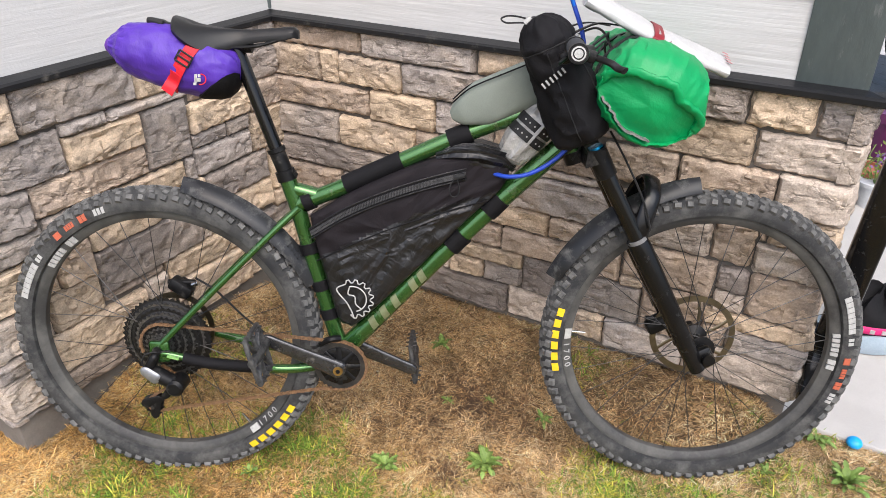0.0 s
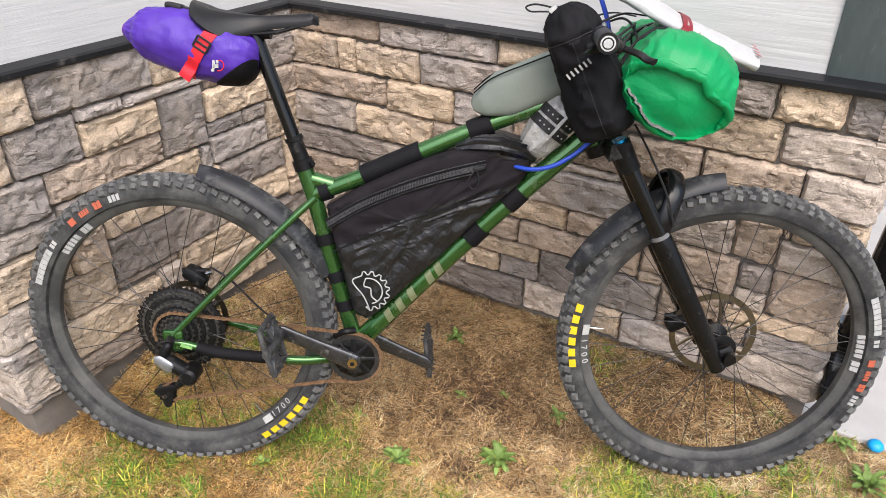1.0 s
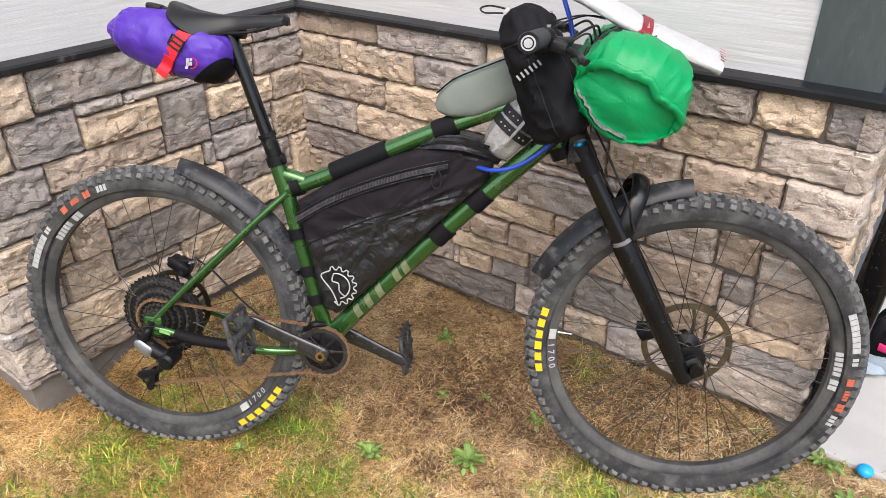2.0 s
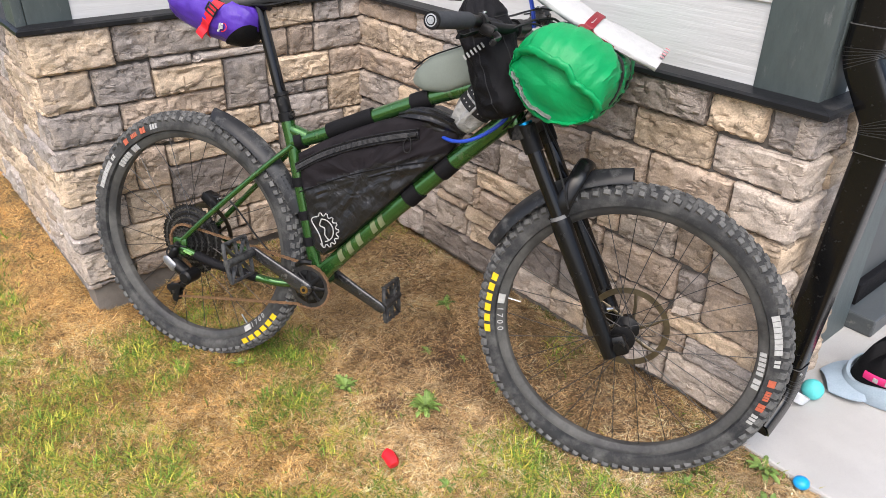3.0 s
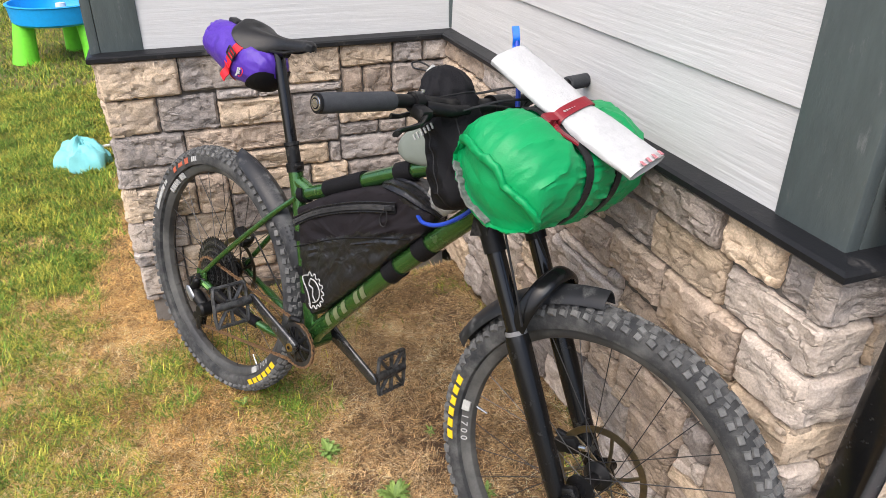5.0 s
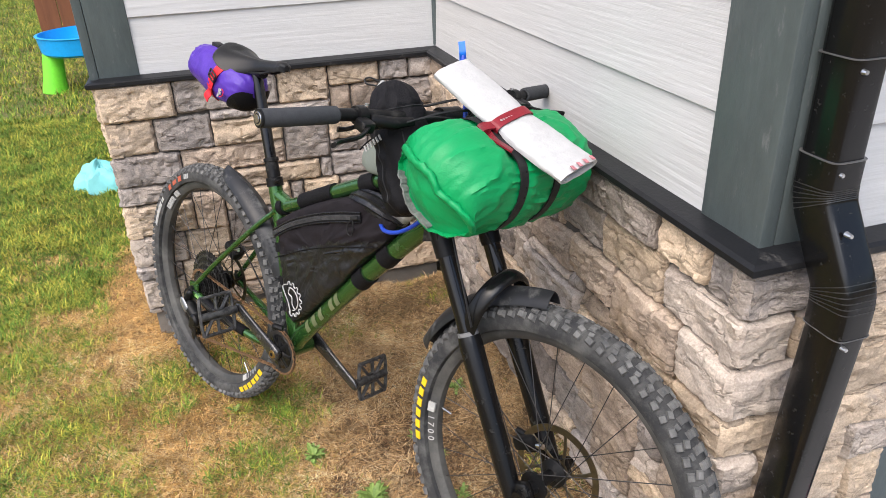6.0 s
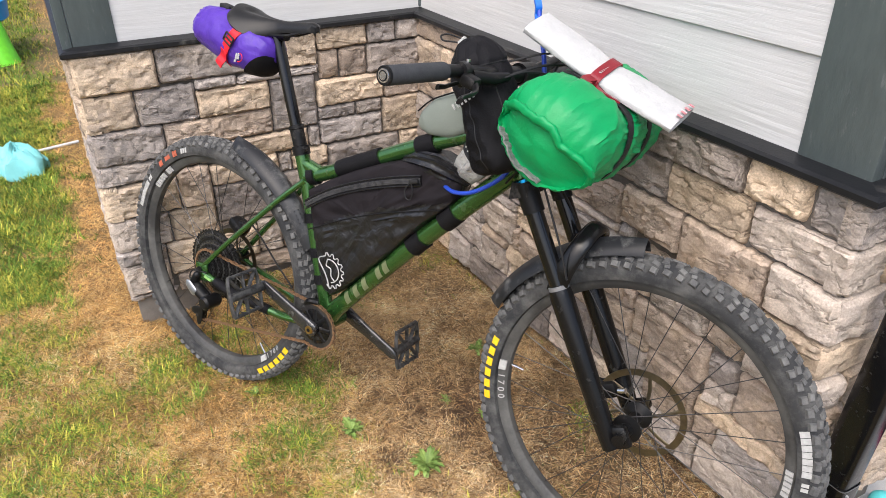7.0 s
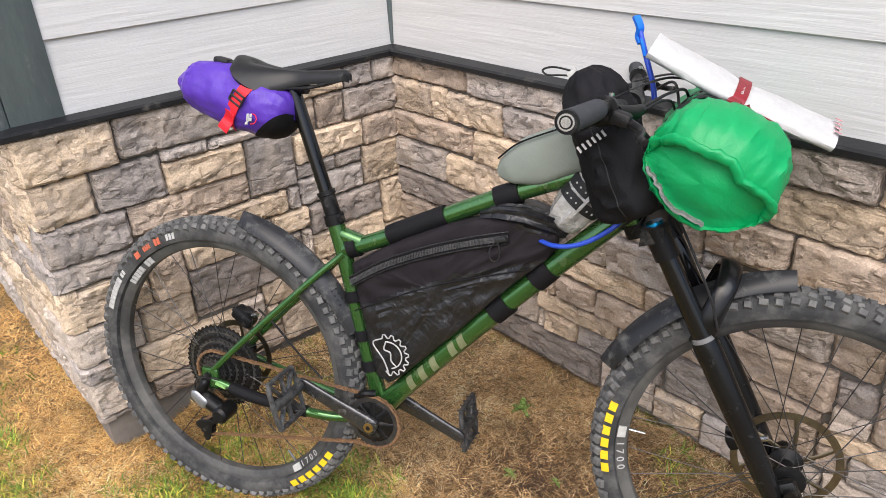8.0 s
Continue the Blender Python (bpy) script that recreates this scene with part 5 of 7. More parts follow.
bm = bmesh.new()
rings = []
for i, p in enumerate(line):
    t = i / n
    tdir = (line[min(i + 1, n)] - line[max(i - 1, 0)]).normalized()
    x = Vector((0, 1, 0))
    y = tdir.cross(x).normalized()
    ring = []
    for k in range(72):
        a = 2 * math.pi * k / 72
        d = math.cos(a) * x + math.sin(a) * y
        pull = math.exp(-((t - 0.2) / 0.09) ** 2) + 0.8 * math.exp(-((t - 0.97) / 0.09) ** 2) + 0.5 * math.exp(-((t - 0.68) / 0.10) ** 2)
        fold = 0.0030 * pull * (0.45 - abs(noise.noise(Vector((math.cos(a) * 4.5, math.sin(a) * 4.5, t * 3.0)))) * 2.2)
        soft = 0.0050 * noise.noise(Vector((math.cos(a) * 1.4, math.sin(a) * 1.4, t * 4))) + 0.0022 * (0.3 - abs(noise.noise(Vector((math.cos(a) * 3.0 + 2 * t, math.sin(a) * 3.0, t * 8)))) * 2) + 0.0011 * noise.noise(Vector((math.cos(a) * 7, math.sin(a) * 7, t * 14)))
        ring.append(p + d * (prof[i] + (fold + soft) * min(1, prof[i] / 0.03)))
    rings.append(ring)
loft(bm, rings)
lpart("pouch", bm, PURPLE, sp_, "taut purple ripstop, creased at its ends")
bm = bmesh.new()
k0 = int(n * 0.78)
hull = []
for i in range(k0, n + 1):
    half = radians(16 + 92 * ((i - k0) / (n - k0)) ** 0.8)
    tdir = (line[min(i + 1, n)] - line[max(i - 1, 0)]).normalized()
    up_ = tdir.cross(Vector((0, 1, 0))).normalized()
    arc = [math.sin(half * q / 12) * Vector((0, 1, 0)) - math.cos(half * q / 12) * up_ for q in range(-12, 13)]
    hull.append([line[i] + Vector((0.002, 0, 0)) + d * (prof[i] + 0.0045) for d in arc] + [line[i] + d * (prof[i] - 0.003) for d in arc[::-1]])
loft(bm, hull)
lpart("base_panel", bm, BLACK_FABRIC, sp_, "black reinforced base")
bm = bmesh.new()
tube(bm, [line[0] + Vector((-0.006, 0, 0.001)), line[0] + Vector((-0.003, 0, 0)), line[1], line[3]], [0.006, 0.012, 0.0165, 0.015], 20)
lpart("roll_end", bm, mat("purple_pink_fold", (0.13, 0.04, 0.32), (0.11, 0.035, 0.29), 0.6), sp_)


def hoop(c, tdir, r, a0, a1, xdir, n=22, extra=0.003):
    t = Vector(tdir).normalized()
    x = Vector(xdir)
    x = (x - t * x.dot(t)).normalized()
    y = t.cross(x)
    return [Vector(c) + (r + extra) * (math.cos(a) * x + math.sin(a) * y) for a in (radians(a0 + (a1 - a0) * i / n) for i in range(n + 1))]


sc_ = B(0.118, 0.010, 0.612)
lean_ = B(0.56, 0, 0.83).normalized()
bm = bmesh.new()
strip(bm, [pack_surface(sc_, B(0, 1, 0) * math.cos(a) + lean_ * math.sin(a), 0.0016) for a in (radians(-62 + 8 * i) for i in range(16))], 0.024, 0.0018, B(0.83, 0, -0.56))
lpart("strap", bm, RED_WEB, sp_, "red webbing strap", False)
low = [pack_surface(sc_, B(0, 1, 0) * math.cos(a) + lean_ * math.sin(a), 0.004) for a in (radians(-8), radians(-28))]
bm = bmesh.new()
strip(bm, curve([*low, low[1] + B(-0.006, 0.005, -0.010), low[1] + B(-0.013, 0.005, -0.020)]), 0.025, 0.002, B(0.86, 0.1, -0.5))
lpart("strap_tail", bm, RED_WEB, sp_, "loose red strap end", False)
bm = bmesh.new()
bc = pack_surface(sc_, B(0, 1, 0) * math.cos(radians(20)) + lean_ * math.sin(radians(20)), 0.006)
bx, bz = B(0.83, 0, -0.56) * 0.014, lean_ * 0.011
for k in (-1, 0, 1):
    tube(bm, [bc - bx + bz * k, bc + bx + bz * k], 0.0022, 6)
for k in (-1, 1):
    tube(bm, [bc + bx * k - bz, bc + bx * k + bz], 0.0022, 6)
lpart("buckle", bm, BLACK_STRAP, sp_, "black ladder-lock buckle")
ec = pack_surface(B(0.152, 0.012, 0.606), B(0, 1, -0.24), 0.0012)
tip_ = Matrix.Rotation(radians(-14), 3, "X")
bm = bmesh.new()
for du, dw, su, sw in ((-0.004, 0.002, 0.005, 0.017), (0.0, -0.001, 0.011, 0.007), (0.003, 0.007, 0.005, 0.006), (-0.006, -0.009, 0.006, 0.005)):
    box(bm, ec + tip_ @ B(du, 0, dw), (su, 0.002, sw), tip_)
lpart("emblem", bm, WHITE_PRINT, sp_, smooth=False)
bm = bmesh.new()
tube(bm, [ec + tip_ @ B(0.006 + 0.010 * math.cos(a), 0.0, 0.010 * math.sin(a)) for a in (radians(-110 + 16 * i) for i in range(14))], 0.0011, 5)
lpart("emblem_ring", bm, RED_WEB, sp_)
bm = bmesh.new()
box(bm, line[int(n * 0.49)] + B(0.0, 0, 0.0635), (0.034, 0.024, 0.012), Matrix.Rotation(0.2, 3, "Y"), 0.004)
box(bm, line[int(n * 0.60)] + B(0.0, 0, 0.0655), (0.05, 0.02, 0.005), Matrix.Rotation(0.25, 3, "Y"), 0.001)
lpart("clip", bm, BLACK_STRAP, sp_, "black side-release clip")

# frame bag in the main triangle
fb = load("frame_bag", "black frame bag with a long zip and white gear emblem", "bag", (0.55, 0, 0.25))
corner = [B(0.347, 0, 0.302), B(0.352, 0, 0.262), B(0.372, 0, 0.17), B(0.398, 0, 0.062), B(0.418, 0, 0.046), B(0.445, 0, 0.052), B(0.56, 0, 0.165), B(0.69, 0, 0.302), B(0.752, 0, 0.362),
          B(0.772, 0, 0.405), B(0.752, 0, 0.438), B(0.70, 0, 0.447), B(0.60, 0, 0.425), B(0.50, 0, 0.385), B(0.42, 0, 0.345), B(0.375, 0, 0.318)]
edge = curve(corner + [corner[0]], 9)[:-1]
cen = B(0.535, 0, 0.27)
bm = bmesh.new()
N = len(edge)
levels = [(1.0, 0.016), (0.985, 0.027), (0.95, 0.0335), (0.9, 0.036), (0.84, 0.0375), (0.78, 0.0385), (0.7, 0.039), (0.62, 0.0395), (0.54, 0.040), (0.45, 0.040), (0.36, 0.0405), (0.27, 0.0405), (0.18, 0.0405), (0.08, 0.0405)]


def flank(s):
    rows = []
    for f, v in levels:
        row = []
        for i, p in enumerate(edge):
            q = cen + (p - cen) * f
            wv = 0.004 * noise.noise(Vector((q.x * 26 + q.z * 20, q.z * 26 - q.x * 10, s * 4))) + 0.003 * (0.5 - abs(noise.noise(Vector((q.x * 34 - q.z * 30, q.z * 22 + q.x * 40, s)))) * 2) + 0.0055 * (0.3 - abs(noise.noise(Vector((q.x * 9 + q.z * 13, q.z * 30 - q.x * 22, s + 7)))) * 2)
            row.append(bm.verts.new((q.x, -s * (v + wv * (0.3 if f > 0.97 else 1)), q.z)))
        rows.append(row)
    for a, b in zip(rows, rows[1:]):
        for k in range(N):
            j = (k + 1) % N
            fc = bm.faces.new((a[k], a[j], b[j], b[k]))
            m_ = fc.calc_center_median()
            fc.material_index = 1 if m_.z > 0.208 + 0.4 * (m_.x - 0.365) + 0.02 * math.sin((m_.x - 0.36) * 8) else 0
    bm.faces.new(rows[-1])
    return rows[0]


ra, rb = flank(1), flank(-1)
for k in range(N):
    j = (k + 1) % N
    bm.faces.new((ra[k], ra[j], rb[j], rb[k]))
lpart("bag_body", bm, [LAMINATE, PLUM_FABRIC], fb, "glossy laminate below a faded fabric band")
zl = curve([B(0.352, 0.039, 0.268), B(0.43, 0.0415, 0.315), B(0.522, 0.043, 0.355), B(0.61, 0.0425, 0.384), B(0.682, 0.040, 0.402)], 14)
bm = bmesh.new()
strip(bm, zl, 0.022, 0.002, (0.3, 0, 1))
lpart("zip_tape", bm, BLACK_FABRIC, fb, "", False)
ZIP = mat("grey_zip", (0.10, 0.10, 0.105), (0.05, 0.05, 0.055), 0.35, 0.4, scale=80, bump=0)
bm = bmesh.new()
for i in range(len(zl) - 1):
    for t in (0.0, 0.5):
        p = zl[i].lerp(zl[i + 1], t)
        d = (zl[i + 1] - zl[i]).normalized()
        upz = d.cross(Vector((0, 1, 0)))
        for s in (-1, 1):
            c = p + upz * 0.0028 * s + B(0, 0.0022, 0) + d * (0.001 * s)
            box(bm, c, (0.002, 0.0028, 0.0052))
lpart("zip", bm, ZIP, fb, "coarse grey zip", False)
for off in (0.0115, -0.0115):
    bm = bmesh.new()
    tube(bm, [p + Vector((0, -0.001, off)) for p in zl], 0.0016, 6)
    lpart("piping", bm, LAMINATE, fb)
bm = bmesh.new()
box(bm, B(0.668, 0.046, 0.398), (0.024, 0.008, 0.010), Matrix.Rotation(-0.3, 3, "Y"), 0.003)
tube(bm, curve([B(0.66, 0.048, 0.396), B(0.648, 0.049, 0.375), B(0.652, 0.049, 0.357), B(0.664, 0.049, 0.358), B(0.668, 0.049, 0.376), B(0.662, 0.048, 0.396)]), 0.0014, 6)
lpart("zip_pull", bm, BLACK_STRAP, fb)
for pts in ([B(0.36, 0.0395, 0.205), B(0.5, 0.0425, 0.272), B(0.62, 0.0425, 0.315), B(0.727, 0.037, 0.345)],):
    bm = bmesh.new()
    tube(bm, curve(pts), 0.0016, 6)
    lpart("seam", bm, BLACK_FABRIC, fb)
# white emblem: the arc of a toothed gear, drawn in outline
bm = bmesh.new()
gc = B(0.437, 0.0445, 0.118)
outline = []
teeth = 9
for i in range(teeth * 4 + 1):
    a = radians(112 - 212 * i / (teeth * 4))
    r = 0.046 if (i % 4) in (1, 2) else 0.0385
    outline.append(gc + B(r * math.cos(a), 0, r * math.sin(a)))
tube(bm, outline, 0.0016, 5)
tube(bm, [gc + B(0.030 * math.cos(a), 0, 0.030 * math.sin(a)) for a in (radians(100 - 16 * i) for i in range(12))], 0.0016, 5)
tube(bm, curve([outline[0], gc + B(-0.035, 0, 0.022), gc + B(-0.012, 0, -0.012), gc + B(0.0, 0, -0.042), outline[-1]]), 0.0016, 5)
tube(bm, curve([gc + B(-0.006, 0, 0.03), gc + B(-0.01, 0, 0.012), gc + B(0.004, 0, 0.006), gc + B(0.006, 0, -0.012), gc + B(0.018, 0, -0.024)]), 0.0016, 5)
lpart("emblem", bm, WHITE_PRINT, fb, "white printed gear outline")
# loose cloth gathered at the bag's front top
bm = sack([B(0.62, 0.0, 0.43), B(0.66, 0.002, 0.438), B(0.71, 0.004, 0.438), B(0.755, 0.004, 0.428), B(0.782, 0.0, 0.408)], [0.02, 0.036, 0.041, 0.036, 0.01], 36, 7.0, 0.007, 34, 0.62, (0, 1, 0))
lpart("gathered_top", bm, LAMINATE, fb, "crumpled black laminate hood")
hose = load("drinking_hose", "blue rubber drinking hose looping from the frame bag", "hose", (0.8, 0.04, 0.42))
bm = bmesh.new()
tube(bm, curve([B(0.735, 0.03, 0.402), B(0.77, 0.05, 0.40), B(0.81, 0.056, 0.408), B(0.85, 0.055, 0.43), B(0.885, 0.05, 0.462), B(0.90, 0.035, 0.50)]), 0.0046, 10)
lpart("tubing", bm, BLUE_TUBE, hose)

# sage top tube bag
tb = load("top_tube_bag", "sage grey zipped bag on the top tube behind the stem", "bag", (0.73, 0, 0.54))
bm = bmesh.new()
rings = []
for i in range(25):
    t = i / 24
    c = B(0.650, 0, 0.516).lerp(B(0.832, 0, 0.592), t)
    hh = 0.046 * (0.36 + 0.64 * min(1, t / 0.34) ** 0.8) * (1 if t < 0.9 else 1 - 2 * (t - 0.9))
    if t < 0.06:
        hh *= 0.55 + t / 0.06 * 0.45
    ww = 0.029 * (0.55 + 0.45 * min(1, t / 0.12)) * (1 if t < 0.95 else 0.9)
    dn = Vector((-0.385, 0, 0.92))
    ring = []
    for k in range(32):
        a = 2 * math.pi * k / 32
        cx, sz = math.cos(a), math.sin(a)
        x = math.copysign(abs(cx) ** 0.55, cx) * ww
        z = math.copysign(abs(sz) ** 0.6, sz) * hh
        p = c + Vector((0, x, 0)) + dn * z
        ring.append(p + Vector((0, 1, 0)) * 0.0016 * noise.noise(p * 40))
    rings.append(ring)
loft(bm, rings)
lpart("bag_body", bm, SAGE, tb)
bm = bmesh.new()
for s in (1, -1):
    tube(bm, curve([B(0.652, s * 0.026, 0.546), B(0.69, s * 0.0285, 0.577), B(0.76, s * 0.0295, 0.607), B(0.822, s * 0.028, 0.632)]), 0.0017, 6)
lpart("zip", bm, BLACK_FABRIC, tb)

# black stem bag
fbag = load("stem_bag", "black padded feed bag with a drawcord hanging beside the stem", "bag", (0.85, 0.09, 0.6))
top_, foot_ = B(0.808, 0.100, 0.716), B(0.914, 0.100, 0.482)
fall = (foot_ - top_).normalized()
wide_x, wide_y = Vector((0, 1, 0)), fall.cross(Vector((0, 1, 0))).normalized()
rings = []
for i in range(49):
    t = i / 48
    r = float(np.interp(t, (0, 0.02, 0.06, 0.12, 0.19, 0.24, 0.3, 0.6, 0.85, 0.93, 0.975, 1.0), (0.012, 0.024, 0.037, 0.047, 0.0535, 0.0545, 0.0555, 0.0585, 0.059, 0.055, 0.045, 0.015)))
    ring = []
    for k in range(56):
        a = 2 * math.pi * k / 56
        d = math.cos(a) * wide_x + math.sin(a) * wide_y
        gather = 0.0024 * math.exp(-t / 0.07) * math.sin(13 * a)
        tuck = -0.0028 * math.exp(-((t - 0.235) / 0.012) ** 2)
        slack = 0.0070 * noise.noise(Vector((math.cos(a) * 1.5, math.sin(a) * 1.5, t * 3.2 + 3))) + 0.0062 * (0.35 - abs(noise.noise(Vector((math.cos(a) * 2.0 + t * 3, math.sin(a) * 2.0, t * 5)))) * 2) * min(1, t / 0.1)
        ring.append(top_.lerp(foot_, t) + d * (r + gather + tuck + slack))
    rings.append(ring)
bm = bmesh.new()
loft(bm, rings)
lpart("pouch", bm, BLACK_FABRIC, fbag, "soft black nylon")
for k_ in (20, 30):
    bm = bmesh.new()
    tube(bm, [rings[i][k_] for i in range(12, 46)], 0.0013, 6)
    lpart("side_seam", bm, BLACK_STRAP, fbag)
bm = bmesh.new()
tube(bm, [p + (p - top_.lerp(foot_, 0.235)).normalized() * 0.0006 for p in rings[11]] + [rings[11][0]], 0.0016, 6, caps=False)
lpart("seam", bm, BLACK_STRAP, fbag)
bm = bmesh.new()
tube(bm, curve([B(0.80, 0.098, 0.708), B(0.776, 0.1, 0.714), B(0.756, 0.1, 0.716), B(0.742, 0.1, 0.711), B(0.75, 0.103, 0.704), B(0.77, 0.104, 0.704), B(0.796, 0.103, 0.704)]), 0.0018, 6)
lpart("drawcord", bm, BLACK_STRAP, fbag)
bm = bmesh.new()
tube(bm, [B(0.786, 0.101, 0.702), B(0.797, 0.101, 0.713)], 0.006, 10)
lpart("cord_lock", bm, GREY_PRINT, fbag)
bm = bmesh.new()
for i in range(6):
    p = B(0.820, 0.1585, 0.596).lerp(B(0.855, 0.156, 0.624), i / 5.0)
    box(bm, p, (0.0035, 0.0025, 0.011), Matrix.Rotation(-0.72, 3, "Y"))
lpart("maker_print", bm, GREY_PRINT, fbag, smooth=False)

# wrapped bottle at the head tube, under two black straps
bt = load("wrapped_bottle", "crumpled clear plastic wrap round a bottle strapped to the down tube", "bottle", (0.8, 0, 0.48))
bm = sack([B(0.764, 0.004, 0.425), B(0.772, 0.004, 0.435), B(0.785, 0.006, 0.452), B(0.805, 0.006, 0.478), B(0.825, 0.006, 0.503), B(0.842, 0.004, 0.525), B(0.852, 0.002, 0.54)], [0.012, 0.027, 0.033, 0.036, 0.036, 0.034, 0.02], 30, 9.0, 0.007, 40, 1.0, (0, 1, 0.01))
lpart("wrap", bm, CLEAR_WRAP, bt)
for q in (0.32, 0.62):
    c = B(0.79, 0.006, 0.458).lerp(B(0.842, 0.004, 0.525), q)
    bm = bmesh.new()
    strip(bm, hoop(c, (0.62, 0, 0.78), 0.0385, 0, 360, (0, -1, 0), 36), 0.02, 0.003, (0.62, 0, 0.78))
    st = lpart("strap", bm, BLACK_STRAP, bt, "black stretch strap", False)
    bm = bmesh.new()
    for i in range(6):
        p = hoop(c, (0.62, 0, 0.78), 0.040, -40, 60, (0, -1, 0), 6)[i]
        box(bm, p, (0.003, 0.002, 0.003))
    lpart("print", bm, GREY_PRINT, bt, smooth=False)

# green dry bag across the bars
gb_ = load("bar_roll", "creased bright green dry bag strapped across the handlebar", "bag", (1.03, 0, 0.59))
n = 84
line = []
e_long = B(0.863, 0, -0.505)      # the way the rolled mouth lies across the near end
e_thin = B(0.505, 0, 0.863)
p0, p1 = B(0.905, 0.032, 0.752), B(1.192, 0.008, 0.620)
wide = B(-0.10, 0.95, -0.29).normalized()
roll_mid, roll_wide = p0.lerp(p1, 0.5), wide
roll_up = (p1 - p0).normalized().cross(wide).normalized()
roll_up = roll_up if roll_up.z > 0 else -roll_up
rings = []
for i in range(n + 1):
    t = i / n
    c = B(1.022 + 0.012 * math.sin(3 * t), 0.198 - 0.402 * t, 0.578 + 0.004 * math.sin(math.pi * t))
    k = math.sqrt(max(0.0, 1 - (1 - min(1.0, t / 0.2)) ** 2))
    c = c - e_thin * (0.019 * (1 - k) ** 1.3) + B(-0.006, 0, 0.003)
    line.append(c)
    ra_ = 0.101 * (1.0 + 0.05 * (1 - k))
    rb_ = 0.094 * (0.56 + 0.44 * k)
    if t > 0.84:
        f = math.sqrt(max(0.03, 1 - ((t - 0.84) / 0.163) ** 2))
        ra_, rb_ = ra_ * f, rb_ * f
    for c0 in (0.33, 0.56):
        dent = 1 - 0.06 * math.exp(-((t - c0) / 0.035) ** 2)
        ra_, rb_ = ra_ * dent, rb_ * dent
    ring = []
    for q in range(120):
        a = 2 * math.pi * q / 120
        cx, sz = math.cos(a), math.sin(a)
        box_ = 0.86 + 0.14 * (1 - k)
        d = e_long * (ra_ * math.copysign(abs(cx) ** box_, cx)) + e_thin * (rb_ * math.copysign(abs(sz) ** box_, sz))
        g = noise.noise(Vector((cx * 3.4, sz * 3.4, t * 4.5)))
        h = noise.noise(Vector((cx * 1.3, sz * 1.3, t * 3 + 3)))
        g2 = noise.noise(Vector((cx * 7.5, sz * 7.5, t * 6.0 + 5)))
        near = math.exp(-((t - 0.33) / 0.06) ** 2) + math.exp(-((t - 0.56) / 0.06) ** 2)
        pull = 0.35 + 0.9 * math.exp(-((t - 0.33) / 0.11) ** 2) + 1.1 * math.exp(-((t - 0.57) / 0.12) ** 2) + 0.25 * math.exp(-t / 0.08)
        fold = (0.0038 * max(-0.5, 0.6 - abs(g) * 4.0) + 0.0042 * pull * max(-0.6, 0.45 - abs(g2) * 3.2) + 0.006 * h) * (1 - 0.6 * min(1, near))
        p = c + d + d.normalized() * fold * min(1, rb_ / 0.04) + d.normalized() * ((1 - k) * 0.016 * noise.noise(Vector((cx * 1.6 + 2, sz * 1.6, 9)))) + B(0, (1 - k) * (0.020 * sz - 0.010 - 0.034 * abs(cx) ** 3), 0)
        # pressed flat where the white roll is strapped on
        w_ = max(0.0, 1 - max(0.0, abs((p - roll_mid).dot(roll_wide)) - 0.055) / 0.03)
        over = (p - roll_mid).dot(roll_up) + 0.019
        if over > 0:
            p = p - roll_up * over * w_
        ring.append(p)
    rings.append(ring)
# the folded mouth: a nearly flat end panel inside a rolled hem
m0 = line[0]


def inside(k, f, o):
    """A place on the end flap: the outline's folds die out towards its middle."""
    a, p = 2 * math.pi * k / 120, rings[0][k]
    even = e_long * (0.104 * math.cos(a)) + e_thin * (0.0525 * math.sin(a)) + B(0, 0.020 * math.sin(a) - 0.010 - 0.034 * abs(math.cos(a)) ** 3, 0)
    q = m0 + (even + (p - m0 - even) * f ** 2) * f
    lag = even.dot(B(0, 1, 0))
    return q + B(0, lag * (f ** 3 - f) * 0.5 + o + 0.0045 * noise.noise(q * 15) + 0.0030 * (0.3 - abs(noise.noise(q * 19)) * 2), 0)


tuck = [[inside(k, f, o) for k in range(120)] for f, o in ((0.05, -0.002), (0.15, -0.002), (0.3, -0.002), (0.45, -0.003), (0.6, -0.004), (0.74, -0.006), (0.86, -0.006), (0.95, -0.002))]
bm = bmesh.new()
loft(bm, tuck + rings)
lpart("pouch", bm, GREEN_BAG, gb_, "shiny green ripstop with folds")
rim = [m0 + (p - m0) * 0.965 + B(0, 0.003, 0) for p in rings[0]]
cl = [rim[k % 120] for k in range(-3, 66, 1)]
bm = bmesh.new()
tube(bm, cl, [0.0065 * min(1, 0.3 + 7 * min(i, len(cl) - 1 - i) / len(cl)) * (1 + 0.2 * noise.noise(p * 40)) for i, p in enumerate(cl)], 14, squash=1.35, side=(0, 1, 0))
for v in bm.verts:
    v.co += 0.0022 * Vector((noise.noise(v.co * 95), noise.noise(v.co * 95 + Vector((5, 0, 0))), noise.noise(v.co * 95 + Vector((0, 7, 0)))))
lpart("roll_closure", bm, GREEN_BAG, gb_, "rolled green hem")
bm = bmesh.new()
strip(bm, [rim[k] + B(0, 0.002, 0) + B(0, 0.002 * noise.noise(rim[k] * 90), 0.003 * noise.noise(rim[k] * 70)) for k in range(72, 98, 1)], 0.013, 0.004, (0, 1, 0.1))
lpart("stiffener", bm, mat("grey_plastic_strip", (0.2, 0.21, 0.2), (0.08, 0.085, 0.08), 0.35, scale=90), gb_, "grey stiffening strip", False)
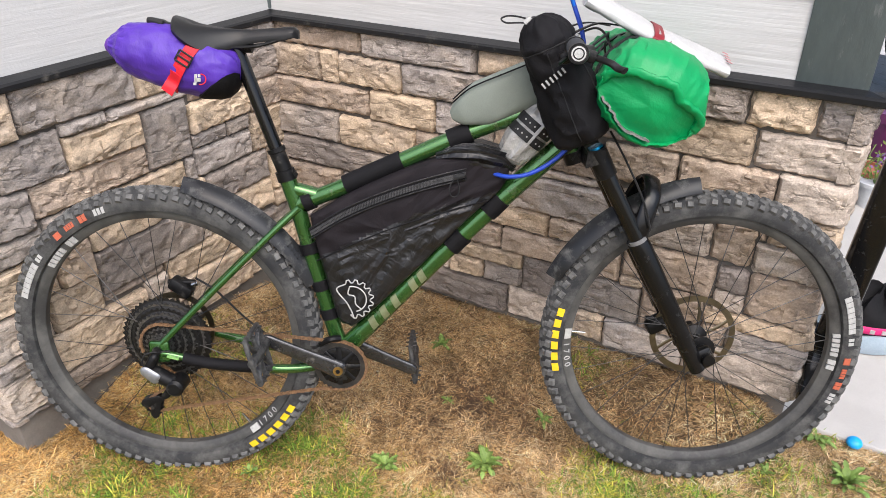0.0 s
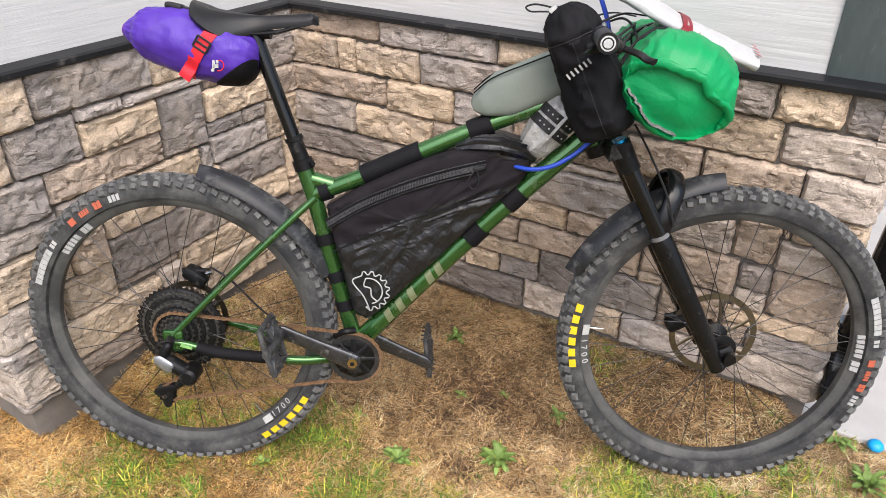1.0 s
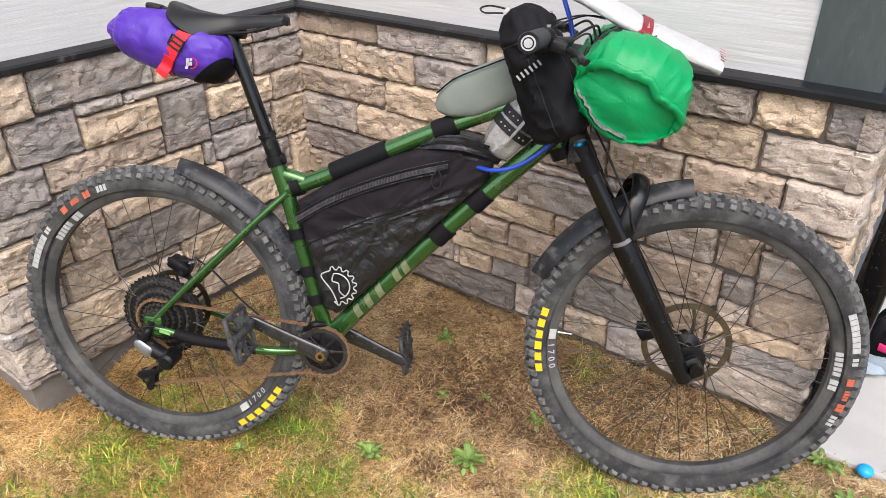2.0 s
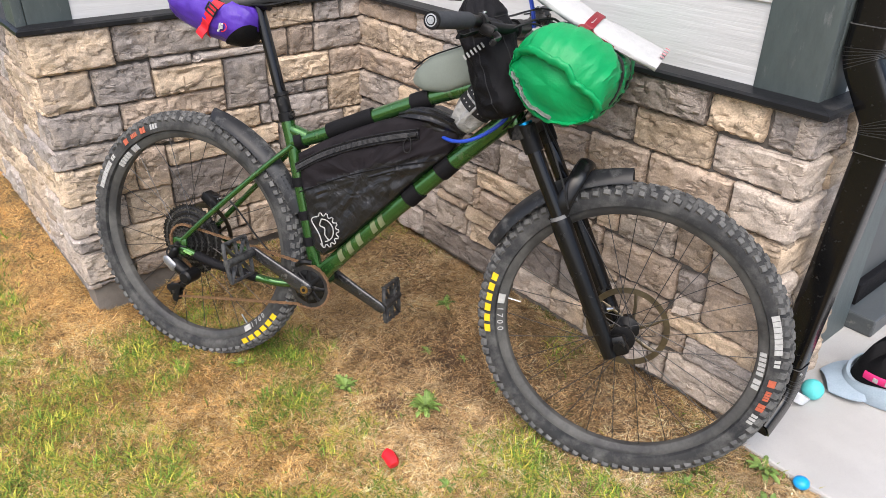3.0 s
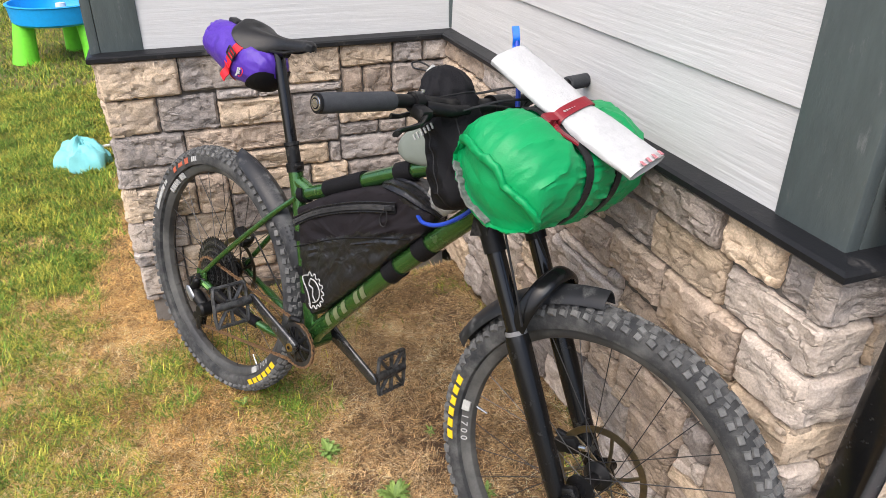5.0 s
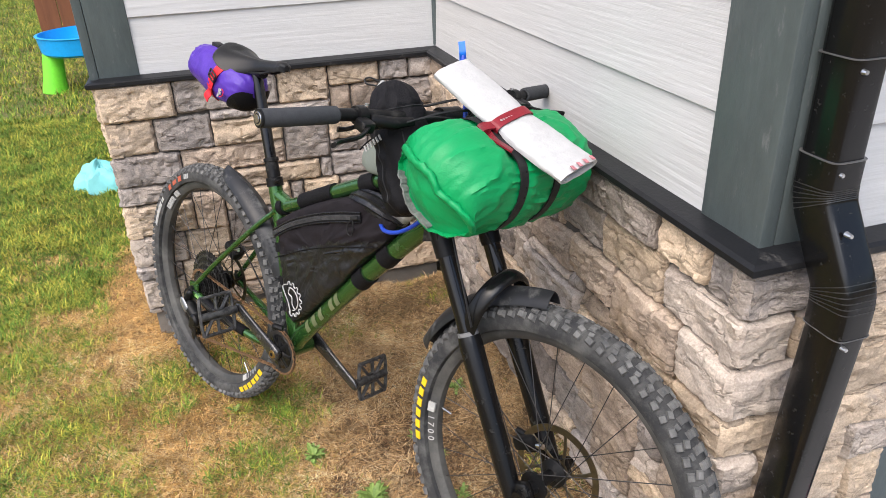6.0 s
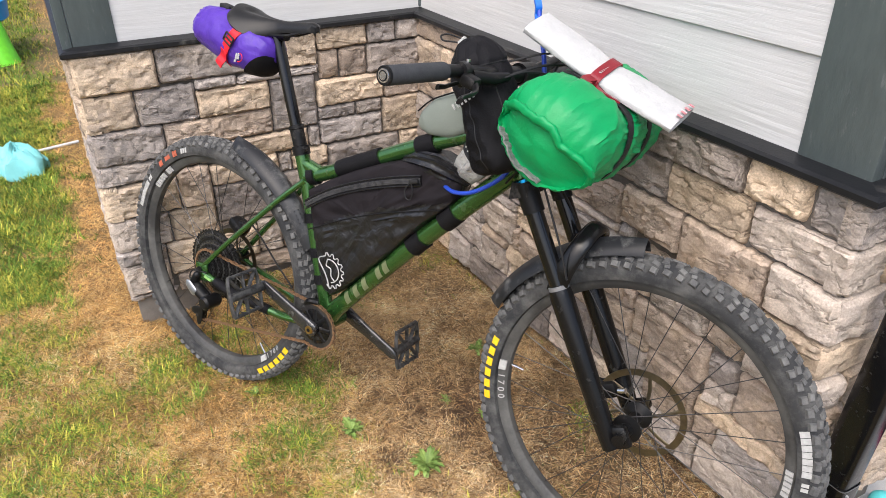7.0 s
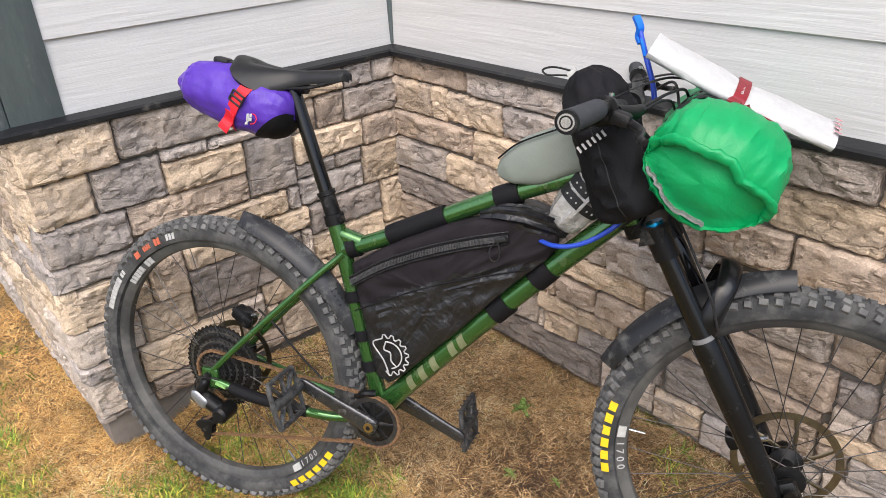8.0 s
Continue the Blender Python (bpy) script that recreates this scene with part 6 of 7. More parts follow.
for s, q in ((0, 0.33), (1, 0.56)):
    c = line[int(n * q)]
    bm = bmesh.new()
    band = rings[int(n * q)]
    i_ = int(n * q)
    far_ = [max((rings[i_ + o][(k + j) % 120] - line[i_ + o]).length for o in (-1, 0, 1) for j in range(-3, 4)) for k in range(120)]
    far_ = [sum(far_[(k + j) % 120] for j in range(-4, 5)) / 9 for k in range(120)]
    hp = [c + (band[k % 120] - c).normalized() * (far_[k % 120] + 0.0025) for k in range(0, 121, 2)]
    strip(bm, hp, 0.020, 0.003, (0, 1, 0))
    sb = lpart("strap", bm, BLACK_STRAP, gb_, "black holed stretch strap", False)
bm = bmesh.new()
hp = [line[28] + (rings[28][k % 120] - line[28]).normalized() * ((rings[28][k % 120] - line[28]).length + 0.006) for k in range(2, 42, 2)]
for p in hp:
    tube(bm, [p + (p - line[28]).normalized() * 0.0004 * k for k in (0, 1)], 0.0022, 6)
lpart("strap_hole", bm, BLACK_FABRIC, gb_)
bm = bmesh.new()
strip(bm, curve([B(0.868, 0.06, 0.678), B(0.93, 0.02, 0.70), B(0.98, 0.0, 0.697), B(1.02, -0.005, 0.699)]), 0.016, 0.003, (0, 1, 0))
strip(bm, curve([B(0.868, -0.08, 0.684), B(0.93, -0.10, 0.698), B(0.98, -0.1, 0.692)]), 0.016, 0.003, (0, 1, 0))
lpart("bar_strap", bm, BLACK_STRAP, gb_, "black strap to the bar", False)

# white rolled plastic bag on top, held by a dark red strap
pr = load("white_roll", "flat white rolled plastic bag tucked under a dark red strap", "plastic bag", (1.06, 0.03, 0.70))
dirp = (p1 - p0).normalized()
thk = dirp.cross(wide).normalized()
bm = bmesh.new()
rings = []
for i in range(31):
    t = i / 30
    c = p0.lerp(p1, t) - Vector((0, 0, 0.006 * math.sin(math.pi * t)))
    hw = 0.044 - 0.004 * math.exp(-((t - 0.5) / 0.08) ** 2) + 0.003 * t
    ht = 0.0125 - 0.003 * math.exp(-((t - 0.5) / 0.09) ** 2)
    ring = []
    for k in range(36):
        a = 2 * math.pi * k / 36
        cx, sz = math.cos(a), math.sin(a)
        w_ = 0.0022 * noise.noise(Vector((cx * 3, sz * 3, t * 7))) + 0.0010 * noise.noise(Vector((cx * 9, sz * 9, t * 21)))
        ring.append(c + wide * (math.copysign(abs(cx) ** 0.8, cx) * (hw + w_)) + thk * (math.copysign(abs(sz) ** 0.8, sz) * (ht + w_)))
    rings.append(ring)
inner = [c + (p - c) * 0.8 for c in (p1,) for p in rings[-1]]
rings.append(inner)
rings.append([p - dirp * 0.03 for p in inner])
loft(bm, rings)
lpart("roll", bm, WHITE_BAG, pr)
bm = bmesh.new()
for k in range(4):
    box(bm, p1 + wide * (-0.03 + 0.016 * k) + thk * (-0.016 if thk.z < 0 else 0.016) - dirp * 0.004, (0.010, 0.009, 0.0012), Matrix.Rotation(0.42, 3, "Y"))
lpart("red_print", bm, mat("faded_red_print", (0.5, 0.2, 0.22), None, 0.6), pr, smooth=False)
bm = bmesh.new()
cm = p0.lerp(p1, 0.49)
rw = []
for i in range(33):
    a = 2 * math.pi * i / 32
    rw.append(cm - Vector((0, 0, 0.006)) + wide * (0.0445 * math.copysign(abs(math.cos(a)) ** 0.75, math.cos(a))) + thk * (0.0125 * math.copysign(abs(math.sin(a)) ** 0.75, math.sin(a))))
strip(bm, rw, 0.021, 0.0025, dirp)
strip(bm, curve([cm + wide * 0.044, cm + wide * 0.066 + B(-0.004, 0.0, 0.004), cm + wide * 0.080 + B(0.010, 0.0, 0.004), cm + wide * 0.076 + B(0.035, 0, -0.008), cm + wide * 0.064 + B(0.06, -0.004, -0.026)]), 0.018, 0.003, dirp)
lpart("red_strap", bm, RED_STRAP, pr, "dark red stretch strap", False)
bm = bmesh.new()
for i in range(5):
    box(bm, cm + wide * (0.004 + 0.006 * i) + thk * (-0.0125 if thk.z < 0 else 0.0125) - Vector((0, 0, 0.006)), (0.004, 0.0035, 0.002))
lpart("strap_print", bm, WHITE_PRINT, pr, smooth=False)

# blue hose end that stands up behind the bar
bh = load("blue_hose_end", "blue hose end wrapped with bright tape standing up by the stem", "hose", (0.87, -0.02, 0.72))
bm = bmesh.new()
tube(bm, curve([B(0.914, -0.008, 0.66), B(0.907, -0.012, 0.69), B(0.894, -0.018, 0.725), B(0.876, -0.027, 0.775)]), 0.0048, 10)
lpart("tubing", bm, BLUE_TUBE, bh)
bm = bmesh.new()
strip(bm, curve([B(0.882, -0.022, 0.752), B(0.876, -0.028, 0.764), B(0.877, -0.024, 0.778), B(0.868, -0.029, 0.796)]), 0.013, 0.006, (0.6, 0.6, 0.2))
strip(bm, curve([B(0.880, -0.02, 0.76), B(0.885, -0.016, 0.748), B(0.89, -0.012, 0.732)]), 0.005, 0.003, (0.6, 0.6, 0.2))
lpart("tape", bm, BLUE_TAPE, bh, "", False)

# ---- things round the corner of the house ----
# downspout: a square pipe with two ribbed elbows and a kick-out at its foot
def square_pipe(bm, pts, wx, wy):
    rings = []
    for i, (p, rot) in enumerate(pts):
        p = Vector(p)
        ring = []
        for k in range(28):
            a = 2 * math.pi * (k + 0.5) / 28
            cx, cy = math.cos(a), math.sin(a)
            q = Vector((math.copysign(abs(cx) ** 0.36, cx) * wx / 2, math.copysign(abs(cy) ** 0.36, cy) * wy / 2, 0))
            ring.append(p + rot @ q)
        rings.append(ring)
    loft(bm, rings)


def bend(ax, deg):
    return Matrix.Rotation(radians(deg), 3, ax)


I3 = Matrix.Identity(3)
PX, PY = EX + 0.008, 0.086      # the pipe above the elbows
QX = EX + 0.078                 # and below them
QL = QX - 0.035                 # at its foot, leaning back to the wall
SW, SD = 0.066, 0.054
spout = thing("downspout", "black square metal downspout with ribbed elbows on the house corner", "downspout", Matrix.Translation((QX, PY, 0.0)))


def spart(name, rings, grow=0.0, label="", mt=SPOUT):
    bm = bmesh.new()
    square_pipe(bm, [((p[0] - QX, p[1] - PY, p[2]), r) for p, r in rings], SW + grow, SD + grow)
    return part(name, bm, mt, spout, label)


spart("upper_pipe", [((PX, PY, 2.6), I3), ((PX, PY, 1.03), I3)])
# two bends join the pipe on the boards to the one before the stone
seq = [((PX, PY, 1.035), I3)]
for i in range(9):
    d = 38 * i / 8
    seq.append(((PX + 0.05 * (1 - math.cos(radians(d))), PY, 1.0 - 0.07 * math.sin(radians(d))), bend("Y", -d)))
xa, za = seq[-1][0][0], seq[-1][0][2]
xb, zb = QX - 0.05 * (1 - math.cos(radians(38))), 0.835 + 0.05 * math.sin(radians(38)) + 0.012
for i in range(1, 3):
    seq.append(((xa + (xb - xa) * i / 3, PY, za + (zb - za) * i / 3), bend("Y", -38)))
for i in range(9):
    d = 38 * (1 - i / 8)
    seq.append(((QX - 0.05 * (1 - math.cos(radians(d))), PY, 0.835 + 0.07 * math.sin(radians(d))), bend("Y", -d)))
seq.append(((QX, PY, 0.80), I3))
spart("elbow", seq, 0.005)
spart("lower_pipe", [((QX, PY, 0.81), I3), ((QL, PY, 0.26), I3)])
seq2 = [((QL, PY, 0.275), I3)]
for i in range(9):
    d = 58 * i / 8
    seq2.append(((QL, PY - 0.10 * (1 - math.cos(radians(d))), 0.25 - 0.105 * math.sin(radians(d))), bend("X", -d)))
yl, zl_ = seq2[-1][0][1], seq2[-1][0][2]
for i in range(1, 3):
    seq2.append(((QL, yl - 0.026 * i, zl_ - 0.016 * i), bend("X", -58)))
spart("kick_out", seq2, 0.005)
mp, mr = seq2[-1]
spart("mouth", [((mp[0], mp[1] - 0.0012, mp[2] - 0.001), mr), ((mp[0], mp[1] - 0.0022, mp[2] - 0.0018), mr)], -0.003, mt=BLACK_FABRIC)
# thin crimps on the bends, cut edges and screws
for base, rows in ((seq, (2, 3, 4, 5, 6, 7, 14, 15, 16, 17, 18, 19)), (seq2, (2, 3, 4, 5, 6, 7))):
    for k in rows:
        p, r = base[k]
        lift = r @ Vector((0, 0, 0.0007))
        spart("crimp", [(Vector(p) + lift, r), (Vector(p) - lift, r)], 0.0060, mt=CRIMP)
for x, z in ((PX, 1.17), (PX, 1.036), (QX, 0.802), (QL, 0.273)):
    spart("seam", [((x, PY, z + 0.0007), I3), ((x, PY, z - 0.0007), I3)], 0.007, "thin bright cut edge", CUT_EDGE)
for x, z, oy in ((PX, 1.155, 0), (PX, 1.02, 0), ((xa + xb) / 2, (za + zb) / 2 + 0.03, 0), (QX, 0.79, 0), (QL, 0.26, 0)):
    bm = bmesh.new()
    tube(bm, [(x - QX + SW / 2 - 0.004, -SD / 2 + 0.012, z), (x - QX + SW / 2 + 0.006, -SD / 2 + 0.012, z)], [0.0045, 0.003], 8)
    part("screw", bm, GALV, spout, "bright screw head")


def ball(name, c, r, material, label, category, squash=1.0):
    bm = bmesh.new()
    bmesh.ops.create_uvsphere(bm, u_segments=24, v_segments=14, radius=r)
    for v in bm.verts:
        v.co.z *= squash
        v.co += v.co.normalized() * 0.0008 * noise.noise(v.co * 60)
    return tagged(part(name, bm, material, m=Matrix.Translation(c)), label, category)


ball("ball", (1.634, 0.362, 0.029), 0.029, BALL_TEAL, "small turquoise rubber ball on the concrete by the downspout", "ball")
ball("egg", (1.775, 0.035, 0.008), 0.019, TOY_BLUE, "small blue plastic egg lying at the edge of the slab", "toy egg", 0.75)
bm = bmesh.new()
lathe(bm, [(0.0, -0.012), (0.018, -0.012), (0.026, 0.006), (0.027, 0.012), (0.0245, 0.012), (0.0235, 0.006), (0.016, -0.009), (0.0, -0.009)], 24)
bmesh.ops.rotate(bm, verts=bm.verts, matrix=Matrix.Rotation(radians(60), 3, "X"))
tagged(part("cup", bm, POT_WHITE, m=Matrix.Translation((1.624, 0.305, 0.022))), "small white plastic cup lying beside a ball", "cup")
# red crumpled tube on the lawn
bm = sack([(0, 0, 0), (0.004, 0, 0.002), (0.02, 0.003, 0.004), (0.038, 0.002, 0.003), (0.048, 0.0, 0.001), (0.05, 0, 0)], [0.006, 0.014, 0.0165, 0.016, 0.013, 0.004], 18, 2.0, 0.003, 30, 0.8)
tagged(part("red_wrapper", bm, RED_PLASTIC, m=pose(1.082, -0.68, 0.006, 0, 0, -8)), "small crumpled red plastic tube on the dry grass", "wrapper")

# helmet with a cap on the slab
hel = thing("helmet", "pale blue-grey bike helmet with pink band on the slab", "helmet", pose(1.775, 0.57, 0.0, 0, 0, 38) @ Matrix.Diagonal((0.88, 0.88, 0.88, 1)))
bm = bmesh.new()
rings = []
for i in range(13):
    t = i / 12
    r = 0.136 * math.cos(t * math.pi / 2 * 0.96)
    ring = []
    for k in range(32):
        a = 2 * math.pi * k / 32
        e = 1.0 if math.cos(a) > 0 else 0.92
        ring.append((1.15 * r * math.cos(a) * e, 0.82 * r * math.sin(a), 0.028 + (0.165 + 0.05 * noise.noise(Vector((math.cos(a) * 2, math.sin(a) * 2, t * 2)))) * math.sin(t * math.pi / 2) + 0.01 * math.sin(4 * a) * (1 - t)))
    rings.append(ring)
loft(bm, rings)
part("liner", bm, BLACK_FABRIC, hel, "black padded shell")
bm = bmesh.new()
rings = []
for i in range(9):
    t = i / 8
    z = 0.004 + 0.06 * t
    o = 1.0 + 0.05 * math.sin(t * math.pi)
    ring = []
    for k in range(40):
        a = 2 * math.pi * k / 40
        ring.append((0.158 * o * math.cos(a), 0.113 * o * math.sin(a), z + 0.012 * math.sin(3 * a + 1) * t))
    rings.append(ring)
for i in range(8, -1, -1):
    rings.append([(x * 0.93, y * 0.93, z) for x, y, z in rings[i]])
loft(bm, rings, caps=False)
part("shell", bm, CAP_GREY, hel, "pale blue-grey shell rim")
bm = bmesh.new()
rings = []
for i in range(9):
    t = i / 8
    rings.append([(-0.12 - 0.095 * t, y * (0.105 - 0.05 * t * t), 0.03 - 0.016 * t + 0.014 * (1 - y * y) + o) for o in (0, -0.004) for y in ([-1 + 0.25 * k for k in range(9)] if o == 0 else [1 - 0.25 * k for k in range(9)])])
loft(bm, rings)
part("peak", bm, CAP_GREY, hel, "pale visor")
bm = bmesh.new()
tube(bm, [(0.147 * math.cos(a), 0.105 * math.sin(a), 0.092) for a in (radians(-152 + 6.5 * i) for i in range(13))], 0.014, 10, squash=0.35, side=(0, 0, 1))
part("band", bm, PINK, hel, "magenta band with white print")
bm = bmesh.new()
for i in range(3):
    a = radians(-134 + 14 * i)
    box(bm, (0.1535 * math.cos(a), 0.1105 * math.sin(a), 0.092), (0.014, 0.003, 0.014), Matrix.Rotation(a + math.pi / 2, 3, "Z"))
for i in range(5):
    a = radians(-92 + 11 * i)
    box(bm, (0.166 * math.cos(a), 0.1195 * math.sin(a), 0.04), (0.013, 0.003, 0.014), Matrix.Rotation(a + math.pi / 2, 3, "Z"))
part("print", bm, WHITE_PRINT, hel, smooth=False)
bm = bmesh.new()
tube(bm, curve([(0.06, 0.07, 0.15), (0.1, 0.02, 0.20), (0.08, -0.05, 0.18), (0.0, -0.09, 0.12)]), 0.008, 8, squash=0.4)
tube(bm, curve([(-0.02, 0.07, 0.12), (0.02, 0.05, 0.18), (0.04, 0.0, 0.17)]), 0.008, 8, squash=0.4)
part("chin_strap", bm, BLACK_STRAP, hel)


# flower pots by the porch
def flower_pot(c, r, h, material, label, flowers):
    t = thing("flower_pot", label, "flower pot", Matrix.Translation(c))
    bm = bmesh.new()
    vs = lathe(bm, [(0.0, 0.0), (r * 0.68, 0.0), (r * 0.95, h * 0.86), (r * 1.05, h * 0.86), (r * 1.05, h), (r * 0.93, h), (r * 0.9, h * 0.9), (0.0, h * 0.9)], 28)
    bmesh.ops.rotate(bm, verts=bm.verts, matrix=Matrix.Rotation(radians(90), 3, "X"))
    if bm.verts[:][2].co.z < -0.001:
        bmesh.ops.rotate(bm, verts=bm.verts, matrix=Matrix.Rotation(radians(180), 3, "X"))
    part("pot", bm, material, t)
    rng = random.Random(int(r * 1000))
    bm = bmesh.new()
    bmf = bmesh.new()
    for i in range(90 if flowers else 30):
        a, q = rng.uniform(0, 6.28), rng.uniform(0.1, 1.15) * r
        p = Vector((q * math.cos(a), q * math.sin(a), h + rng.uniform(0.0, 0.10)))
        d = Vector((rng.uniform(-1, 1), rng.uniform(-1, 1), rng.uniform(-0.2, 0.7))).normalized()
        s = d.orthogonal().normalized()
        L = rng.uniform(0.014, 0.03)
        tgt = bmf if flowers and i % 3 == 0 and p.z > h + 0.04 else bm
        ww = 0.4 if tgt is bm else 0.8
        tgt.faces.new([tgt.verts.new(x) for x in (p, p + d * L * 0.5 + s * L * ww * 0.5, p + d * L, p + d * L * 0.5 - s * L * ww * 0.5)])
    for i in range(14):
        a = rng.uniform(0, 6.28)
        tube(bm, [(0, 0, h * 0.88), (0.5 * r * math.cos(a), 0.5 * r * math.sin(a), h + 0.05), (0.9 * r * math.cos(a), 0.9 * r * math.sin(a), h + 0.08)], 0.0018, 5)
    part("foliage", bm, LEAF, t)
    if flowers:
        part("blossom", bmf, PETAL, t, "small violet flowers")
    else:
        bmf.free()


flower_pot((1.715, 1.60, 0.0), 0.062, 0.11, POT_WHITE, "white pot of violet flowers on the slab", True)
flower_pot((1.66, 1.72, 0.0), 0.085, 0.12, TERRACOTTA, "terracotta pot with sparse green leaves", False)
flower_pot((1.75, 2.05, 0.0), 0.15, 0.3, POT_PURPLE, "large purple glazed pot", True)

# ---- the lawn beyond the corner ----
# heap of turquoise cloth
bm = bmesh.new()
rings = []
for i in range(12):
    t = i / 11
    ring = []
    for k in range(48):
        a = 2 * math.pi * k / 48
        r = (0.19 * (1 - t ** 1.6) + 0.012) * (1 + 0.10 * math.sin(7 * a + 3 * t) * (1 - t) + 0.25 * noise.noise(Vector((math.cos(a) * 2, math.sin(a) * 2, t * 2))))
        ring.append((r * 1.2 * math.cos(a), r * math.sin(a), 0.2 * t ** 0.6 + 0.05 * noise.noise(Vector((math.cos(a) * 3, math.sin(a) * 3, t * 4)))))
    rings.append(ring)
loft(bm, rings)
tagged(part("cloth", bm, TEAL_CLOTH, m=pose(-1.66, -1.36, GZ + 0.0, 0, 0, 25) @ Matrix.Diagonal((0.62, 0.62, 0.7, 1))), "heap of turquoise cloth dropped on the lawn", "cloth")
bm = bmesh.new()
tube(bm, [(-1.86, -1.34, -0.008), (-1.92, -1.08, -0.006)], 0.008, 10)
tagged(part("stick", bm, POT_WHITE), "thin white plastic pole lying on the grass", "pole")

# child's water table
wt = thing("water_table", "blue plastic water table on lime green legs on the lawn", "toy table", pose(-4.12, -1.64, GZ, 0, 0, 20) @ Matrix.Diagonal((0.97, 0.97, 0.84, 1)))
bm = bmesh.new()
lathe(bm, [(0.0, 0.34), (0.31, 0.34), (0.335, 0.36), (0.35, 0.50), (0.36, 0.51), (0.335, 0.515), (0.315, 0.42), (0.29, 0.38), (0.0, 0.38)], 36)
bmesh.ops.rotate(bm, verts=bm.verts, matrix=Matrix.Rotation(radians(90), 3, "X"))
if sum(v.co.z for v in bm.verts) < 0:
    bmesh.ops.rotate(bm, verts=bm.verts, matrix=Matrix.Rotation(radians(180), 3, "X"))
part("tray", bm, TOY_BLUE, wt, "round blue tray")
for a in (30, 150, 270):
    bm = bmesh.new()
    c, s = math.cos(radians(a)), math.sin(radians(a))
    tube(bm, [(0.26 * c, 0.26 * s, 0.37), (0.29 * c, 0.29 * s, 0.15), (0.31 * c, 0.31 * s, 0.0)], [0.075, 0.085, 0.10], 14)
    part("leg", bm, TOY_GREEN, wt)
bm = bmesh.new()
tube(bm, [(0.05, 0.02, 0.38), (0.05, 0.02, 0.5)], [0.05, 0.035], 14)
part("spinner", bm, POT_WHITE, wt, "white plastic spinner")

# board fence along the garden's far edge
fence = thing("fence", "tall red-brown stained board fence at the end of the lawn", "fence", Matrix.Translation((-6.9, -2.36, GZ)), kind="structure")
bmb = bmesh.new()
box(bmb, (0, 0, 0.92), (0.025, 0.142, 1.82), bevel=0.004)
first = part("board", bmb, FENCE_WOOD, fence, smooth=False)
for i in range(34):
    o = new("board", first.data)
    o.parent = fence
    o.matrix_basis = Matrix.Translation((0.004 * (i % 3), 0.05 + 0.148 * (i + 1), 0))
first.matrix_basis = Matrix.Translation((0, 0.05, 0))
bm = bmesh.new()
box(bm, (-0.05, -0.05, 0.95), (0.1, 0.1, 1.9), bevel=0.006)
part("post", bm, FENCE_WOOD, fence, smooth=False)

# ---- stone veneer, course by course from the top ----
# each stone: kind (tan, grey, brown, dark, light), start along the wall, foot height, length, height, in centimetres
NORTH = (
    "b 0 80 32 7; g 32 79.5 37 7.5; t 69 79.5 17 7.5; l 86 78 22 9; d 108 78 28.5 9; t 136.5 78 14 9; g 150.5 77.5 10.5 9.5",
    "t 0 70 17 10; b 0 61.5 34 8.5; t 17 70 6.5 10; t 23.5 70.5 22 9; t 34 61 22.5 9.5; g 45.5 70.5 29 9; g 56.5 61 18 9.5; g 74.5 67 22 11; b 96.5 67 3.5 11; d 100 68.5 18 9.5; t 118 68.5 21.5 9.5; l 139.5 68.5 21.5 9",
    "g 0 51 22.5 10.5; t 22.5 51 27.5 10; b 50 54 16 7; g 66 55 17.5 6; b 74.5 61 9 6; b 83.5 57.5 22 9.5; l 83.5 55 22 2.5; b 105.5 58.5 18.5 10; g 105.5 55 5 3.5; b 110.5 52.5 22 4.5; b 124 57 22 11.5; t 132.5 54.5 14 2.5; l 146 58.5 15 10; t 146.5 50.5 14.5 8",
    "d 0 42 47.5 9; g 47.5 41.5 15 3; l 47.5 44.5 2.5 6.5; d 50 44.5 22 9.5; t 62.5 37.5 30 7; l 72 44.5 8.5 10.5; g 80.5 44.5 30 10.5; b 92.5 38 17 6.5; t 110.5 43.5 7 9; l 117.5 43 17 9.5; b 134.5 43 10 11.5; l 144.5 42.5 16.5 8; b 144.5 50.5 2 4",
    "g 0 21.5 22 11.5; b 0 33 22 9; g 22 29.5 22 12.5; l 44 30.5 18.5 11; b 62.5 30 3 7.5; b 65.5 30 13 7.5; b 78.5 30 23 7.5; b 101.5 29.5 12 8.5; b 109.5 38 4 5.5; b 113.5 32 24 11; t 113.5 29.5 6.5 2.5; b 120 17.5 16 14.5; d 137.5 35.5 7.5 7; l 137.5 30 7.5 5.5; b 145 30 16 12.5",
    "t 0 8.5 22 13; g 22 18.5 22 11; l 44 18 15 9.5; b 44 27.5 15 3; t 59 25 26.5 5; l 59 18 2.5 7; t 61.5 18 11.5 7; g 73 18.5 12.5 6.5; d 85.5 18.5 14 11.5; g 99.5 17.5 20.5 12; t 136 25 25 5; b 136 18.5 6.5 6.5; g 142.5 18.5 18.5 6.5",
    "g 22 8.5 14 10; d 36 8.5 45 9.5; l 81 8.5 16.5 10; t 97.5 8.5 13.5 9; g 111 8.5 22 9; l 133 8.5 5.5 9; l 138.5 8.5 22.5 10",
)
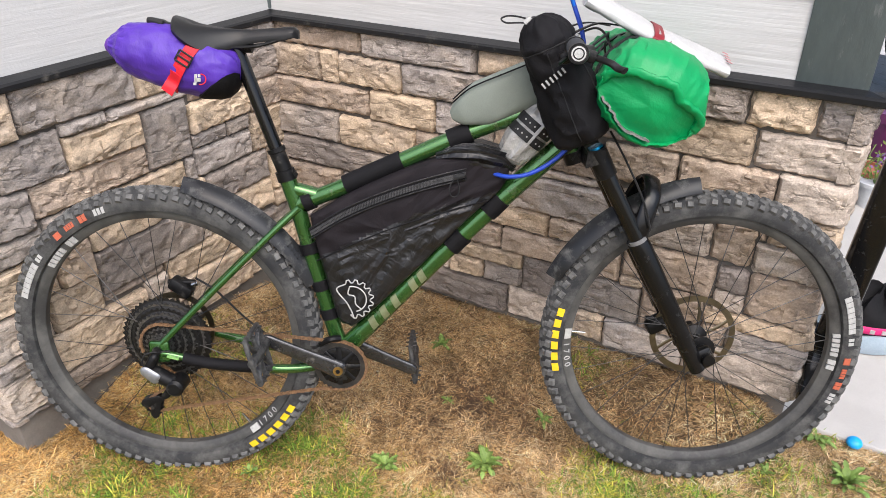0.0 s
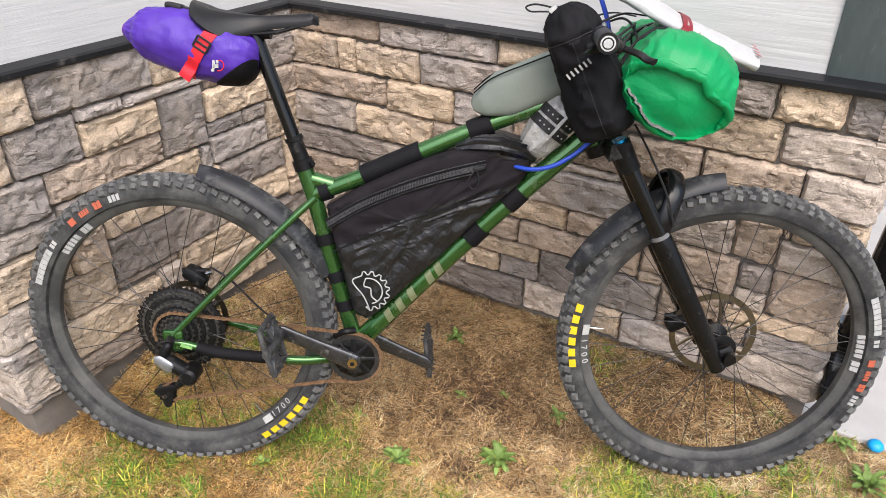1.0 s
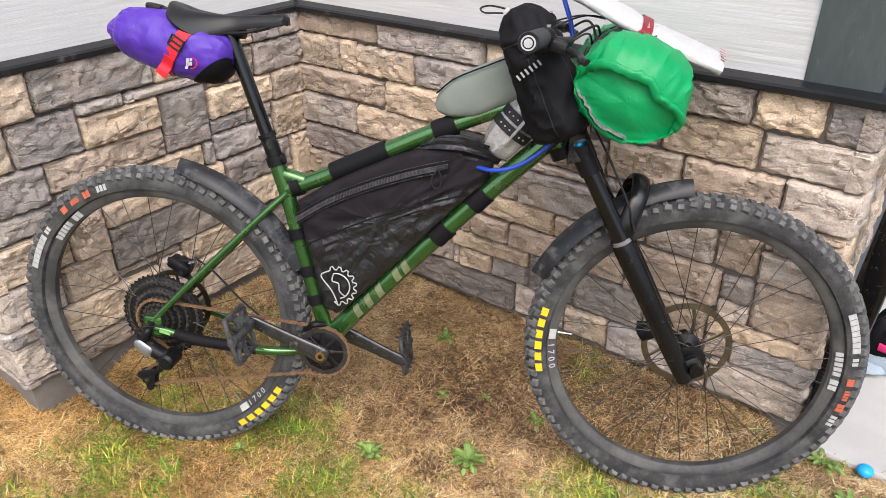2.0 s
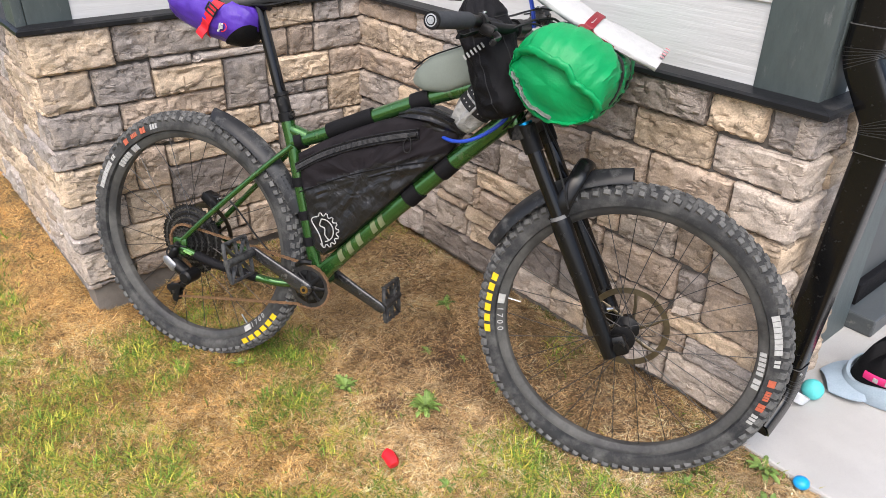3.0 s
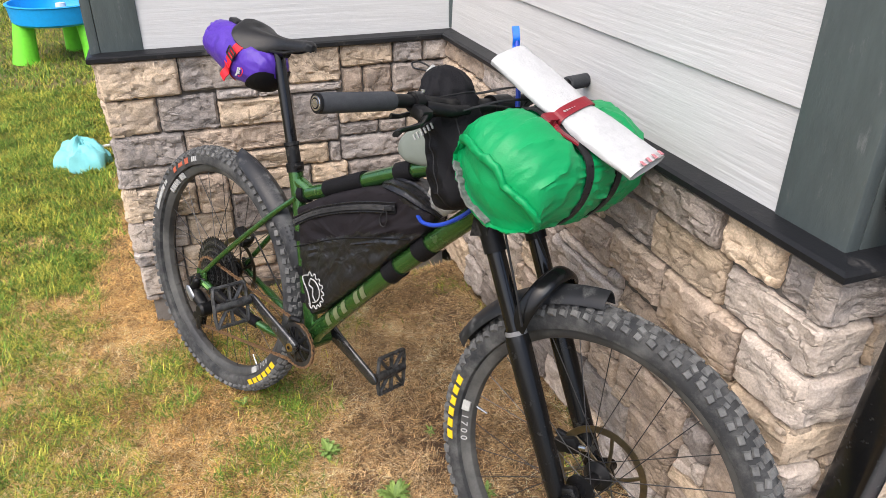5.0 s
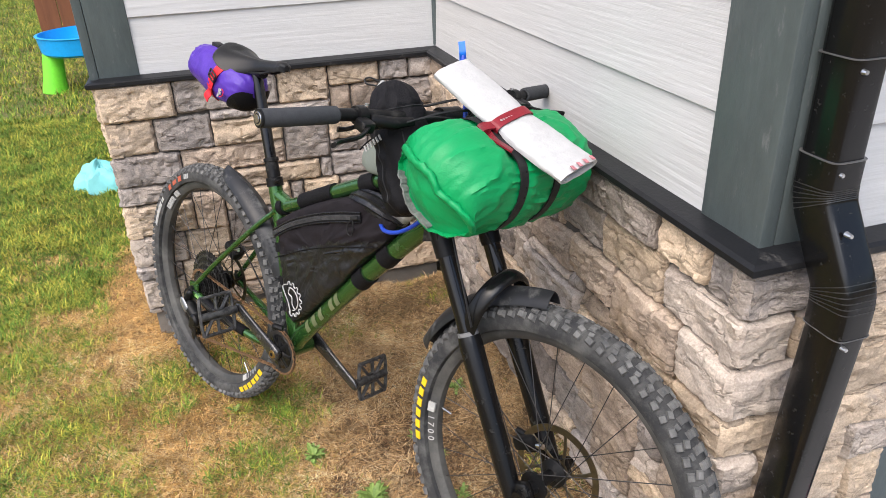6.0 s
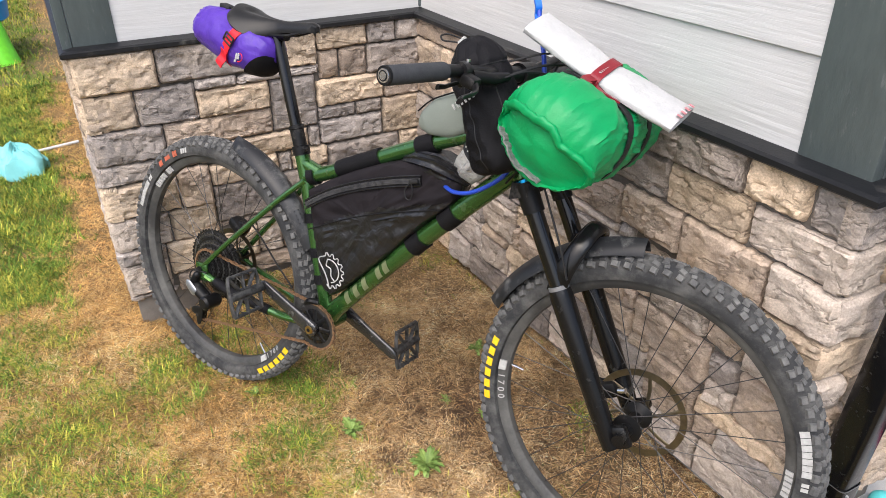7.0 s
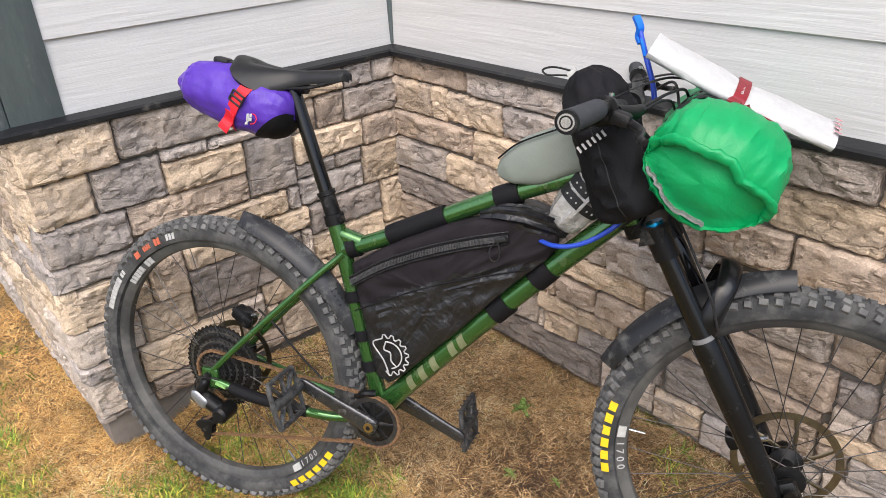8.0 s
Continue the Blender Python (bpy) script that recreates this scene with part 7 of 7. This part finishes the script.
WEST = (
    "t -104.5 75 22 12; g -82.5 76 31.5 11; t -51 75.5 16.5 11.5; t -34.5 79.5 17 7.5; g -17.5 79.5 10 7.5; g -7.5 79.5 7.5 7.5",
    "t -104.5 64 14.5 11; g -90 64 17 11; g -73 72.5 12.5 3.5; t -73 64 22 8.5; g -60.5 72.5 26 3; g -51 55.5 15 17; t -36 61.5 23.5 8.5; b -34.5 70 7 9.5; b -27.5 70 9.5 9.5; d -18 70 18 9.5; b -12.5 61 12.5 9",
    "g -104.5 54 20.5 10; b -84 55.5 33 8.5; g -36 56.5 13 5; g -36 48.5 22.5 8; g -23 56.5 9.5 5; t -13.5 48 13.5 13",
    "t -104.5 36 21.5 11.5; g -104.5 47.5 21.5 6.5; b -83 36 10 13.5; d -83 49.5 13 6; t -73 41.5 22 7; t -70 48.5 30 7; g -51 41.5 4.5 7; t -46.5 41.5 12.5 7; g -40 48.5 4 7; d -34 38.5 26.5 9.5; t -7.5 33.5 7.5 14.5",
    "l -104.5 25.5 17 10.5; t -87.5 25.5 14.5 10.5; d -73 29 35.5 12.5; l -37.5 29 3.5 12.5; t -34 29 26.5 9.5; t -7.5 27.5 7.5 6",
    "l -104.5 9.5 14 11; g -104.5 20.5 14 5; t -90.5 14 29.5 11.5; b -73 26.5 20 2.5; l -61 14 8 12.5; t -53 21.5 23.5 7.5; b -53 14 4.5 7.5; t -48.5 7.5 27 14; t -29.5 21.5 8 7.5; d -21.5 18.5 21.5 9",
    "g -104.5 7.5 15.5 2; b -89 7.5 40.5 6.5; t -21.5 7.5 21.5 11",
)



def stone_mesh(w, h, seed, turn_left=0.0, turn_right=0.0):
    """A split-faced veneer stone, w by h, its face to -y: rough, hollowed and broken at the arrises. turn: how far an end wraps back."""
    rng = random.Random(seed)
    nx, nz = max(7, min(44, int(w / 0.0075))), max(6, min(20, int(h / 0.0072)))
    bm = bmesh.new()
    gap = rng.uniform(0.0014, 0.0034)
    soft_corner = rng.uniform(0.008, 0.016)
    skew = [rng.uniform(-0.004, 0.004) for _ in range(4)]
    tilt_x, tilt_z = rng.uniform(-0.006, 0.006), rng.uniform(-0.006, 0.006)
    base = rng.uniform(0.000, 0.012)
    rows = []
    for k in range(nz + 1):
        tz = k / nz
        row = []
        for i in range(nx + 1):
            tx = i / nx
            x = gap + (w - 2 * gap) * tx
            z = gap + (h - 2 * gap) * tz + (skew[0] * (1 - tx) + skew[1] * tx) * (1 if tz < 0.5 else -1) * 0.6
            rim = min(tx * w, (1 - tx) * w, tz * h, (1 - tz) * h)
            f = min(1.0, rim / 0.011)
            bulge = 0.011 * math.sqrt(f * (2 - f))
            q = Vector((x * 18 + seed * 3.1, z * 24, seed * 1.7))
            rough = 0.007 * noise.noise(q) + 0.0045 * noise.noise(q * 2.7) + 0.0025 * noise.noise(q * 6.1) + 0.006 * max(0, noise.noise(q * 0.8 + Vector((9, 2, 4)))) - 0.005 * (abs(noise.noise(q * 1.3 + Vector((0, 3, 1)))) < 0.06)
            layer = noise.noise(Vector((x * 7 + seed, z * 26 + 3 * noise.noise(Vector((x * 14, seed, 5))), seed * 0.7)))
            rough += 0.0028 * math.floor(layer * 3.2) / 3.2 + 0.0012 * noise.noise(q * 11.0)
            cxn, czn = min(x, w - x), min(z, h - z)
            if cxn < soft_corner and czn < soft_corner:
                ox, oz = soft_corner - cxn, soft_corner - czn
                reach = math.hypot(ox, oz)
                if reach > soft_corner:
                    pull = 1 - soft_corner / reach
                    x += ox * pull * (1 if x < w / 2 else -1)
                    z += oz * pull * (1 if z < h / 2 else -1)
            wob = 0.0044 * (1 - f)
            x += wob * noise.noise(Vector((z * 60, seed, 1)))
            z += wob * 1.3 * noise.noise(Vector((x * 50, seed, 2)))
            y = 0.014 - base - bulge - rough * f + tilt_x * (tx - 0.5) + tilt_z * (tz - 0.5)
            row.append(bm.verts.new((x, y, z)))
        rows.append(row)
    for k in range(nz):
        for i in range(nx):
            bm.faces.new((rows[k][i], rows[k][i + 1], rows[k + 1][i + 1], rows[k + 1][i]))
    loop = rows[0] + [r[-1] for r in rows[1:]] + rows[-1][-2::-1] + [r[0] for r in rows[-2:0:-1]]
    back = [bm.verts.new((v.co.x, 0.04, v.co.z)) for v in loop]
    n = len(loop)
    for i in range(n):
        bm.faces.new((loop[i], back[i], back[(i + 1) % n], loop[(i + 1) % n]))
    return bm


def lay(parent, kind, w, h, m, seed):
    bm = stone_mesh(w, h, seed)
    ob = part("stone", bm, STONE[kind], parent)
    ob.matrix_basis = parent.matrix_basis.inverted() @ m
    return ob


count = 0
corner_n, corner_w = [], []
for course in NORTH:
    for text in course.split(";"):
        kind, x, z, w, h = text.split()
        x, z, w, h = (float(v) / 100 for v in (x, z, w, h))
        count += 1
        if x < 0.005:
            x, w = x - 0.02, w + 0.02
        lay(wall_n, kind, w, h, Matrix.Translation((x, 0, z)), count)
        if x + w > EX - 0.01:
            corner_n.append((kind, z, h))
for course in WEST:
    for text in course.split(";"):
        kind, x, z, w, h = text.split()
        x, z, w, h = (float(v) / 100 for v in (x, z, w, h))
        count += 1
        if x + w > -0.005:
            w += 0.012
        lay(wall_w, kind, w, h, Matrix.Translation((0, x, z)) @ Matrix.Rotation(radians(90), 4, "Z"), count)
        if x < EY + 0.01:
            corner_w.append((kind, z, h))
# the returns round both outer corners
rng = random.Random(11)
for kind, z, h in corner_n:
    y = -0.004
    while y < 0.36:
        w = min(rng.uniform(0.08, 0.2), 0.388 - y)
        if 0.388 - y - w < 0.05:
            w = 0.388 - y
        count += 1
        lay(wall_e, kind, w, h, Matrix.Translation((EX, y, z)) @ Matrix.Rotation(radians(90), 4, "Z"), count)
        y += w
        kind = rng.choice("tlbgt")
for kind, z, h in corner_w:
    x = 0.002
    while x > -2.9:
        w = rng.uniform(0.12, 0.34)
        count += 1
        lay(wall_s, kind, w, h, Matrix.Translation((x - w, EY, z)), count)
        x -= w
        kind = rng.choice("ttbgbld")


# ---- weeds and grass ----
def weed(c, r, leaves, seed):
    t = thing("weed", "green broad-leaved weed growing flat in the dry lawn", "weed", Matrix.Translation((c[0], c[1], ground_z(c[0], c[1]) + 0.004)), "weeds in the lawn")
    rng = random.Random(seed)
    meshes = []
    for q in range(3):
        bm = bmesh.new()
        rows = []
        for i in range(7):
            s = i / 6
            hw = 0.15 * r * (math.sin(math.pi * (0.06 + 0.9 * s ** 0.8)) ** 0.8) * (1 + 0.55 * (i % 2)) * (0.55 + 0.45 * s)
            zz = r * (0.24 * math.sin(s * 2.4 + 0.2 * q) + 0.06 * rng.uniform(-1, 1))
            rows.append([bm.verts.new((r * s, -hw, zz + 0.1 * hw)), bm.verts.new((r * s, 0, zz - 0.12 * hw)), bm.verts.new((r * s, hw, zz + 0.1 * hw))])
        for a, b in zip(rows, rows[1:]):
            bm.faces.new((a[0], a[1], b[1], b[0]))
            bm.faces.new((a[1], a[2], b[2], b[1]))
        me = bpy.data.meshes.new("leaf")
        bm.to_mesh(me)
        bm.free()
        me.materials.append(LEAF)
        meshes.append(me)
    for i in range(leaves):
        o = new("leaf", meshes[i % 3])
        o.parent = t
        sc = rng.uniform(0.55, 1.1)
        o.matrix_basis = Matrix.Rotation(2.399 * i + rng.uniform(-0.3, 0.3), 4, "Z") @ Matrix.Rotation(-rng.uniform(-0.15, 0.75), 4, "Y") @ Matrix.Diagonal((sc, sc, sc, 1))


for i, (x, y, r, k) in enumerate(((0.68, -0.158, 0.036, 18), (0.998, -0.486, 0.050, 34), (0.785, -0.608, 0.042, 28), (1.77, -0.10, 0.06, 20), (1.69, 0.02, 0.05, 14), (0.80, -0.328, 0.025, 10), (1.06, -0.27, 0.04, 12),
                                  (1.60, -0.17, 0.03, 10), (0.90, -0.27, 0.02, 9), (1.72, -0.25, 0.055, 16), (0.52, -0.80, 0.03, 10), (1.25, -0.62, 0.03, 10))):
    weed((x, y), r, k, 40 + i)


def patches(x, y, size, seed):
    """Soft random blotches between 0 and 1 over the plan, at three sizes."""
    rs = np.random.RandomState(seed)
    total, weight = np.zeros_like(x), 0.0
    for k, amount in ((1.0, 1.0), (0.45, 0.7), (0.2, 0.5)):
        lat = rs.uniform(0, 1, (64, 64))
        u, v = x / (size * k), y / (size * k)
        i, j = np.floor(u).astype(int), np.floor(v).astype(int)
        fu, fv = u - i, v - j
        fu, fv = fu * fu * (3 - 2 * fu), fv * fv * (3 - 2 * fv)
        i, j = i % 63, j % 63
        total += amount * ((lat[i, j] * (1 - fu) + lat[i + 1, j] * fu) * (1 - fv) + (lat[i, j + 1] * (1 - fu) + lat[i + 1, j + 1] * fu) * fv)
        weight += amount
    return np.clip(0.5 + 1.7 * (total / weight - 0.5), 0, 1)


def thatch(name, x0, x1, y0, y1, count, seed, label):
    """Dead grass matted flat over the soil: short thin straws, pale, golden and rotten brown in blotches."""
    rs = np.random.RandomState(seed)
    x, y = rs.uniform(x0, x1, count), rs.uniform(y0, y1, count)
    bare = np.zeros_like(x)
    for cx, cy, rx, ry, g in BARE:
        bare = np.maximum(bare, g * np.exp(-(((x - cx) / rx) ** 2 + ((y - cy) / ry) ** 2)))
    keep = ~((x < 0.0) & (y > EY + 0.03)) & ~((x > EX - 0.06) & (y > 0.055)) & (rs.uniform(0, 1, count) > bare * 0.55) & (rs.uniform(0, 1, count) < 0.3 + 1.1 * patches(x, y, 0.05, seed + 9))
    x, y, bare = x[keep], y[keep], bare[keep]
    n = len(x)
    pale, rot, clump = patches(x, y, 0.22, seed + 1), patches(x, y, 0.10, seed + 2), patches(x, y, 0.03, seed + 3)
    az = rs.uniform(0, 2 * np.pi, n) * 0.6 + 2 * np.pi * clump
    lift = rs.uniform(-0.05, 0.55, n) * (0.5 + clump)
    L = rs.uniform(0.010, 0.034, n)
    wd = rs.uniform(0.00045, 0.0011, n)
    dx, dy = np.cos(az), np.sin(az)
    z0 = np.array([ground_z(a, b) for a, b in zip(x, y)]) + rs.uniform(-0.001, 0.011, n) * (0.35 + clump)
    P = np.zeros((n, 3, 3))
    for i, (t, sgn) in enumerate(((0, -1), (0, 1), (1, 0))):
        P[:, i, 0] = x + dx * L * t * np.cos(lift) - dy * wd * sgn
        P[:, i, 1] = y + dy * L * t * np.cos(lift) + dx * wd * sgn
        P[:, i, 2] = z0 + L * t * np.sin(lift) * 0.8
    me = bpy.data.meshes.new(name)
    me.vertices.add(n * 3)
    me.vertices.foreach_set("co", P.reshape(-1))
    me.loops.add(n * 3)
    me.loops.foreach_set("vertex_index", np.arange(n * 3, dtype=np.int32))
    me.polygons.add(n)
    me.polygons.foreach_set("loop_start", np.arange(0, n * 3, 3, dtype=np.int32))
    me.polygons.foreach_set("loop_total", np.full(n, 3, dtype=np.int32))
    me.update(calc_edges=True)
    k = rs.uniform(0, 1, n)
    kinds = np.array(((0.82, 0.60, 0.31), (0.70, 0.425, 0.135), (0.42, 0.23, 0.075), (0.12, 0.07, 0.036)))
    p_pale, p_gold = 0.12 + 0.5 * pale * (1 - 0.6 * rot), 0.38
    p_rot = 0.08 + 0.50 * np.clip(rot - 0.35, 0, 1) + 0.36 * bare
    kind = np.where(k < p_pale, 0, np.where(k < p_pale + p_gold, 1, 2))
    kind = np.where(rs.uniform(0, 1, n) < p_rot, 3, kind)
    # blotches that darken the straw colour, imitating fine shadow between clumps
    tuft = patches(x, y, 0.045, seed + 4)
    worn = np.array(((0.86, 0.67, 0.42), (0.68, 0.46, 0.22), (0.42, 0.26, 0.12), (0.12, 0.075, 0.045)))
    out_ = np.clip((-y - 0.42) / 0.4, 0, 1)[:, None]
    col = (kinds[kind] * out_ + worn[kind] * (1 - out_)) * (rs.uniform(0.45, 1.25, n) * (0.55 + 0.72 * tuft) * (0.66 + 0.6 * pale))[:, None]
    rgba = np.ones((n, 3, 4), dtype=np.float32)
    rgba[:, :, :3] = np.clip(col, 0, 0.85)[:, None, :]
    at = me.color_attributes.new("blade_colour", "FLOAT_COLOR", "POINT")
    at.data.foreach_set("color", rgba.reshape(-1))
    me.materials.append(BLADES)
    return tagged(new(name, me), label, "grass", kind="stuff")


def grass(name, x0, x1, y0, y1, count, length, seed, label):
    """Thin curved blades, each tinted dry or green by patches; none under the house or slab."""
    rs = np.random.RandomState(seed)
    x, y = rs.uniform(x0, x1, count), rs.uniform(y0, y1, count)
    thin = np.random.RandomState(seed + 70).uniform(0, 1, count) < (0.9 if seed == 4 else 0.3)
    keep = ((y > 0.334 * x - 1.8) | thin) & ~((x < 0.1) & (y > -3.2) & (x > -3.1) & (y0 < -5)) & ~((x < -0.0) & (y > EY + 0.03)) & ~((y > 0.05) & (x < EX - 0.0)) & ~((x > EX - 0.06) & (y > 0.055)) & (y < 0.06)
    x, y = x[keep], y[keep]
    yellowing = patches(x, y, 0.16, seed + 20)

    def field(s, o):
        return sum(np.sin(x * s * c + y * s * d + o + p) for c, d, p in ((1.0, 0.3, 0), (-0.4, 1.1, 2), (0.7, -0.8, 4), (1.7, 1.3, 1), (-1.5, 0.9, 5))) / 5

    far = np.clip(np.minimum(-y - 0.25, 2.0), 0, 1)
    away = np.clip((-x - 0.1) / 1.0, 0, 1)
    green = 0.62 * field(7.0, 0.6) + 0.42 * field(17.0, 2.0) + 0.38 * field(41.0, 1.0) + 0.42 * far - 0.14 + 0.85 * away - 1.7 * (x < 0.12) * np.exp(-((y + 1.05) / 0.17) ** 2)
    for cx, cy, r, g in ((0.75, -0.69, 0.16, 0.7), (1.01, -0.49, 0.10, 0.5), (0.64, -1.19, 0.3, 0.5), (0.0, -1.25, 0.25, 0.4), (1.0, -0.61, 0.10, -0.6), (0.59, -0.88, 0.16, -0.8),
                         (0.80, -0.36, 0.24, -1.0), (0.45, -0.2, 0.3, -0.8), (1.34, -0.05, 0.25, -0.3), (1.03, -0.92, 0.2, 0.5), (0.3, -1.0, 0.15, -0.4), (0.95, -0.75, 0.15, -0.5), (0.72, -0.98, 0.12, -0.3), (1.7, -0.2, 0.2, 0.4), (0.55, -0.72, 0.1, 0.5), (0.95, -0.62, 0.05, 0.5), (0.30, -0.95, 0.08, 0.5), (1.15, -0.45, 0.06, 0.4), (1.35, -0.5, 0.15, 0.35), (0.73, -0.76, 0.075, 0.6), (0.82, -0.88, 0.075, 0.6), (0.99, -0.48, 0.075, 0.6), (1.32, -0.45, 0.075, 0.6), (1.07, -0.93, 0.075, 0.6), (1.23, -0.75, 0.075, 0.6), (0.72, -1.04, 0.075, 0.6), (1.41, -0.08, 0.075, 0.6), (0.93, -0.69, 0.075, 0.6), (0.73, -0.68, 0.075, 0.6), (0.25, -0.98, 0.075, 0.6), (0.61, -0.27, 0.075, 0.6), (0.53, -0.84, 0.10, -0.55), (1.11, -0.52, 0.10, -0.55), (0.98, -0.8, 0.10, -0.55), (0.62, -0.98, 0.10, -0.55), (0.89, -1.0, 0.10, -0.55), (1.1, -0.38, 0.10, -0.55), (1.19, -0.61, 0.10, -0.55)):
        green += g * np.exp(-((x - cx) ** 2 + (y - cy) ** 2) / (2 * (r * 0.75) ** 2))
    bare = np.zeros_like(x)
    for cx, cy, rx, ry, g in BARE:
        bare = np.maximum(bare, g * np.exp(-(((x - cx) / rx) ** 2 + ((y - cy) / ry) ** 2)))
    ok = rs.uniform(0, 1, len(x)) > bare * 0.85
    x, y, green, bare, yellowing = x[ok], y[ok], green[ok], bare[ok], yellowing[ok]
    n = len(x)
    isg = (green + 0.55 * (patches(x, y, 0.07, seed + 30) - 0.5) + 0.8 * (patches(x, y, 0.24, seed + 31) - 0.5) + rs.normal(0, 0.33, n)) > 0.33
    az = rs.uniform(0, 2 * np.pi, n)
    lift = np.where(isg, rs.uniform(0.5, 1.35, n), rs.uniform(0.05, 0.85, n))
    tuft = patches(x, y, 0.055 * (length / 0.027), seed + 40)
    L = length * np.where(isg, rs.uniform(0.5, 1.25, n), rs.uniform(0.35, 1.0, n)) * (0.5 + 0.95 * tuft)
    wd = np.where(isg, rs.uniform(0.0011, 0.0021, n), rs.uniform(0.0006, 0.0013, n)) * (length / 0.034) ** 0.7
    dx, dy = np.cos(az), np.sin(az)
    z0 = np.array([ground_z(a, b) for a, b in zip(x, y)]) - 0.003 + rs.uniform(-0.002, 0.010, n)
    P = np.zeros((n, 5, 3))
    sx, sy = -dy * wd, dx * wd
    curl = rs.uniform(0.3, 0.9, n)
    for i, (t, f) in enumerate(((0, 1), (0, 1), (0.55, 0.8), (0.55, 0.8), (1.0, 0))):
        sgn = -1 if i in (0, 2) else 1
        ang = lift - curl * t * 0.8
        P[:, i, 0] = x + dx * L * t * np.cos(ang) + sx * f * (sgn if i < 4 else 0)
        P[:, i, 1] = y + dy * L * t * np.cos(ang) + sy * f * (sgn if i < 4 else 0)
        P[:, i, 2] = z0 + np.maximum(L * t * np.sin(ang), -0.004)
    me = bpy.data.meshes.new(name)
    me.vertices.add(n * 5)
    me.vertices.foreach_set("co", P.reshape(-1))
    tri = np.array([[0, 1, 3], [0, 3, 2], [2, 3, 4]])
    idx = (np.arange(n)[:, None, None] * 5 + tri[None]).reshape(-1).astype(np.int32)
    me.loops.add(len(idx))
    me.loops.foreach_set("vertex_index", idx)
    me.polygons.add(n * 3)
    me.polygons.foreach_set("loop_start", np.arange(0, n * 9, 3, dtype=np.int32))
    me.polygons.foreach_set("loop_total", np.full(n * 3, 3, dtype=np.int32))
    me.update(calc_edges=True)
    dry_a, dry_b, dry_c = np.array((0.77, 0.52, 0.21)), np.array((0.50, 0.275, 0.09)), np.array((0.16, 0.09, 0.045))
    gr_a, gr_b = np.array((0.17, 0.245, 0.035)), np.array((0.065, 0.125, 0.018))
    out_ = np.clip((-y - 0.42) / 0.4, 0, 1)[:, None]
    dry_a = dry_a * out_ + np.array((0.74, 0.54, 0.29)) * (1 - out_)
    dry_b = dry_b * out_ + np.array((0.44, 0.27, 0.115)) * (1 - out_)
    k = rs.uniform(0, 1, (n, 1))
    tone = np.clip(0.5 + 0.5 * np.sin(x * 13 + 2 * np.sin(y * 9)) * np.cos(y * 15), 0, 1)[:, None]
    dry = np.where(k < 0.5, dry_a * (0.7 + 0.75 * k), dry_b * (0.45 + 0.75 * k))
    dry = dry * (1 - 0.35 * tone) + (0.35 * tone) * dry_b * (0.6 + 0.6 * k)
    dry = np.where(rs.uniform(0, 1, (n, 1)) < 0.2 + 0.6 * bare[:, None], dry_c, dry)
    grn = (gr_a * k + gr_b * (1 - k)) * rs.uniform(0.6, 1.35, (n, 1))
    yellow = rs.uniform(0, 1, (n, 1)) < 0.05 + 0.5 * yellowing[:, None]
    grn = np.where(yellow, np.array((0.42, 0.385, 0.06)) * (0.65 + 0.45 * k), grn)
    # low tufts get darker blades, painting in the shade between clumps
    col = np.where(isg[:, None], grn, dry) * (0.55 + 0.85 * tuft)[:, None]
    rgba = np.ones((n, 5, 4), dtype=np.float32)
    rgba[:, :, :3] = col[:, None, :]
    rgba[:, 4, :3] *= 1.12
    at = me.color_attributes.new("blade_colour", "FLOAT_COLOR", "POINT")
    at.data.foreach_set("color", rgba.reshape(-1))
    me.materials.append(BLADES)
    return tagged(new(name, me), label, "grass", kind="stuff")


grass("grass", -0.6, 2.05, -1.7, 0.06, 330000, 0.027, 1, "short patchy lawn grass, straw-dry with green tufts")
thatch("thatch", -0.3, 1.95, -1.62, 0.06, 560000, 7, "matted dead grass, golden and pale, over bare soil")
grass("grass", -3.2, 0.1, -3.2, -1.0, 330000, 0.036, 2, "greener lawn grass beyond the house corner")
grass("grass", -11.0, -3.1, -6.5, -0.9, 230000, 0.06, 3, "distant green lawn grass")
grass("grass", -3.2, 5.2, -5.2, -1.7, 120000, 0.055, 4, "lawn grass in front of the house, green with dry patches")
